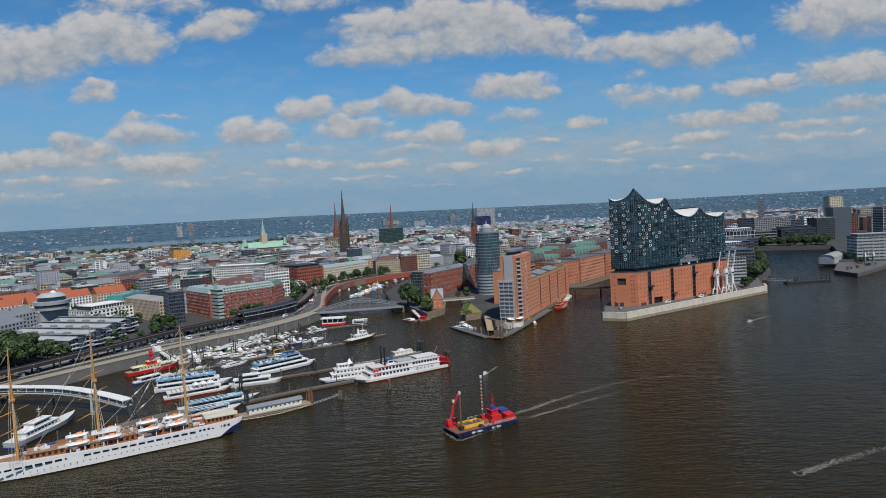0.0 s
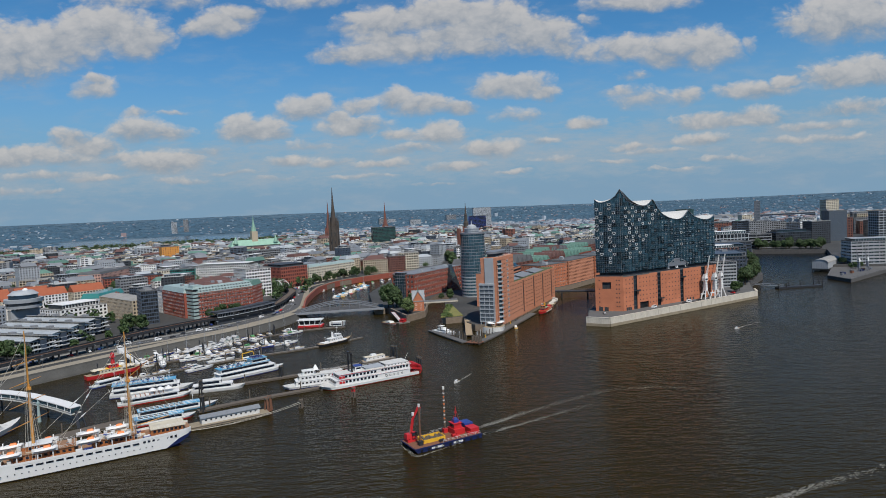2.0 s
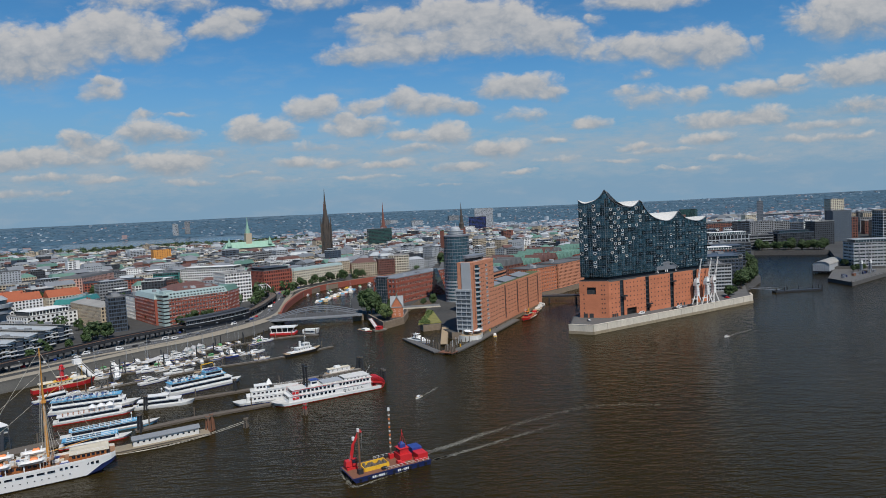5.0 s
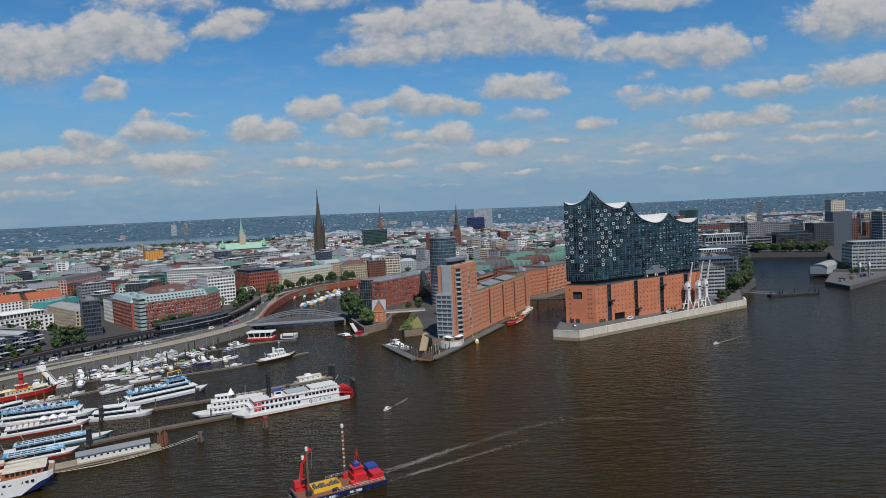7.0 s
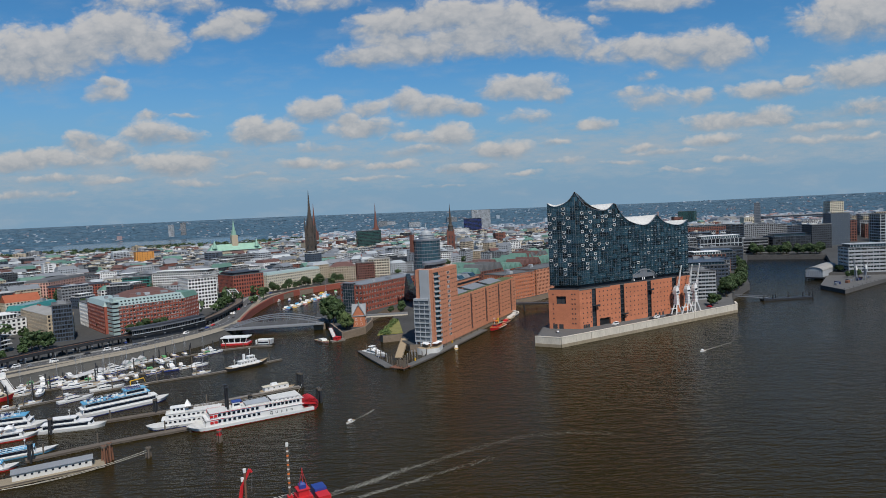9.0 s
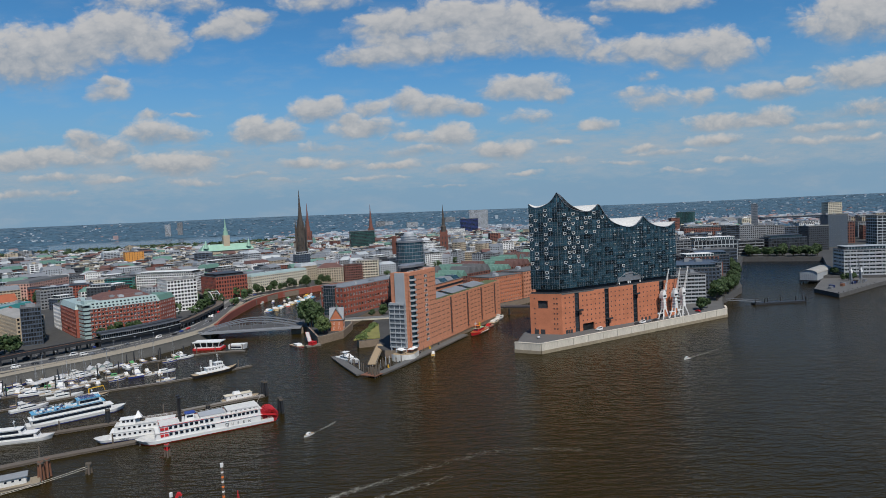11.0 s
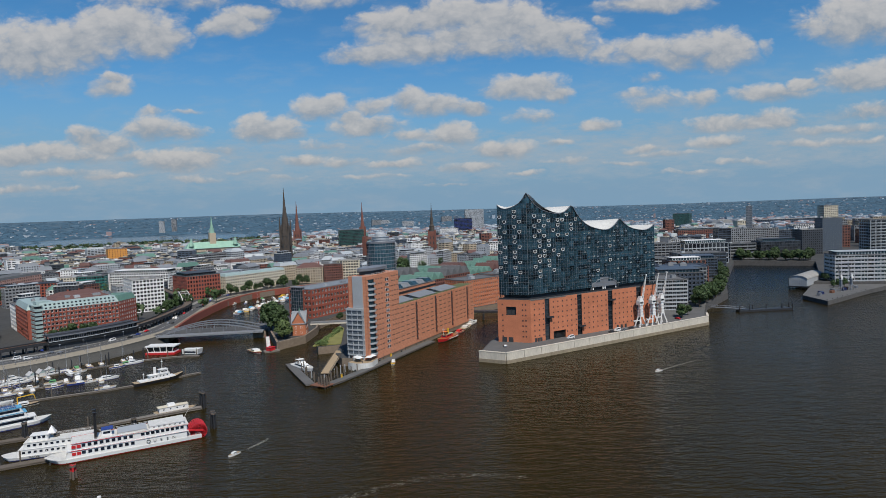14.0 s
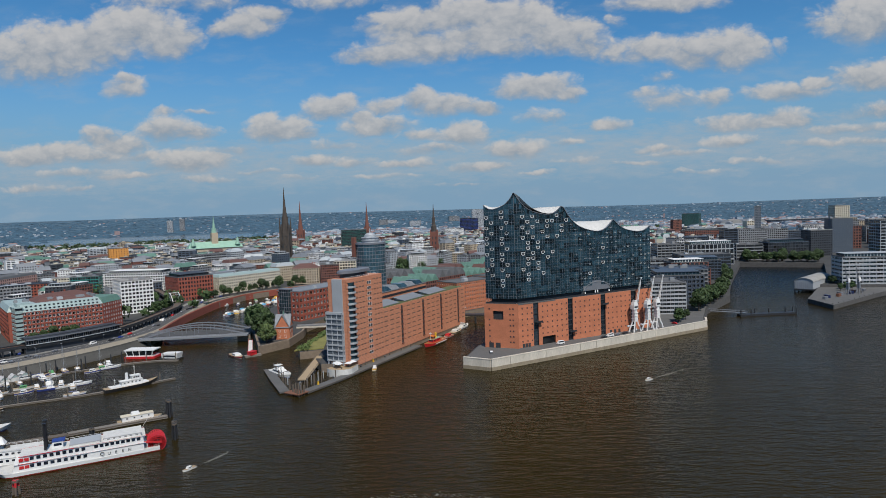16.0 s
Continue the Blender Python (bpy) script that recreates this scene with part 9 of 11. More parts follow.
for i in range(70):
    u = g.uniform(-38, 33)
    on = any(a_ < u < b_ for a_, b_ in ((-48, -37), (-29, -16), (-7, 12), (19, 30)))
    place("deck_locker", locker[i % 6], sc, u, g.uniform(-4.2, 4.2) if on else g.uniform(-5.5, 5.5), (8.8 if u < -14 else 8.75) if on else 6.1, g.choice((0, 0, 1.57)))
MASTS = [(-LS / 2 + 23, 51.5), (-LS / 2 + 58, 56.5), (-LS / 2 + 87, 52.0)]
for xm, hm in MASTS:
    mb = MB()
    mb.tube((xm, 0, 4), (xm, 0, hm * 0.62), 0.62, 0.5, 10), mb.tube((xm, 0, hm * 0.6), (xm, 0, hm), 0.38, 0.2, 8), mb.box(xm - 0.9, xm + 0.9, -1.3, 1.3, hm * 0.585, hm * 0.6)
    part("mast", mb, M_MAST, sc, "golden-yellow painted mast")
    for z, half in ((hm * 0.36, 12), (hm * 0.50, 10.5), (hm * 0.64, 9), (hm * 0.78, 7)):
        if xm < -20:
            break
        mb = MB()
        a_ = radians(58)
        dx, dy = math.cos(a_) * half, math.sin(a_) * half
        mb.tube((xm + 0.7 - dx, -dy, z), (xm + 0.7, 0, z), 0.08, 0.24), mb.tube((xm + 0.7, 0, z), (xm + 0.7 + dx, dy, z), 0.24, 0.08)
        part("yard", mb, M_MAST, sc)
    if xm < -20:
        mb = MB()
        mb.tube((xm - 0.5, 0, 10.5), (xm - 15, 2.0, 13), 0.22, 0.14)
        part("boom", mb, M_MAST, sc)
        mb = MB()
        mb.tube((xm - 0.5, 0, hm * 0.62), (xm - 11, 1.5, hm * 0.78), 0.15, 0.08)
        part("boom", mb, M_MAST, sc)
    mb = MB()
    for s in (-1, 1):
        for k in range(6):
            mb.tube((xm - 3 + k * 1.1, s * 7.0, 5.4), (xm, s * 0.4, hm * (0.6 if k < 4 else 0.95)), 0.05, 0.05, 4)
        for k in range(9):
            f = 0.1 + 0.08 * k
            mb.bar((xm - 3 * (1 - f), s * (7 - 6.6 * f), 5.4 + (hm * 0.6 - 5.4) * f), (xm + 0.3 * (1 - f), s * (7 - 6.6 * f), 5.4 + (hm * 0.6 - 5.4) * f), 0.05)
    part("shroud", mb, M_ROPE, sc, kind="stuff", label="tarred shrouds and ratlines")
mb = MB()
for (x0, z0_), (x1, z1_) in (((MASTS[0][0], 50.5), (MASTS[1][0] - 8, 8)), ((MASTS[0][0], 33), (MASTS[1][0] - 4, 8)), ((MASTS[1][0], 55), (MASTS[2][0] - 6, 8)), ((MASTS[1][0], 36), (MASTS[2][0] - 4, 8)),
                             ((MASTS[0][0], 42), (MASTS[1][0], 12)), ((MASTS[0][0], 50), (-LS / 2 + 3, 6)), ((MASTS[2][0], 50), (LS / 2 + 8, 9)), ((MASTS[2][0], 33), (LS / 2, 8)), ((MASTS[1][0], 46), (MASTS[2][0], 14))):
    mb.tube((x0, 0, z0_), (x1, 0.2, z1_), 0.07, 0.07, 4)
part("stay", mb, M_ROPE, sc, "thin rigging stays", kind="stuff")
mb = MB()
for k in range(3):
    (x0, z0_), (x1, z1_) = ((MASTS[0][0], 50.5), (MASTS[1][0] - 8, 8)) if k == 0 else (((MASTS[0][0], 33), (MASTS[1][0] - 4, 8)) if k == 1 else ((MASTS[0][0], 42), (MASTS[1][0], 12)))
    for f0, f1, r in ((0.52, 0.545, 0.16), (0.545, 0.575, 0.3), (0.575, 0.6, 0.14)):
        mb.tube((x0 + (x1 - x0) * f0, 0, z0_ + (z1_ - z0_) * f0), (x0 + (x1 - x0) * f1, 0, z0_ + (z1_ - z0_) * f1), r, r, 6)
part("furled_sail", mb, M_WHITE, sc)
mb = MB()
mb.tube((LS / 2 - 4, 0, 6.2), (LS / 2 + 11, 0, 9.5), 0.4, 0.2)
part("bowsprit", mb, M_MAST, sc)

# red lightship
x, y, rz, L = berth((-338, 247), (-306, 239), 7.5)
lv = thing("lightship", "red lightship with a cream deckhouse and lantern tower", "ship", x, y, 0, rz)
add_hull(lv, 35, 7.5, 2.4, [M_RED, M_RED, M_DECK], 1.2, 0.3)
add_tier(lv, -10, 4, 5.4, 2.4, 2.4, M_CREAM, M_YELLOW, 6, (0.8, 0.7), 1.0, 0.2)
add_tier(lv, -4, 2, 4, 5.0, 2.2, M_RED, M_CREAM, 3, (0.8, 0.7), 1.0, 0.2)
mb = MB()
mb.cone(-1, 0, 7.2, 11.5, 1.3, 1.0, 12), mb.cone(-1, 0, 11.5, 11.9, 1.9, 1.9, 12), mb.cone(-1, 0, 11.9, 13.6, 1.2, 1.2, 12), mb.cone(-1, 0, 13.6, 14.6, 1.4, 0.1, 12)
part("lantern_tower", mb, M_RED, lv)
mb = MB()
mb.taper(-14, -6, -2.6, 2.6, 4.8, 5.6, 0.4, 1.2)
part("awning", mb, M_CREAM, lv)
mb = MB()
mb.taper(4, 12, -2.4, 2.4, 4.4, 5.2, 0.4, 1.0)
part("awning", mb, M_CREAM, lv)
add_mast(lv, 10, 2.4, 11, M_YELLOW)
x, y, rz, L = berth((-349, 224), (-327, 226.5), 5)
f = ferry("harbour_launch", "white harbour launch beside the lightship", (-350, 224), (-326, 221), 5, 1.2, [(-0.35, 0.25, 1.9, 7)], M_WHITE, [M_WHITE], M_BLUE)[0]

# white tug at the marina pontoon
x, y, rz, L = berth((-215, 160), (-183, 159), 7)
tg = thing("old_tug", "black-hulled old tug with white upperworks", "ship", -198, 165, 0, -14)
add_hull(tg, 30, 7, 1.9, [M_BLACK, M_BLACK, M_DECK], 1.6, 0.35)
bw = MB()
bw.box(-12, 9, -2.9, 2.9, 1.9, 2.6)
part("bulwark", bw, M_WHITE, tg)
add_tier(tg, -6, 6, 4.6, 2.4, 2.3, M_WHITE, M_WHITE, 5, (0.8, 0.7), 1.0, 0.3)
add_tier(tg, 0, 5, 3.8, 4.9, 2.2, M_WHITE, M_WHITE, 3, (0.9, 0.8), 0.9, 0.2, name="wheelhouse")
mb = MB()
mb.cone(-2.4, 0, 4.9, 9.2, 0.9, 0.75, 12)
part("funnel", mb, M_WHITE, tg)
add_mast(tg, 2.0, 7.2, 6), add_mast(tg, -9, 2, 5)

# working barge with a red excavator and two spud poles
bx = thing("work_barge", "blue work barge with a red excavator and striped spud poles", "barge", -343.0, -10.5, 0, 149)
mb = MB()
mb.hexa([(-16, -6.6, -0.8), (13.5, -6.6, -0.8), (13.5, 6.6, -0.8), (-16, 6.6, -0.8), (-16.4, -6.6, 1.8), (15.5, -6.6, 1.8), (15.5, 6.6, 1.8), (-16.4, 6.6, 1.8)])
mb.box(-16.4, 15.4, -6.75, -6.6, 1.3, 1.95), mb.box(-16.4, 15.4, 6.6, 6.75, 1.3, 1.95)
part("pontoon", mb, M_NAVY, bx, "dark blue steel pontoon")
mb = MB()
mb.box(-16.1, 15.1, -6.4, 6.4, 1.8, 1.88)
part("deck", mb, M_RUST, bx)
tyre = MB()
for i in range(10):
    a0, a1 = 2 * math.pi * i / 10, 2 * math.pi * (i + 1) / 10
    tyre.bar((0.42 * math.cos(a0), 0, 0.42 * math.sin(a0)), (0.42 * math.cos(a1), 0, 0.42 * math.sin(a1)), 0.3, 0.24)
tyre_me = mesh(tyre, M_BLACK)
for i in range(9):
    for y in (-6.9, 6.9):
        place("tyre_fender", tyre_me, bx, -14 + 3.3 * i, y, 0.9)
for i in range(4):
    place("tyre_fender", tyre_me, bx, 15.2, -4.8 + 3.2 * i, 1.0, math.pi / 2)
for xx, w_ in ((5, 6.0), (-4.5, 4.6)):
    for y in (-6.78, 6.78):
        mb = MB()
        for k in range(7):
            x0 = xx - w_ / 2 + w_ * k / 7
            mb.box(x0, x0 + w_ / 9, y - 0.02, y + 0.02, 0.5, 1.3)
        part("name_plate", mb, M_WHITE, bx, "white lettering bars on the hull")
# yellow hopper frame with spoil
mb = MB()
for y in (-2.6, 3.0):
    mb.box(-0.5, 9.5, y, y + 0.25, 1.88, 3.3)
for x in (-0.5, 9.25):
    mb.box(x, x + 0.25, -2.35, 3.0, 1.88, 3.3)
for k in range(7):
    for y in (-2.75, 3.2):
        mb.box(0.2 + 1.45 * k, 0.4 + 1.45 * k, y, y + 0.2, 1.88, 3.5)
part("hopper", mb, M_YELLOW, bx, "yellow ribbed cargo hopper")
g = random.Random(12)
mb = MB()
for i in range(46):
    x, y, r_ = g.uniform(0.2, 8.6), g.uniform(-2.0, 2.4), g.uniform(0.3, 0.8)
    mb.taper(x - r_, x + r_, y - r_, y + r_, 1.9, 2.3 + r_ * 1.3, r_ * 0.55, r_ * 0.45)
part("spoil", mb, M_TIMBER, bx, kind="stuff", label="heap of grey-brown dredged spoil")
# excavator at the far bow corner
mb = MB()
mb.box(10.2, 14.4, -5.6, -1.6, 1.88, 2.7), mb.cone(12.3, -3.6, 2.7, 3.1, 1.6, 1.6, 12), mb.taper(10.2, 14.6, -5.1, -2.1, 3.1, 5.0, 0.3, 0.25), mb.box(10.4, 12.2, -2.6, -1.5, 3.3, 6.0)
part("excavator_house", mb, M_RED, bx)
mb = MB()
mb.box(10.33, 12.27, -2.5, -1.44, 4.3, 5.7)
part("cab_window", mb, M_SHIPGLASS, bx)
for a_, b_, w_ in (((12.2, -3.6, 4.4), (11.0, -3.0, 11.0), 1.0), ((11.0, -3.0, 11.0), (8.7, -2.0, 16.2), 0.75), ((8.7, -2.0, 16.2), (8.0, -1.7, 15.2), 0.5)):
    mb = MB()
    mb.bar(a_, b_, w_, w_ * 1.15)
    part("excavator_boom", mb, M_RED, bx)
mb = MB()
mb.box(10.5, 11.4, -3.55, -2.5, 12.4, 13.6)
part("boom_plate", mb, M_WHITE, bx, "white plate on the boom")
mb = MB()
mb.bar((12.8, -3.3, 4.8), (11.7, -3.2, 9.2), 0.28), mb.bar((8.0, -1.7, 15.2), (8.4, -1.8, 9), 0.12)
part("hydraulic_ram", mb, M_STEEL, bx)
for xx, yy, h in ((11.2, 3.4, 17.6), (-4.2, -3.6, 20.5)):
    sp = MB()
    sp.tube((xx, yy, -2), (xx, yy, h), 0.36, 0.36, 10)
    spud = part("spud_pole", sp, M_RUST if xx > 0 else M_PIER_BRICK, bx, "tall rusty spud pole with a white cap")
    sp = MB()
    sp.tube((xx, yy, h), (xx, yy, h + 1.2), 0.5, 0.5, 10)
    part("pole_cap", sp, M_WHITE, spud)
    sp = MB()
    sp.box(xx - 0.9, xx + 0.9, yy - 0.9, yy + 0.9, 1.88, 3.6)
    part("pole_guide", sp, M_RED if xx < 0 else M_STEEL_DARK, spud)
    if xx < 0:
        for k in range(9):
            sp = MB()
            sp.tube((xx, yy, 6.2 + 1.55 * k), (xx, yy, 6.75 + 1.55 * k), 0.4, 0.4, 10)
            part("band", sp, M_ORANGE if k % 2 else M_WHITE, spud)
# machinery and crane house amidships
mb = MB()
mb.box(-10.5, -5.5, -3.6, 2.4, 1.88, 4.2), mb.box(-9.6, -6.0, -2.8, 1.2, 4.2, 6.2), mb.box(-9.9, -5.7, -3.1, 1.5, 6.2, 6.4)
part("machine_house", mb, M_RED, bx)
mb = MB()
mb.box(-9.66, -5.94, -2.5, 0.9, 4.9, 5.9)
part("wheelhouse_window", mb, M_SHIPGLASS, bx)
mb = MB()
mb.box(-8.8, -6.6, -1.9, 0.4, 6.4, 7.7), mb.taper(-8.6, -6.8, -1.7, 0.2, 7.7, 8.4, 0.4, 0.4)
part("generator", mb, M_BLUE, bx, "blue generator on the roof")
for k, (x, y, h) in enumerate(((-4.8, 3.0, 3.2), (-3.2, -4.9, 3.0), (-5.2, 4.8, 2.7), (2.2, 5.0, 2.6), (-11.4, 4.6, 3.2))):
    mb = MB()
    mb.tube((x - 0.9, y, 2.5), (x + 0.9, y, 2.5), 0.55, 0.55, 10), mb.box(x - 1.1, x - 0.8, y - 0.8, y + 0.8, 1.88, h), mb.box(x + 0.8, x + 1.1, y - 0.8, y + 0.8, 1.88, h)
    part("winch", mb, (M_RED, M_BLACK)[k % 2], bx)
mb = MB()
mb.box(-15.8, -11.6, 0.4, 5.2, 1.88, 4.3)
for k in range(8):
    mb.box(-15.6 + 0.52 * k, -15.4 + 0.52 * k, 5.2, 5.28, 2.1, 4.2)
part("container", mb, M_RED, bx, "red ribbed container")
mb = MB()
mb.box(-15.9, -11.8, -5.0, 0.1, 1.88, 5.0)
for k in range(8):
    mb.box(-15.7 + 0.5 * k, -15.5 + 0.5 * k, 0.1, 0.18, 2.1, 4.9)
part("container", mb, M_BLUE, bx, "blue ribbed container")
mb = MB()
mb.tube((-8, -0.6, 8.2), (-8, -0.6, 13.2), 0.12), mb.bar((-8, -1.8, 10.6), (-8, 0.6, 10.6), 0.1), mb.bar((-9.6, -0.6, 6.4), (-8, -0.6, 12.4), 0.1), mb.bar((-6.4, -0.6, 6.4), (-8, -0.6, 12.4), 0.1)
part("mast", mb, M_RED, bx)
for y in (-6.3, 6.3):
    mb = MB()
    for k in range(9):
        mb.bar((-15.5 + 2.2 * k, y, 1.88), (-15.5 + 2.2 * k, y, 2.95), 0.07)
    mb.bar((-15.5, y, 2.95), (2.1, y, 2.95), 0.07), mb.bar((-15.5, y, 2.4), (2.1, y, 2.4), 0.05)
    part("railing", mb, M_WHITE, bx)


def wake(name, label, pts, w0, w1, seed, n=220):
    """Flecks of foam strewn along a line, thinning out astern."""
    g = random.Random(seed)
    line = smooth_line(pts, 8)
    mb = MB()
    for i in range(n):
        f = g.random() ** 2.1
        k = f * (len(line) - 2)
        p = line[int(k)].lerp(line[int(k) + 1], k % 1)
        dd = (line[int(k) + 1] - line[int(k)]).normalized()
        nn = Vector((-dd.y, dd.x))
        side = g.gauss(0, 0.5) * (w0 + (w1 - w0) * f)
        c = p + nn * side
        s = g.uniform(0.05, 0.3) * (1 - 0.6 * f)
        l = g.uniform(2.0, 5.5)
        mb.poly([(*(c - dd * s * l), 0.03), (*(c + nn * s * 0.5), 0.03), (*(c + dd * s * l), 0.03), (*(c - nn * s * 0.5), 0.03)])
    return tagged(part(name, mb, M_FOAM), label, "wake", kind="stuff")


wake("barge_wake", "broken white foam astern of the barge", [(-328, -15), (-311, -23), (-291, -31), (-245, -57), (-227, -91)], 1.1, 3.0, 1, 2200)
wake("barge_wake", "second streak of foam astern of the barge", [(-328, -24), (-312, -33), (-294, -42), (-270, -55)], 0.8, 2.0, 3, 1100)
wake("barge_bow_wave", "white bow wave along the barge", [(-352.5, 1.5), (-357, -3.5), (-361, -10), (-352, -14.5), (-340, -20)], 1.0, 0.5, 2, 900)


# ---- small craft ----
def motor_yacht(L, beam, hullm, topm, fly=True):
    o = thing("motor_yacht", "white motor yacht moored at a pontoon", "yacht", group="yachts in the marina")
    add_hull(o, L, beam, 1.3, [hullm, M_BLUE, M_WHITE_WORN], 0.5, 0.45, boot=0.25)
    mb = MB()
    mb.hexa([(-L * 0.3, -beam * 0.38, 1.3), (L * 0.2, -beam * 0.32, 1.3), (L * 0.2, beam * 0.32, 1.3), (-L * 0.3, beam * 0.38, 1.3), (-L * 0.28, -beam * 0.34, 2.5), (L * 0.06, -beam * 0.28, 2.5), (L * 0.06, beam * 0.28, 2.5), (-L * 0.28, beam * 0.34, 2.5)])
    part("cabin", mb, topm, o)
    mb = MB()
    mb.hexa([(-L * 0.26, -beam * 0.385, 1.75), (L * 0.15, -beam * 0.345, 1.75), (L * 0.15, beam * 0.345, 1.75), (-L * 0.26, beam * 0.385, 1.75), (-L * 0.25, -beam * 0.365, 2.2), (L * 0.09, -beam * 0.325, 2.2), (L * 0.09, beam * 0.325, 2.2), (-L * 0.25, beam * 0.365, 2.2)])
    part("cabin_window", mb, M_SHIPGLASS, o)
    if fly:
        mb = MB()
        mb.taper(-L * 0.24, -L * 0.02, -beam * 0.28, beam * 0.28, 2.5, 3.3, 0.3, 0.2), mb.bar((-L * 0.2, 0, 3.3), (-L * 0.22, 0, 5.0), 0.12), mb.box(-L * 0.26, -L * 0.1, -beam * 0.3, beam * 0.3, 4.1, 4.2)
        part("flybridge", mb, topm, o)
    mb = MB()
    mb.bar((L * 0.1, -beam * 0.4, 2.2), (L * 0.47, 0, 2.6), 0.05), mb.bar((L * 0.1, beam * 0.4, 2.2), (L * 0.47, 0, 2.6), 0.05)
    part("pulpit", mb, M_STEEL, o)
    return o


def sail_boat(L, hullm):
    o = thing("sailing_yacht", "white sailing yacht with a bare mast", "yacht", group="yachts in the marina")
    add_hull(o, L, L * 0.3, 1.0, [hullm, M_BLUE, M_DECK], 0.4, 0.5, 0.7, boot=0.2)
    mb = MB()
    mb.taper(-L * 0.12, L * 0.2, -L * 0.09, L * 0.09, 1.0, 1.6, 0.5, 0.15)
    part("cabin", mb, M_WHITE, o)
    mb = MB()
    mb.tube((L * 0.08, 0, 1), (L * 0.08, 0, L * 1.35), 0.09, 0.06), mb.bar((L * 0.08, -0.7, L * 0.8), (L * 0.08, 0.7, L * 0.8), 0.05)
    part("mast", mb, M_PALEWALL, o)
    mb = MB()
    mb.tube((L * 0.06, 0, 2.2), (-L * 0.3, 0, 2.3), 0.16, 0.1)
    part("boom", mb, M_BLUE, o)
    mb = MB()
    for p in ((L * 0.5, 0, 1.4), (-L * 0.48, 0, 1.2), (L * 0.05, L * 0.14, 1.1), (L * 0.05, -L * 0.14, 1.1)):
        mb.tube(p, (L * 0.08, 0, L * 1.3), 0.025, 0.025, 4)
    part("rigging", mb, M_STEEL, o)
    return o


def cabin_boat(L, hullm, topm, label):
    o = thing("cabin_boat", label, "boat", group="yachts in the marina")
    add_hull(o, L, L * 0.34, 0.9, [hullm, M_WHITE, M_DECK], 0.4, 0.5, boot=0.2)
    mb = MB()
    mb.taper(-L * 0.2, L * 0.15, -L * 0.12, L * 0.12, 0.9, 2.2, 0.4, 0.12)
    part("cabin", mb, topm, o)
    mb = MB()
    mb.taper(-L * 0.17, L * 0.10, -L * 0.125, L * 0.125, 1.45, 1.9, 0.12, 0.05)
    part("cabin_window", mb, M_SHIPGLASS, o)
    return o


FLEET = [motor_yacht(15, 4.6, M_WHITE, M_WHITE), motor_yacht(19, 5.4, M_WHITE, M_WHITE_WORN), sail_boat(11.5, M_WHITE), sail_boat(13, M_BLUE), cabin_boat(9.5, M_WHITE, M_WHITE, "small white cabin boat at a pontoon"),
         cabin_boat(10, M_BLUE, M_WHITE, "small blue cabin boat at a pontoon"), motor_yacht(13, 4.2, M_WHITE, M_WHITE, False), cabin_boat(11, M_WHITE, M_GREEN, "boat under a green canvas cover")]
UP = smooth_line([(-312, 258), (-270, 232), (-235, 218), (-205, 204)], 8)
TOP = smooth_line([(-292, 262), (-250, 252), (-209, 244), (-171, 229)], 8)
LOW = smooth_line([(-345, 226), (-329, 219.5), (-304, 213.5), (-258, 196), (-218, 172), (-174, 158)], 8)


def pontoon(name, label, line, w, m=M_PONTOON, z=0.7, piles=0):
    o = thing(name, label, "pontoon", kind="")
    mb = MB()
    ribbon(mb, line, -w / 2, w / 2, z, 0, 0.9)
    part("deck", mb, m, o)
    mb = MB()
    ribbon(mb, line, -w / 2 - 0.12, -w / 2 + 0.12, z + 0.12, 0, 0.4)
    part("fender_beam", mb, M_TIMBER, o)
    if piles:
        pm = MB()
        pm.tube((0, 0, -3), (0, 0, 5.2), 0.32, 0.32, 8), pm.cone(0, 0, 5.2, 5.7, 0.36, 0.05, 8)
        me = mesh(pm, M_TIMBER)
        for i in range(piles):
            k = (i + 0.5) / piles * (len(line) - 1.01)
            p, q2 = line[int(k)], line[int(k) + 1]
            dd = (q2 - p).normalized()
            c = p.lerp(q2, k % 1) + Vector((-dd.y, dd.x)) * (w / 2 + 0.5)
            place("pile", me, o, c.x, c.y, 0)
    return o


pontoon("marina_pontoon", "long narrow grey marina pontoon with piles", LOW, 2.4, piles=10)
pontoon("marina_pontoon", "narrow grey marina pontoon between yachts", UP, 2.2, piles=7)
pontoon("marina_pontoon", "narrow grey marina pontoon below the promenade", TOP, 2.2, piles=9)
g = random.Random(8)
first = {}
for line, n, sides in ((UP, 18, (-1, 1)), (TOP, 19, (-1, 1)), (LOW, 12, (1,))):
    for i in range(n):
        for s in sides:
            if g.random() < 0.1 or (line is LOW and not 1 <= i <= 6):
                continue
            k = (i + 0.5) / n * (len(line) - 1.01)
            p, q2 = line[int(k)], line[int(k) + 1]
            dd = (q2 - p).normalized()
            nn = Vector((-dd.y, dd.x)) * s
            b = g.choice((0, 0, 2, 2, 2, 3, 4, 4, 5, 6, 6, 7, 1))
            ln = (15, 19, 11.5, 13, 9.5, 10, 13, 11)[b]
            along = line is LOW or g.random() < 0.62
            c = p.lerp(q2, k % 1) + nn * (g.choice((3.9, 3.9, 8.6)) if along and line is not LOW else 4.2 if along else ln / 2 + 1.6)
            ang = math.degrees(math.atan2(dd.y, dd.x)) if along else math.degrees(math.atan2(nn.y, nn.x)) + g.choice((0, 180))
            m_ = pose(c.x, c.y, 0, 0, 0, ang + g.uniform(-4, 4))
            if b in first:
                copy_thing(FLEET[b], m_)
            else:
                FLEET[b].matrix_basis = m_
                first[b] = 1
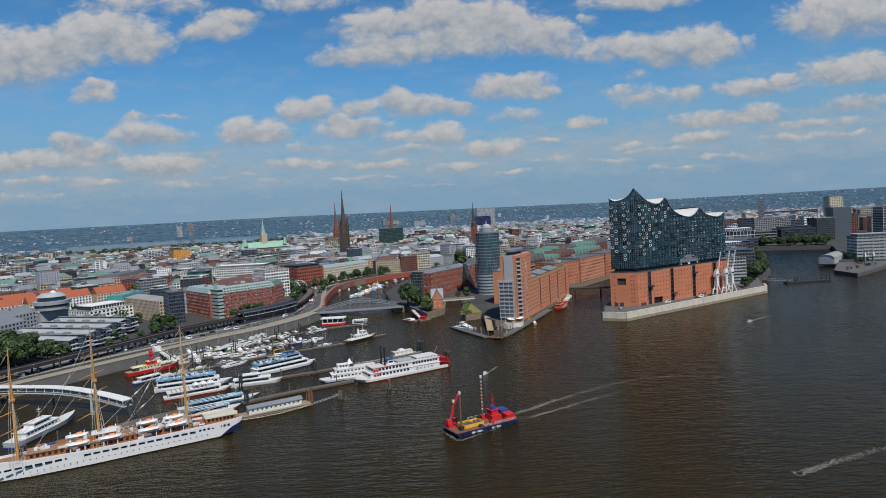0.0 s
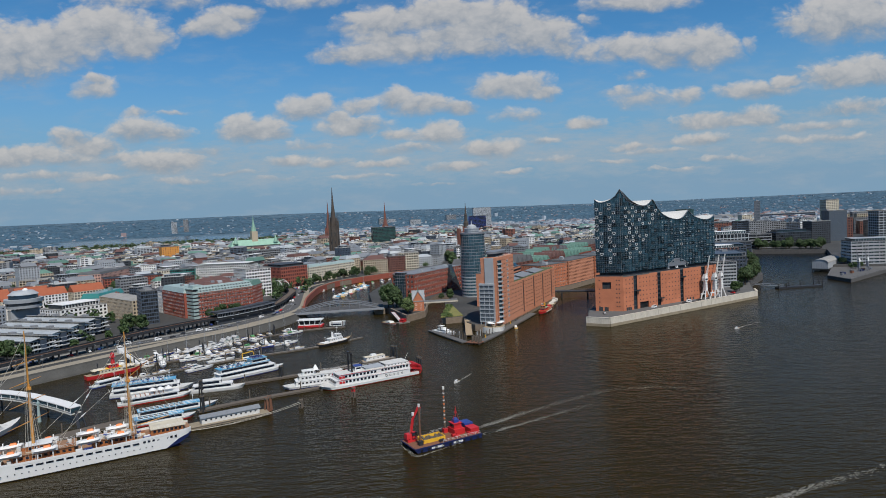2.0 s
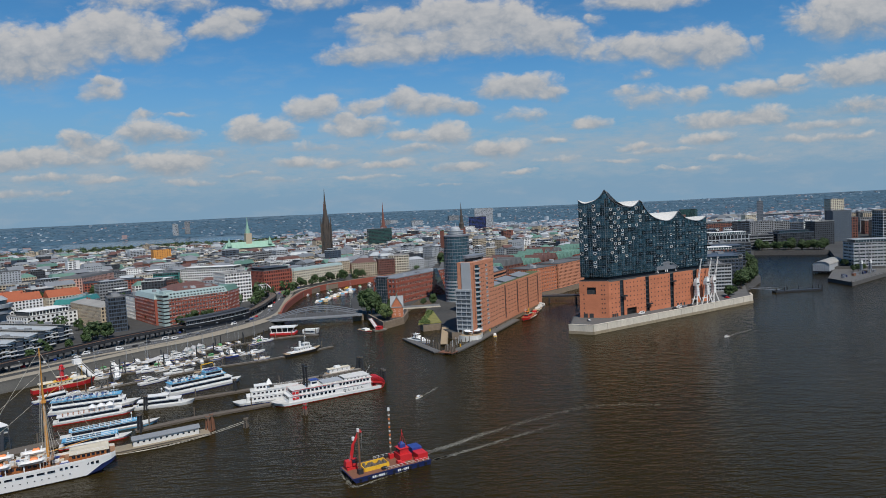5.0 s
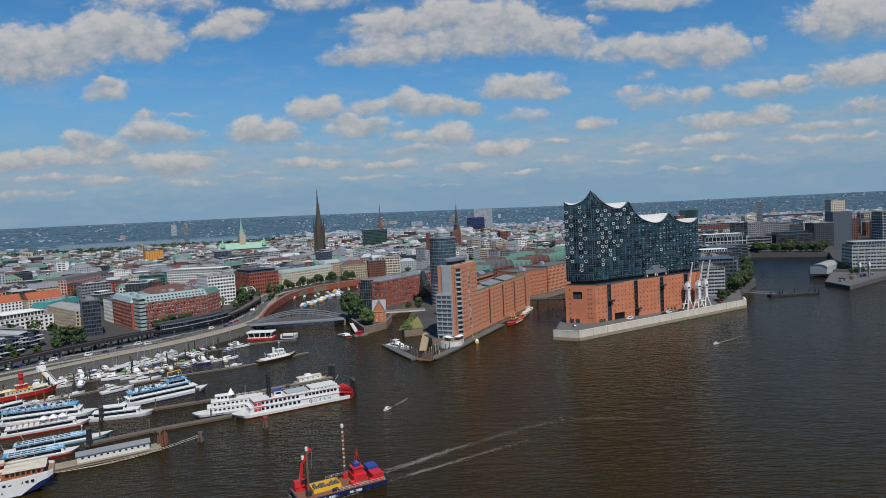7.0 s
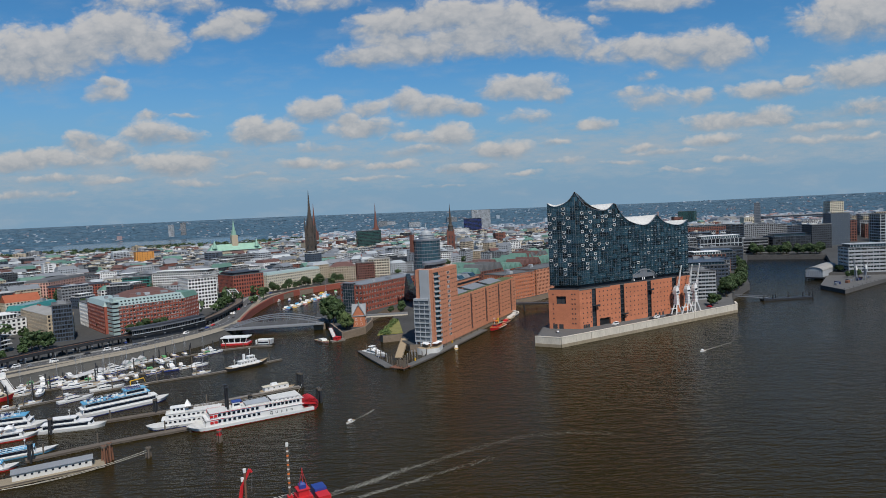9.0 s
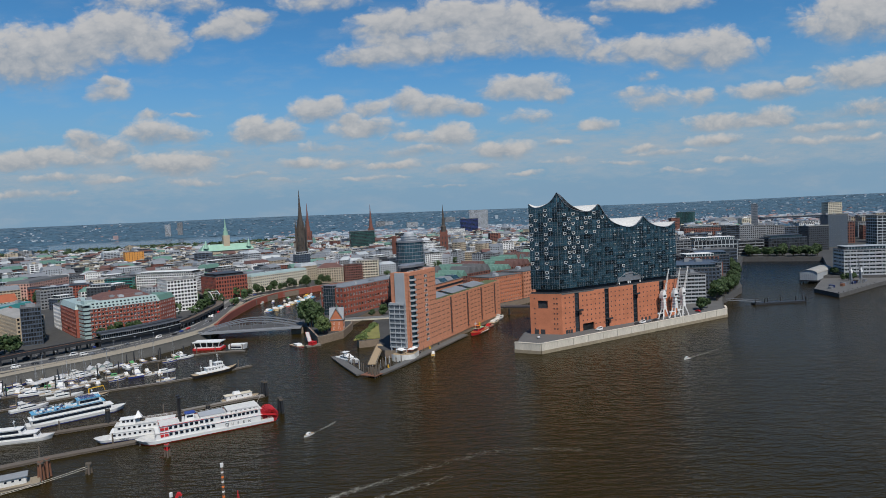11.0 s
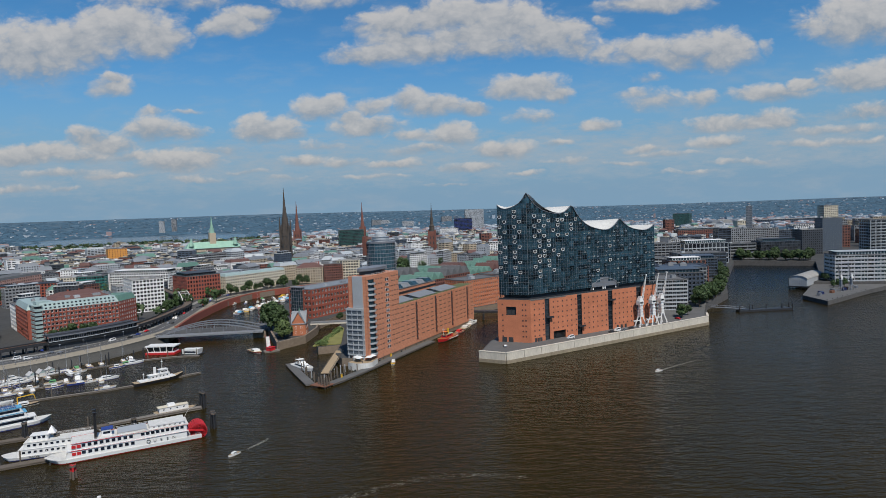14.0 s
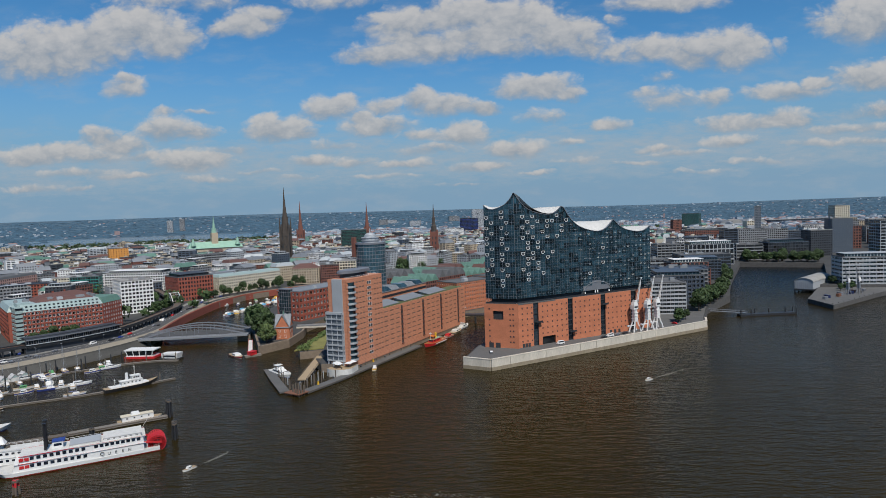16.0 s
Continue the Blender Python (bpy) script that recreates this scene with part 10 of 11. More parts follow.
for b, x, y, r in ((1, -292, 200.5, -12), (2, -222, 181, -30), (1, -279, 247, 160), (0, -300, 250, 200), (4, -261, 26.7, 181), (4, -62, -99, 157), (0, -40, 417 - 28, 20)):
    if b in first:
        o = copy_thing(FLEET[b], pose(x, y, 0, 0, 0, r))
        if b == 4:
            o.scale = (0.62, 0.62, 0.62)
            tagged(o, "small white launch under way on the river", "boat")
    else:
        FLEET[b].matrix_basis, first[b] = pose(x, y, 0, 0, 0, r), 1
for b in range(len(FLEET)):
    if b not in first:
        FLEET[b].matrix_basis = pose(-240 + 9 * b, 262 - 3 * b, 0, 0, 0, -20)
wake("boat_wake", "thin white wake of a launch", [(-60, -99.5), (-44, -106), (-28, -113)], 0.4, 1.4, 5, 500)
wake("old_wake", "faint broken foam drifting on the river", [(-347, -134), (-329, -147), (-308, -164), (-290, -180)], 1.5, 3.0, 9, 900)
wake("boat_wake", "thin white wake of a motor boat", [(-258, 26.7), (-248, 26.9), (-240, 28)], 0.4, 1.2, 6, 500)
# bright small craft beyond the bridge
for i in range(12):
    copy_thing(FLEET[(4, 5, 2, 7)[i % 4]], pose(60 + 13 * i - 3 * (i % 3), 396 - 0.9 * i - 7 * (i % 3), 0, 0, 0, 20 + 14 * (i % 5)))
yel = cabin_boat(16, M_YELLOW, M_YELLOW, "yellow harbour boat beyond the bridge")
yel.matrix_basis = pose(128, 388, 0, 0, 0, 20)
yl2 = cabin_boat(15, M_BLACK, M_WHITE, "dark work boat with a yellow deck crane")
yl2.matrix_basis = pose(-262, 190, 0, 0, 0, -24)
mb = MB()
mb.bar((-3, 0, 1), (-3, 0, 5), 0.5), mb.bar((-3, 0, 5), (4.5, 0, 5.6), 0.45), mb.bar((4.5, 0, 5.6), (5.2, 0, 3), 0.3)
part("deck_crane", mb, M_YELLOW, yl2)
def houseboat(x, y, rz):
    o = thing("houseboat", "small white gabled houseboat on a float", "houseboat", x, y, 0, rz, "houseboats in the marina")
    mb = MB()
    mb.box(-3.6, 3.6, -2.6, 2.6, -0.4, 0.6)
    part("float", mb, M_PONTOON, o)
    mb = MB()
    mb.box(-3.0, 3.0, -2.1, 2.1, 0.6, 3.0)
    part("wall", mb, M_WHITE_WORN, o)
    mb = MB()
    for sy in (-1, 1):
        mb.hexa([(-3.3, sy * 2.5, 2.8), (3.3, sy * 2.5, 2.8), (3.3, 0, 5.0), (-3.3, 0, 5.0), (-3.3, sy * 2.5, 3.0), (3.3, sy * 2.5, 3.0), (3.3, 0, 5.2), (-3.3, 0, 5.2)])
    part("roof", mb, M_WHITEROOF, o)
    mb = MB()
    mb.cells([(-3.02, -2.1, 3.0), (-3.02, 2.1, 3.0), (-3.02, 0, 4.9), (3.02, -2.1, 3.0), (3.02, 2.1, 3.0), (3.02, 0, 4.9)], ((0, 2, 1), (3, 4, 5)), 0)
    part("gable", mb, M_TURQ, o)
    wmesh = unit_box(M_SHIPGLASS, 1.1, 0.1, 1.1)
    for i in (-1.6, 0, 1.6):
        place("window", wmesh, o, i, -2.14, 1.3)
    return o


for i in range(3):
    houseboat(-229 + 6.2 * i, 249.5 + 0.8 * i, 82)
ct = thing("covered_berth", "long white canvas roof over a marina berth", "boat cover", -257, 249.5, 0, 14)
mb = MB()
mb.loft([[(u, 3.0 * math.cos(a), 2.6 + 1.3 * math.sin(a)) for a in [math.pi * k / 8 for k in range(9)]] for u in [-11 + 2.75 * k for k in range(9)]], 0, closed=False)
part("canvas_roof", mb, M_WHITEROOF, ct, smooth=True)
for i in range(5):
    for sy in (-2.9, 2.9):
        mb = MB()
        mb.tube((-10.5 + 5.2 * i, sy, -1), (-10.5 + 5.2 * i, sy, 2.7), 0.12, 0.12, 6)
        part("post", mb, M_STEEL, ct)
tall_ = MB()
tall_.tube((0, 0, -3), (0, 0, 8.5), 0.42, 0.4, 8), tall_.cone(0, 0, 8.5, 9.1, 0.44, 0.1, 8)
tall_me = mesh(tall_, M_STEEL_DARK)
g_ = random.Random(17)
for i in range(22):
    mp = thing("mooring_pile", "tall dark steel mooring pile in the marina", "pile", -330 + 8.4 * i + g_.uniform(-3, 3), 244 - 0.02 * i + g_.uniform(-14, 12), 0, 0, "mooring piles in the marina")
    place("post", tall_me, mp, 0, 0, g_.uniform(-2.5, 0))
rd = thing("harbour_tug", "old red harbour tug with a white band and orange deckhouse", "tug", -27, 63.2, 0, 184)
add_hull(rd, 29, 7.6, 2.1, [M_RED, M_BLACK, M_WOOD], 1.1, 0.4, 0.7, 0.1, boot=0.5)
mb = MB()
mb.box(-12.5, 4, -3.9, 3.9, 1.05, 1.5)
part("hull_band", mb, M_WHITE, rd, "white band along the hull")
add_tier(rd, -6, 5, 4.4, 2.1, 2.2, M_RED, M_VERDIGRIS, 5, (0.9, 0.8), 0.9, 0.4, 0.4)
add_tier(rd, 1, 4.4, 3.4, 4.5, 2.0, M_WOOD, M_ORANGE, 3, (0.7, 0.8), 0.8, 0.3, 0.4, name="wheelhouse")
mb = MB()
mb.cone(-2.5, 0, 4.3, 8.2, 0.75, 0.7, 12), mb.cone(-2.5, 0, 7.2, 7.8, 0.78, 0.78, 12)
part("funnel", mb, M_YELLOW, rd, "short yellow funnel")
add_mast(rd, 5.2, 4.2, 6)
add_rail(rd, 29, 6.4, 2.1, -13, -6.5, M_WHITE_WORN)
rs = cabin_boat(14, M_RED, M_RED, "small red launch behind the harbour tug")
rs.matrix_basis = pose(1, 68.5, 0, 0, 0, 184)
ds = cabin_boat(19, M_BLACK, M_WHITE_WORN, "dark work boat by the canal mouth")
ds.matrix_basis = pose(20, 72.5, 0, 0, 0, 6)
ys = cabin_boat(8.5, M_YELLOW, M_WHITE, "small yellow boat with a white canopy")
ys.matrix_basis = pose(-104, 58, 0, 0, 0, 30)
for x, y, r, b in ((40, 77, 7, 1),):
    copy_thing(FLEET[b], pose(x, y, 0, 0, 0, r))
wy = motor_yacht(19, 6, M_WHITE, M_WHITE)
wy.matrix_basis, wy.scale = pose(-139, 103, 0, 0, 0, 250), (1.3, 1.3, 1.3)
tagged(wy, "large white motor yacht at the tower pier", "yacht")
rb2 = cabin_boat(19, M_RED, M_WHITE, "small red and white tug at the landing")
rb2.matrix_basis = pose(-115, 172, 0, 0, 0, 250)
pg = thing("point_gangway", "pale gangway with rails down to a small landing", "gangway")
mb = MB()
mb.bar((-90, 186, 5.4), (-110, 164, 1.6), 3.0, 0.4)
part("ramp", mb, M_WHITE_WORN, pg)
for s in (-1.4, 1.4):
    mb = MB()
    mb.bar((-90 + s * 0.74, 186 - s * 0.67, 6.5), (-110 + s * 0.74, 164 - s * 0.67, 2.7), 0.14)
    part("handrail", mb, M_RED, pg)
mb = MB()
mb.hexa([(-116, 162, -0.6), (-106, 157, -0.6), (-104, 161, -0.6), (-114, 166, -0.6), (-116, 162, 1.2), (-106, 157, 1.2), (-104, 161, 1.2), (-114, 166, 1.2)])
part("landing", mb, M_PONTOON, pg)
mb = MB()
mb.box(-113, -108, 159.5, 163.5, 1.2, 3.4), mb.box(-113.3, -107.7, 159.2, 163.8, 3.4, 3.7)
part("landing_hut", mb, M_RED, pg, "small red hut on the landing")
INNER = (Vector((14, 334)), Vector((112, 364)))
inner_boats = [cabin_boat(17, M_BLUE, M_SKYBLUE, "blue harbour boat in the inner basin"), cabin_boat(19, M_WHITE, M_WHITE, "white harbour boat in the inner basin"), cabin_boat(16, M_YELLOW, M_CREAM, "yellow harbour boat in the inner basin"),
               cabin_boat(18, M_RED, M_WHITE, "red harbour boat in the inner basin")]
for i in range(18):
    bx_, by_ = INNER[0].lerp(INNER[1], (i // 2) / 8) + Vector((3, 7)) * (i % 2)
    m_ = pose(bx_, by_, 0, 0, 0, 25 + 9 * (i % 4))
    if i < 4:
        inner_boats[i].matrix_basis = m_
    else:
        copy_thing(inner_boats[(i * 3 + i // 4) % 4], m_)

# ---- landing stages ----
PONT = [(-356, 124), (-331.5, 112.3), (-299.4, 92.5)]
pontoon("landing_stage", "long dark landing stage with tall piles", smooth_line(PONT, 6), 4.2, M_TIMBER, 1.1, 3)
pontoon("landing_stage", "dark landing stage between passenger ships", smooth_line([(-314, 146), (-290, 129.5), (-262, 112)], 6), 4.0, M_TIMBER, 1.1, 3)
pontoon("landing_stage", "grey landing stage behind the paddle steamer", smooth_line([(-262, 113), (-240, 102), (-224, 93.5)], 6), 4.0, M_PONTOON, 1.1)
pontoon("shed_pontoon", "pale stone-edged pontoon under a long shed", smooth_line([(-384, 112), (-362, 99.5), (-343, 88.5)], 6), 8.5, M_CONCRETE_WET, 1.3)
sh = thing("harbour_shed", "long white harbour shed with a grey metal roof", "shed", -358, 98.4, 1.3, -29.6)
mb = MB()
mb.box(-13.5, 13.5, -2.6, 2.6, 0, 2.9)
part("wall", mb, M_WHITE_WORN, sh)
mb = MB()
mb.cells([(-14, -3.2, 2.8), (14, -3.2, 2.8), (14, 3.2, 2.8), (-14, 3.2, 2.8), (-14, 0, 4.0), (14, 0, 4.0)], ((0, 1, 5, 4), (2, 3, 4, 5), (1, 2, 5), (3, 0, 4), (3, 2, 1, 0)), 0)
part("roof", mb, M_METAL_ROOF, sh)
wn_ = unit_box(M_SHIPGLASS, 0.8, 0.12, 0.7)
for i in range(11):
    for s in (-2.6, 2.6):
        place("window", wn_, sh, -11.5 + 2.3 * i, s, 1.3)


def dolphin(x, y, h, m, label, n=3):
    o = thing("mooring_dolphin", label, "mooring post", x, y, 0, group="mooring dolphins")
    for i in range(n):
        a_ = 2 * math.pi * i / n
        mb = MB()
        rings_ = [[(math.cos(a_) * k + r_ * math.cos(math.pi * j / 4), math.sin(a_) * k + r_ * math.sin(math.pi * j / 4), z) for j in range(8)] for k, r_, z in ((1.3, 0.45, -2), (0.85, 0.42, h * 0.55), (0.7, 0.4, h))]
        mb.loft(rings_)
        if m is M_RED:
            mb.m[:8] = [1] * 8
        part("pile", mb, [m, M_TIMBER], o)
    mb = MB()
    mb.cone(0, 0, h - 0.9, h - 0.2, 1.15, 1.15, 12)
    part("collar", mb, M_TIMBER, o)
    return o


for x, y, h, m, lb in ((-330, 78.5, 4.5, M_TIMBER, "weathered timber mooring dolphin with ropes"), (-305, 64.5, 5.5, M_RED, "timber mooring dolphin with red top"), (-242, 62, 7.5, M_STEEL_DARK, "tall steel mooring piles"), (-240, 65, 7.5, M_STEEL_DARK, "tall steel mooring piles"),
                       (-223, 93, 8.5, M_STEEL_DARK, "tall steel mooring piles"), (-221, 97, 8.0, M_STEEL_DARK, "tall steel mooring piles"), (-342, 90, 7.5, M_RUST, "rusty steel mooring piles"), (-339, 91, 7.5, M_RUST, "rusty steel mooring piles"),
                       (-355, 121.5, 9, M_STEEL_DARK, "dark steel mooring piles"), (-331, 152, 8, M_STEEL_DARK, "dark steel mooring piles"), (-290, 131, 8, M_STEEL_DARK, "dark steel mooring piles"), (-292, 100, 8, M_STEEL_DARK, "dark steel mooring piles"), (-262, 92, 7, M_STEEL_DARK, "dark steel mooring piles"), (-420, 40, 1.5, M_RED, "small red buoy post")):
    if h > 2:
        dolphin(x, y, h, m, lb)
mb = MB()
for o in (0, 0.8):
    pts = [Vector((-330, 78.5, 3.2 - o)).lerp(Vector((-384, 101, 2.2)), i / 10) for i in range(11)]
    pts = [p + Vector((0, 0, -2.0 * math.sin(math.pi * i / 10))) for i, p in enumerate(pts)]
    for p, q2 in zip(pts, pts[1:]):
        mb.tube(p, q2, 0.09, 0.09, 4)
tagged(part("mooring_rope", mb, M_ROPE), "two slack mooring ropes to the dolphin", "rope")

# floating white barge house on the steamer's stage
bh = thing("barge_house", "white floating barge with a small wheelhouse", "barge", -233, 102, 0, -26)
add_hull(bh, 20, 5, 1.2, [M_WHITE, M_BLACK, M_DECK], 0.3, 0.2)
add_tier(bh, -8, 6, 4.2, 1.2, 2.2, M_WHITE, M_CREAM, 4, (0.7, 0.6), 1.0, 0.1)
mb = MB()
mb.taper(-4, 0, -1.6, 1.6, 3.6, 4.8, 0.4, 0.3)
part("wheelhouse", mb, M_WHITE, bh)

# white floating pavilion with slanted frames, and its white neighbour
pvn = thing("floating_pavilion", "white floating pavilion with slanted glazed sides on a red hull", "pavilion", -145, 236, 0, -61)
mb = MB()
mb.box(-11, 11, -5, 5, -0.5, 1.4)
part("pontoon", mb, M_RED, pvn)
mb = MB()
mb.hexa([(-9, -4, 1.4), (9, -4, 1.4), (9, 4, 1.4), (-9, 4, 1.4), (-10.6, -4.6, 5.6), (10.6, -4.6, 5.6), (10.6, 4.6, 5.6), (-10.6, 4.6, 5.6)])
part("glazing", mb, M_GLASS, pvn)
mb = MB()
mb.box(-11, 11, -5, 5, 5.6, 6.3), mb.box(-10, 10, -4.4, 4.4, 1.4, 2.2)
for s in (-4.5, 4.5):
    for xx in (-10, -5, 0, 5, 10):
        mb.bar((xx * 0.86, s * 0.92, 1.5), (xx, s * 1.05, 5.8), 0.5, 0.4)
part("white_frame", mb, M_WHITE, pvn)
p2 = thing("floating_office", "small white floating office", "pavilion", -139, 211, 0, -70)
mb = MB()
mb.box(-7, 7, -3.5, 3.5, -0.5, 0.9)
part("pontoon", mb, M_STEEL_DARK, p2)
mb = MB()
mb.hexa([(-6, -3, 0.9), (6, -3, 0.9), (6, 3, 0.9), (-6, 3, 0.9), (-6.2, -3.2, 4.2), (6.6, -3.2, 4.6), (6.6, 3.2, 4.6), (-6.2, 3.2, 4.2)])
part("cabin", mb, M_WHITE, p2)
mb = MB()
mb.box(-4.5, 4.5, -3.16, -3.06, 1.8, 3.0), mb.box(-4.5, 4.5, 3.06, 3.16, 1.8, 3.0)
part("window", mb, M_SHIPGLASS, p2)
pontoon("marina_pontoon", "short pontoon with work boats by the floating pavilion", smooth_line([(-168, 228), (-150, 214), (-142, 200)], 4), 3, piles=4)

# covered white footbridge to the outer landing stage
cw = thing("covered_footbridge", "white covered footbridge with an arched roof and glazed sides", "footbridge")
LINE = smooth_line([(-410, 290, 0), (-402, 250, 0), (-393.5, 212, 0), (-392, 168, 0)], 6)
LINE = [Vector(p[:2]) for p in LINE]
mb = MB()
n_ = len(LINE)
for nm_, z_, hw, t_, m_ in (("deck", 0.0, 2.7, 0.2, M_WHITE_WORN), ("roof", 3.2, 2.8, 0.18, M_WHITE)):
    rings_ = []
    for k in range(n_):
        dd = (LINE[min(k + 1, n_ - 1)] - LINE[max(k - 1, 0)]).normalized()
        sx, sy, zc = -dd.y, dd.x, 5.2 + 2.6 * math.sin(math.pi * k / (n_ - 1)) + z_
        rings_.append([(LINE[k].x + sx * o, LINE[k].y + sy * o, zc + z) for o, z in ((-hw, -t_), (hw, -t_), (hw, t_), (-hw, t_))])
    mb = MB()
    mb.loft(rings_)
    part(nm_, mb, m_, cw)
mb = MB()
for k in range(n_):
    z0_ = 5.2 + 2.6 * math.sin(math.pi * k / (n_ - 1))
    dd = (LINE[min(k + 1, n_ - 1)] - LINE[max(k - 1, 0)]).normalized()
    nn = Vector((-dd.y, dd.x))
    for s in (-2.6, 2.6):
        p = LINE[k] + nn * s
        mb.bar((*p, z0_), (*p, z0_ + 3.3), 0.22)
        if k < n_ - 1:
            z1_ = 5.2 + 2.6 * math.sin(math.pi * (k + 1) / (n_ - 1))
            q2 = LINE[k + 1] + nn * s
            mb.bar((*p, z0_ + 1.1), (*q2, z1_ + 1.1), 0.18)
part("frame", mb, M_WHITE, cw)
mb = MB()
for k in range(n_ - 1):
    z0_, z1_ = (5.2 + 2.6 * math.sin(math.pi * j / (n_ - 1)) for j in (k, k + 1))
    mb.bar((*LINE[k], z0_ + 1.8), (*LINE[k + 1], z1_ + 1.8), 4.8, 1.6)
part("glazing", mb, M_GLASS_BLUE, cw)
mb = MB()
for k in (4, 9, 14):
    for s in (-2, 2):
        mb.tube((LINE[k].x + s, LINE[k].y, -2), (LINE[k].x + s, LINE[k].y, 6.4), 0.45, 0.45, 8)
mb.bar((-392, 168, 6.4), (-398, 156, 1.2), 1.2, 0.5), mb.bar((-389.5, 168, 6.4), (-394.5, 156, 1.2), 0.3, 0.4)
part("support", mb, M_STEEL_DARK, cw)
pontoon("outer_stage", "dark outer landing stage beside the sailing ship", smooth_line([(-440, 160), (-395, 150), (-372, 138)], 4), 9, M_TIMBER, 1.2, 4)
yt = thing("grey_yacht", "pale grey large motor yacht at the outer stage", "yacht", -424, 186, 0, 24)
add_hull(yt, 44, 8.5, 2.6, [M_PALEWALL, M_BLUE, M_WHITE_WORN], 1.4, 0.4)
add_tier(yt, -16, 8, 6.6, 2.6, 2.4, M_WHITE, M_WHITE, 9, (1.6, 0.8), 1.0, 2.4)
add_tier(yt, -10, 3, 5.4, 5.2, 2.2, M_WHITE, M_WHITE, 5, (1.6, 0.8), 0.9, 2.0)
add_mast(yt, -3, 7.6, 6)
lt = thing("navigation_light", "slim pale green navigation light on the stage", "beacon", -398, 190, 0)
mb = MB()
mb.cone(0, 0, -1, 9, 0.9, 0.5, 10), mb.cone(0, 0, 9, 10, 0.8, 0.8, 10), mb.cone(0, 0, 10, 11.5, 0.45, 0.1, 10)
part("tower", mb, M_TURQ, lt)
gw = thing("marina_gangway", "white gangway house leading down to the marina", "gangway", -299, 262, 0, -104)
mb = MB()
mb.bar((-16, 0, 6.8), (14, 0, 1.6), 3.2, 0.4), mb.bar((-16, -1.6, 8.2), (14, -1.6, 3.0), 0.2), mb.bar((-16, 1.6, 8.2), (14, 1.6, 3.0), 0.2)
part("ramp", mb, M_WHITE_WORN, gw)
mb = MB()
mb.box(-20, -15, -2.4, 2.4, 5.8, 9.2)
part("gate_house", mb, M_WHITE, gw)

# pier at the brick tower
pontoon("tower_pier", "L-shaped grey pier with timber piles", smooth_line([(-136, 118), (-152, 95), (-168.5, 70)], 4), 5.5, M_PAVE_GREY, 1.3, 6)
pontoon("tower_pier", "long grey pier along the brick wing", smooth_line([(-164, 60.0), (-138, 60.6), (-104, 63.4), (-40, 68.6)], 5), 6.0, M_PAVE_GREY, 1.3, 14)
tp = thing("pile_cluster", "thick weathered timber piles at the pier head", "piles", -166, 64, 0)
for i in range(9):
    mb = MB()
    mb.tube((1.6 * (i % 3) - 4 + 0.4 * i, 3.2 * (i // 3) - 6, -2), (1.6 * (i % 3) - 4 + 0.4 * i, 3.2 * (i // 3) - 6, 5.5 + 0.5 * (i % 2)), 0.5, 0.45, 8)
    part("pile", mb, M_TIMBER, tp)
mb = MB()
mb.box(-5, 3, -7, 4, 1.2, 1.6)
part("deck", mb, M_RUST, tp)
bollard_ = MB()
bollard_.tube((0, 0, -2.5), (0, 0, 4.6), 0.28, 0.26, 8), bollard_.cone(0, 0, 4.6, 5.0, 0.3, 0.06, 8)
me_pale, me_dark = mesh(bollard_, M_PALEWALL), mesh(bollard_, M_TIMBER)
pr = thing("guide_piles", "row of slim timber and pale steel piles round the pier basin", "piles")
g_ = random.Random(8)
for i in range(22):
    c = Vector((-158 + 1.9 * i, 67.5 + 0.45 * i)) if i < 13 else Vector((-161 + 3.0 * (i - 13), 74 + 4.3 * (i - 13)))
    o = place("pile", me_pale if i % 3 == 0 else me_dark, pr, c.x + g_.uniform(-0.8, 0.8), c.y + g_.uniform(-0.8, 0.8), g_.uniform(-0.6, 1.2))
gg = thing("pier_gangway", "sloping gangway from the pier to the quay", "gangway")
mb = MB()
mb.bar((-148, 77, 1.8), (-108, 99, 5.4), 5.4, 0.5)
part("deck", mb, M_DECK, gg)
for s in (-2.6, 2.6):
    mb = MB()
    mb.bar((-148 + s * 0.48, 77 - s * 0.87, 2.9), (-108 + s * 0.48, 99 - s * 0.87, 6.5), 0.15)
    for i in range(12):
        p = Vector((-148 + s * 0.48, 77 - s * 0.87, 1.9)).lerp(Vector((-108 + s * 0.48, 99 - s * 0.87, 5.5)), i / 11)
        mb.bar(p, p + Vector((0, 0, 1.05)), 0.12)
    part("railing", mb, M_TIMBER, gg)
for i in range(6):
    bb = thing("waste_bin" if i % 2 else "info_pillar", "small yellow pillar on the pier" if i % 2 == 0 else "small dark bin on the pier", "pillar" if i % 2 == 0 else "bin", -150 + 14 * i, 62.5 + 1.1 * i, 1.3)
    mb = MB()
    mb.taper(-0.4, 0.4, -0.4, 0.4, 0, 2.2 if i % 2 == 0 else 1.1, 0.08, 0.08)
    part("body", mb, M_YELLOW if i % 2 == 0 else M_STEEL_DARK, bb)
    mb = MB()
    mb.box(-0.45, 0.45, -0.45, 0.45, 2.2 if i % 2 == 0 else 1.1, 2.35 if i % 2 == 0 else 1.2)
    part("cap", mb, M_STEEL, bb)

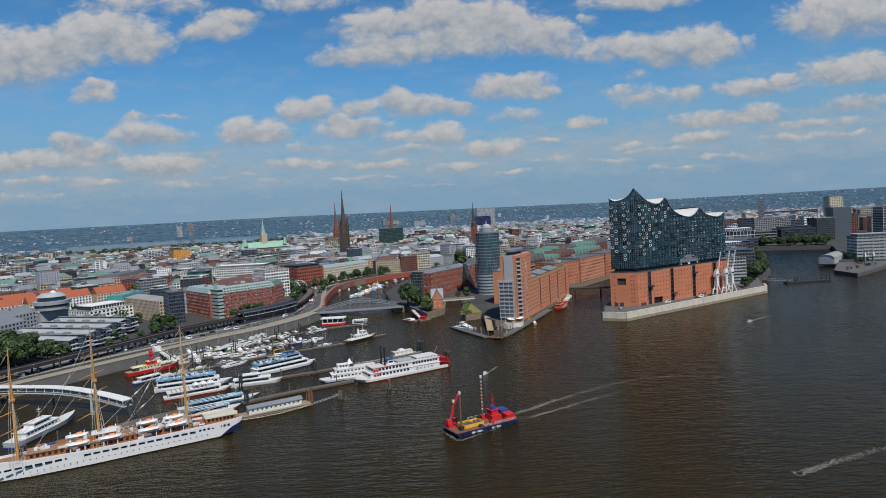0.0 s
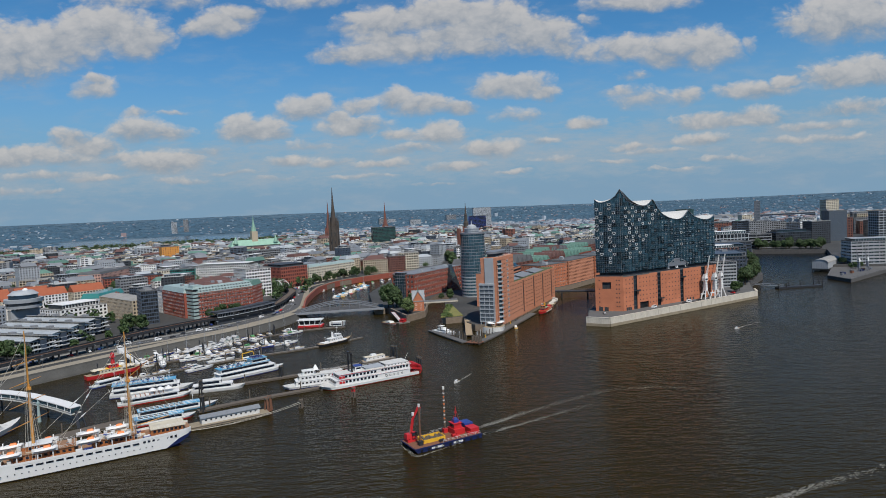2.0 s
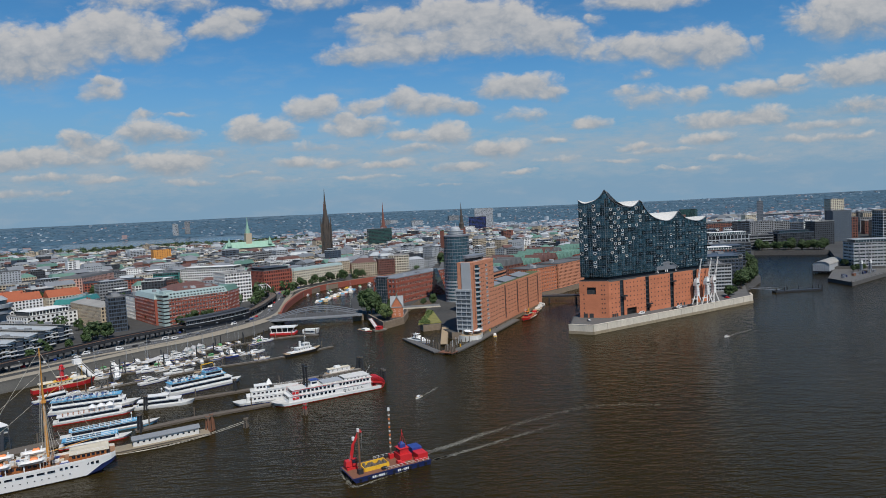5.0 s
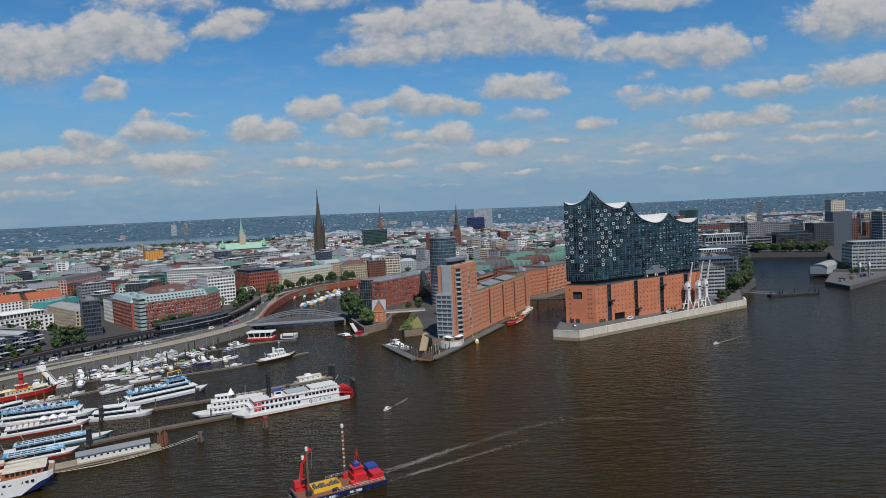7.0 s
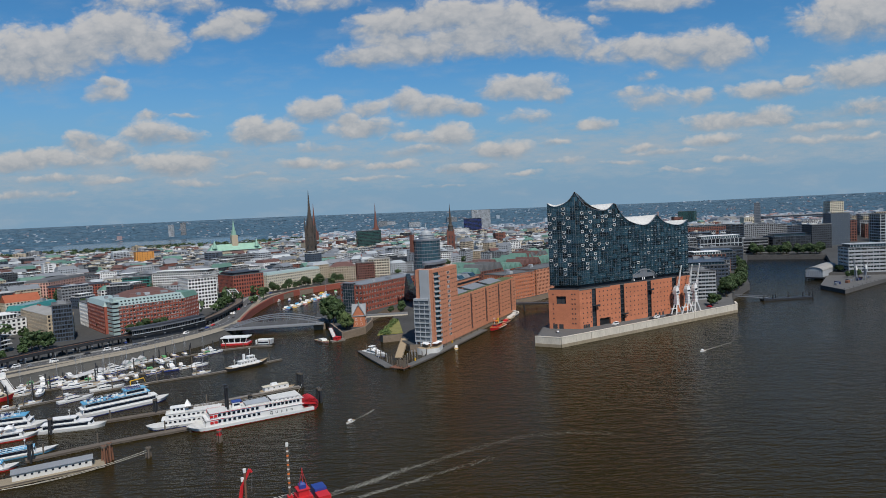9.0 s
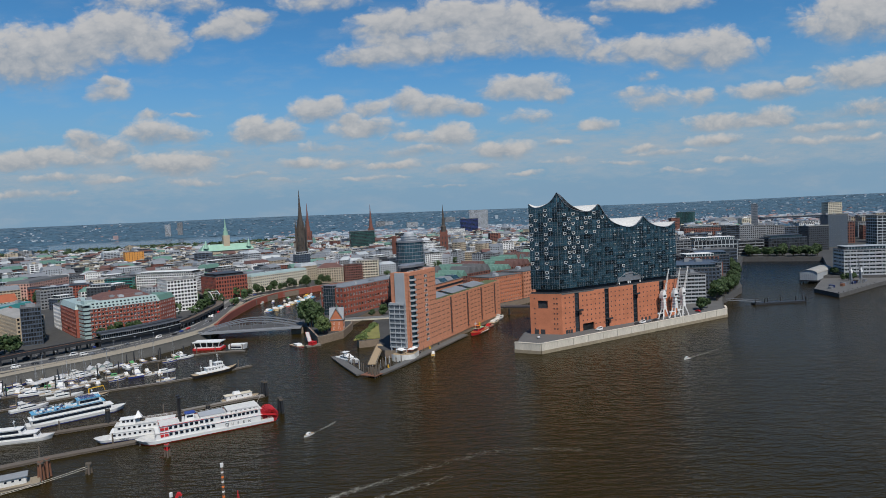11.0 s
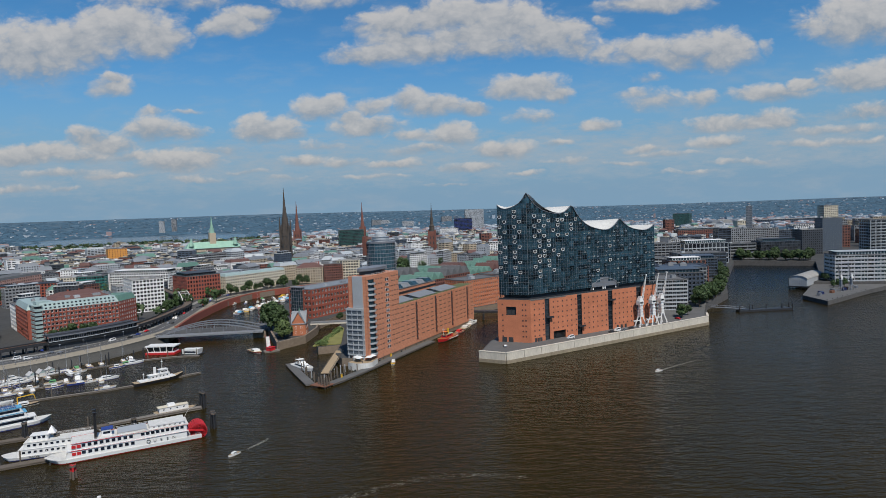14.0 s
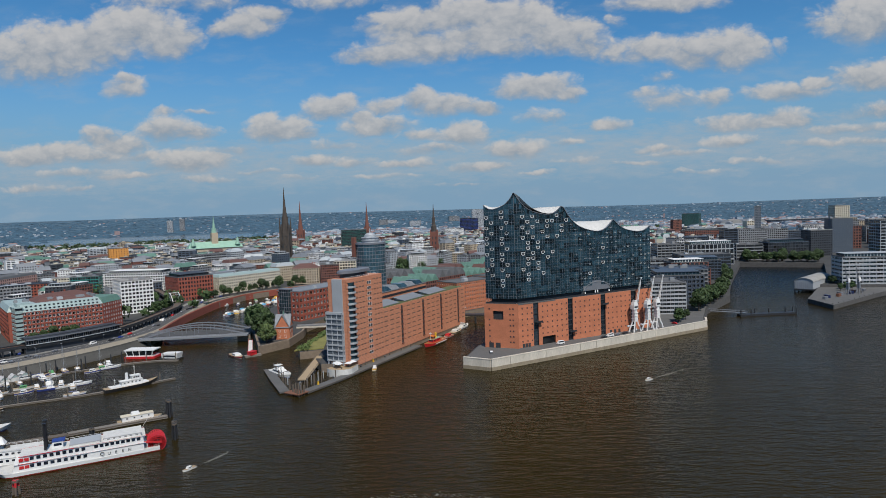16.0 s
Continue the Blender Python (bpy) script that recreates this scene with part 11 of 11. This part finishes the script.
# landing in front of the pier promenade, and the terminal across the basin
ep = thing("basin_landing", "steel footbridge leading to a dark floating landing", "landing stage")
mb = MB()
mb.bar((150, -97, 6.0), (171, -122, 2.4), 3.0, 0.4)
for s in (-1.5, 1.5):
    mb.bar((150 + s, -97 + s * 0.8, 7.6), (171 + s, -122 + s * 0.8, 4.0), 0.2)
    for i in range(9):
        p = Vector((150 + s, -97 + s * 0.8, 6.0)).lerp(Vector((171 + s, -122 + s * 0.8, 2.4)), i / 8)
        mb.bar(p, p + Vector((0, 0, 1.6)), 0.12)
part("footbridge", mb, M_STEEL, ep)
mb = MB()
ribbon(mb, [(166, -117), (180, -136), (194, -156)], -3, 3, 1.6, 0, 2)
part("pontoon", mb, M_STEEL_DARK, ep)
for x, y in ((164, -119), (170, -126), (184, -138), (190, -150), (197, -155), (192, -158), (176, -128)):
    mb = MB()
    mb.tube((x, y, -2), (x, y, 5.6), 0.55, 0.5, 8)
    part("pile", mb, M_STEEL_DARK, ep)
tm = thing("pier_shed", "pale arched shed on dark piles over the basin", "shed", 331, -158, 0, -14)
mb = MB()
mb.box(0, 62, -9.5, 9.5, 3.0, 4.2)
part("deck", mb, M_STEEL_DARK, tm)
arch = [(8.6 * math.cos(math.pi * k / 14), 11.0 + 4.2 * math.sin(math.pi * k / 14)) for k in range(15)]
mb = MB()
mb.loft([[(x, y, z) for y, z in [(8.6, 4.2)] + arch + [(-8.6, 4.2)]] for x in (0.6, 61.4)])
part("hall", mb, M_PALEWALL, tm, "pale sheet-metal gable and flanks")
mb = MB()
mb.loft([[(x, y * 1.04, z + 0.25) for y, z in arch] + [(x, y, z + 0.02) for y, z in arch[::-1]] for x in (0, 62)])
part("roof", mb, M_ROOF_PALE, tm, "pale arched roof skin")
for k in range(9):
    mb = MB()
    mb.box(0.45, 0.62, -7.4 + 1.85 * k, -7.25 + 1.85 * k, 4.6, 11.2)
    part("rib", mb, M_STEEL, tm)
for x in (2, 14, 26, 38, 50):
    for y in (-8.8, 8.8):
        mb = MB()
        mb.tube((x, y, -2), (x, y, 3.1), 0.6, 0.6, 8)
        part("pile", mb, M_STEEL_DARK, tm)
for k, (x, y) in enumerate(((300, -196), (312, -205))):
    oc = copy_thing(harbour, pose(x, y, 4.0, 0, 0, 150))
    oc.scale = (0.62, 0.62, 0.62)
    oc["group"] = "old cranes on the far quay"
    oc["label"] = "old blue-grey portal crane on the far quay"
    for ch in oc.children:
        if ch.data.materials and ch.name.startswith(("leg", "tower", "jib", "gantry")):
            ch.data = ch.data.copy()
            ch.data.materials[0] = M_STEEL

trees([(328 + 5 * i, -190 - 5 * (i % 3), 4.0, 2, 0.55 + 0.08 * (i % 3)) for i in range(6)], "low dark tree on the far quay", "trees on the far quay")
for i in range(7):
    hut = thing("quay_container", ("grey steel container on the far quay", "dark blue container on the far quay", "rusty container on the far quay")[i % 3], "container", 262 + 11 * i, -178 - 5.2 * i + 4 * (i % 2), 4.0, -22 + 60 * (i % 2), "containers on the far quay")
    mb = MB()
    mb.box(-3, 3, -1.2, 1.2, 0, 2.5)
    for k in range(9):
        mb.box(-2.8 + 0.66 * k, -2.6 + 0.66 * k, -1.26, -1.2, 0.15, 2.35)
    part("body", mb, (M_STEEL, M_NAVY, M_RUST)[i % 3], hut)
for i in range(9):
    bo = thing("bollard", "black iron bollard on the quay edge", "bollard", 230 + 10.2 * i, -184 - 4.1 * i, 4.0, 0, "bollards on the far quay")
    mb = MB()
    mb.cone(0, 0, 0, 0.7, 0.3, 0.22, 10), mb.cone(0, 0, 0.7, 0.95, 0.4, 0.4, 10)
    part("post", mb, M_BLACK, bo)

# ---- vehicles and street furniture ----
def car(paint, van=False):
    o = thing("van" if van else "car", "white delivery van on the quay" if van else "parked or passing car on the road", "van" if van else "car", group="cars on the quays")
    L, W, H_ = (5.4, 2.0, 2.3) if van else (4.4, 1.8, 1.45)
    mb = MB()
    mb.hexa([(-L / 2, -W / 2, 0.35), (L / 2, -W / 2, 0.35), (L / 2, W / 2, 0.35), (-L / 2, W / 2, 0.35), (-L / 2, -W / 2, 0.95), (L / 2 - 0.1, -W / 2, 0.85), (L / 2 - 0.1, W / 2, 0.85), (-L / 2, W / 2, 0.95)])
    x0, x1 = (-L / 2, L * 0.28) if van else (-L * 0.36, L * 0.2)
    mb.hexa([(x0, -W / 2, 0.95), (x1 + 0.5, -W / 2, 0.9), (x1 + 0.5, W / 2, 0.9), (x0, W / 2, 0.95), (x0 + 0.3, -W * 0.42, H_), (x1 - 0.2, -W * 0.42, H_), (x1 - 0.2, W * 0.42, H_), (x0 + 0.3, W * 0.42, H_)])
    part("body", mb, paint, o)
    mb = MB()
    mb.hexa([(x0 + 0.5, -W * 0.49, 1.0), (x1 + 0.3, -W * 0.49, 1.0), (x1 + 0.3, W * 0.49, 1.0), (x0 + 0.5, W * 0.49, 1.0), (x0 + 0.6, -W * 0.44, H_ - 0.15), (x1 - 0.1, -W * 0.44, H_ - 0.15), (x1 - 0.1, W * 0.44, H_ - 0.15), (x0 + 0.6, W * 0.44, H_ - 0.15)])
    part("windows", mb, M_SHIPGLASS, o)
    for sx in (-L * 0.3, L * 0.3):
        for sy in (-W * 0.46, W * 0.46):
            mb = MB()
            mb.tube((sx, sy - 0.1, 0.33), (sx, sy + 0.1, 0.33), 0.33, 0.33, 10)
            part("wheel", mb, M_BLACK, o)
    return o


CARS = [car(M_WHITE), car(M_STEEL_DARK), car(M_STEEL), car(M_RED), car(M_WHITE, True), car(M_BLUE)]
used = set()


def park(k, x, y, z, rz):
    if k in used:
        copy_thing(CARS[k], pose(x, y, z, 0, 0, rz))
    else:
        used.add(k)
        CARS[k].matrix_basis = pose(x, y, z, 0, 0, rz)


g = random.Random(4)
for i in range(8, len(ROAD) - 2):
    for lane in (-4.6, -1.8, 1.8, 4.6):
        if g.random() < 0.17:
            p, q2 = ROAD[i], ROAD[i + 1]
            dd = (q2 - p).normalized()
            c = p.lerp(q2, g.random()) + Vector((-dd.y, dd.x)) * lane
            park(g.choice((0, 1, 2, 1, 4, 5, 0, 1, 2, 3)), c.x, c.y, 6.1, math.degrees(math.atan2(dd.y, dd.x)) + (180 if lane > 0 else 0))
for i in range(6, 34):
    p, q2 = RAIL[i], RAIL[i + 1]
    dd = (q2 - p).normalized()
    for f in (0.1, 0.45, 0.8):
        if g.random() < 0.5:
            c = p.lerp(q2, f) + Vector((-dd.y, dd.x)) * g.choice((0.5, -1.5, 6.8))
            park(g.choice((1, 1, 2, 5, 0, 3, 4)), c.x, c.y, 6.1, math.degrees(math.atan2(dd.y, dd.x)) + g.choice((0, 90, 90)))
for k, x, y, r in ((2, -62, -2, 35), (4, -22, -32.5, 151), (1, 8, -52, 151), (4, 14, -54.5, 150), (2, 20, -57.5, 150), (1, 27, -61, 150), (3, 76, -84, 60), (0, -38, 20, 12)):
    if k != 0:
        park(k, x, y, 6.76, r)
lp = thing("street_lamp", "slim grey street lamp on the promenade", "street lamp", group="lamps along the promenade")
mb = MB()
mb.tube((0, 0, 0), (0, 0, 8), 0.09, 0.06)
part("pole", mb, M_STEEL, lp)
mb = MB()
mb.box(-0.9, 0.9, -0.2, 0.2, 7.95, 8.15)
part("head", mb, M_PALEWALL, lp)
for i, p in enumerate(SHORE[8::2]):
    m_ = pose(p.x, p.y + 7.5, 6.14, 0, 0, 90)
    if i:
        copy_thing(lp, m_)
    else:
        lp.matrix_basis = m_
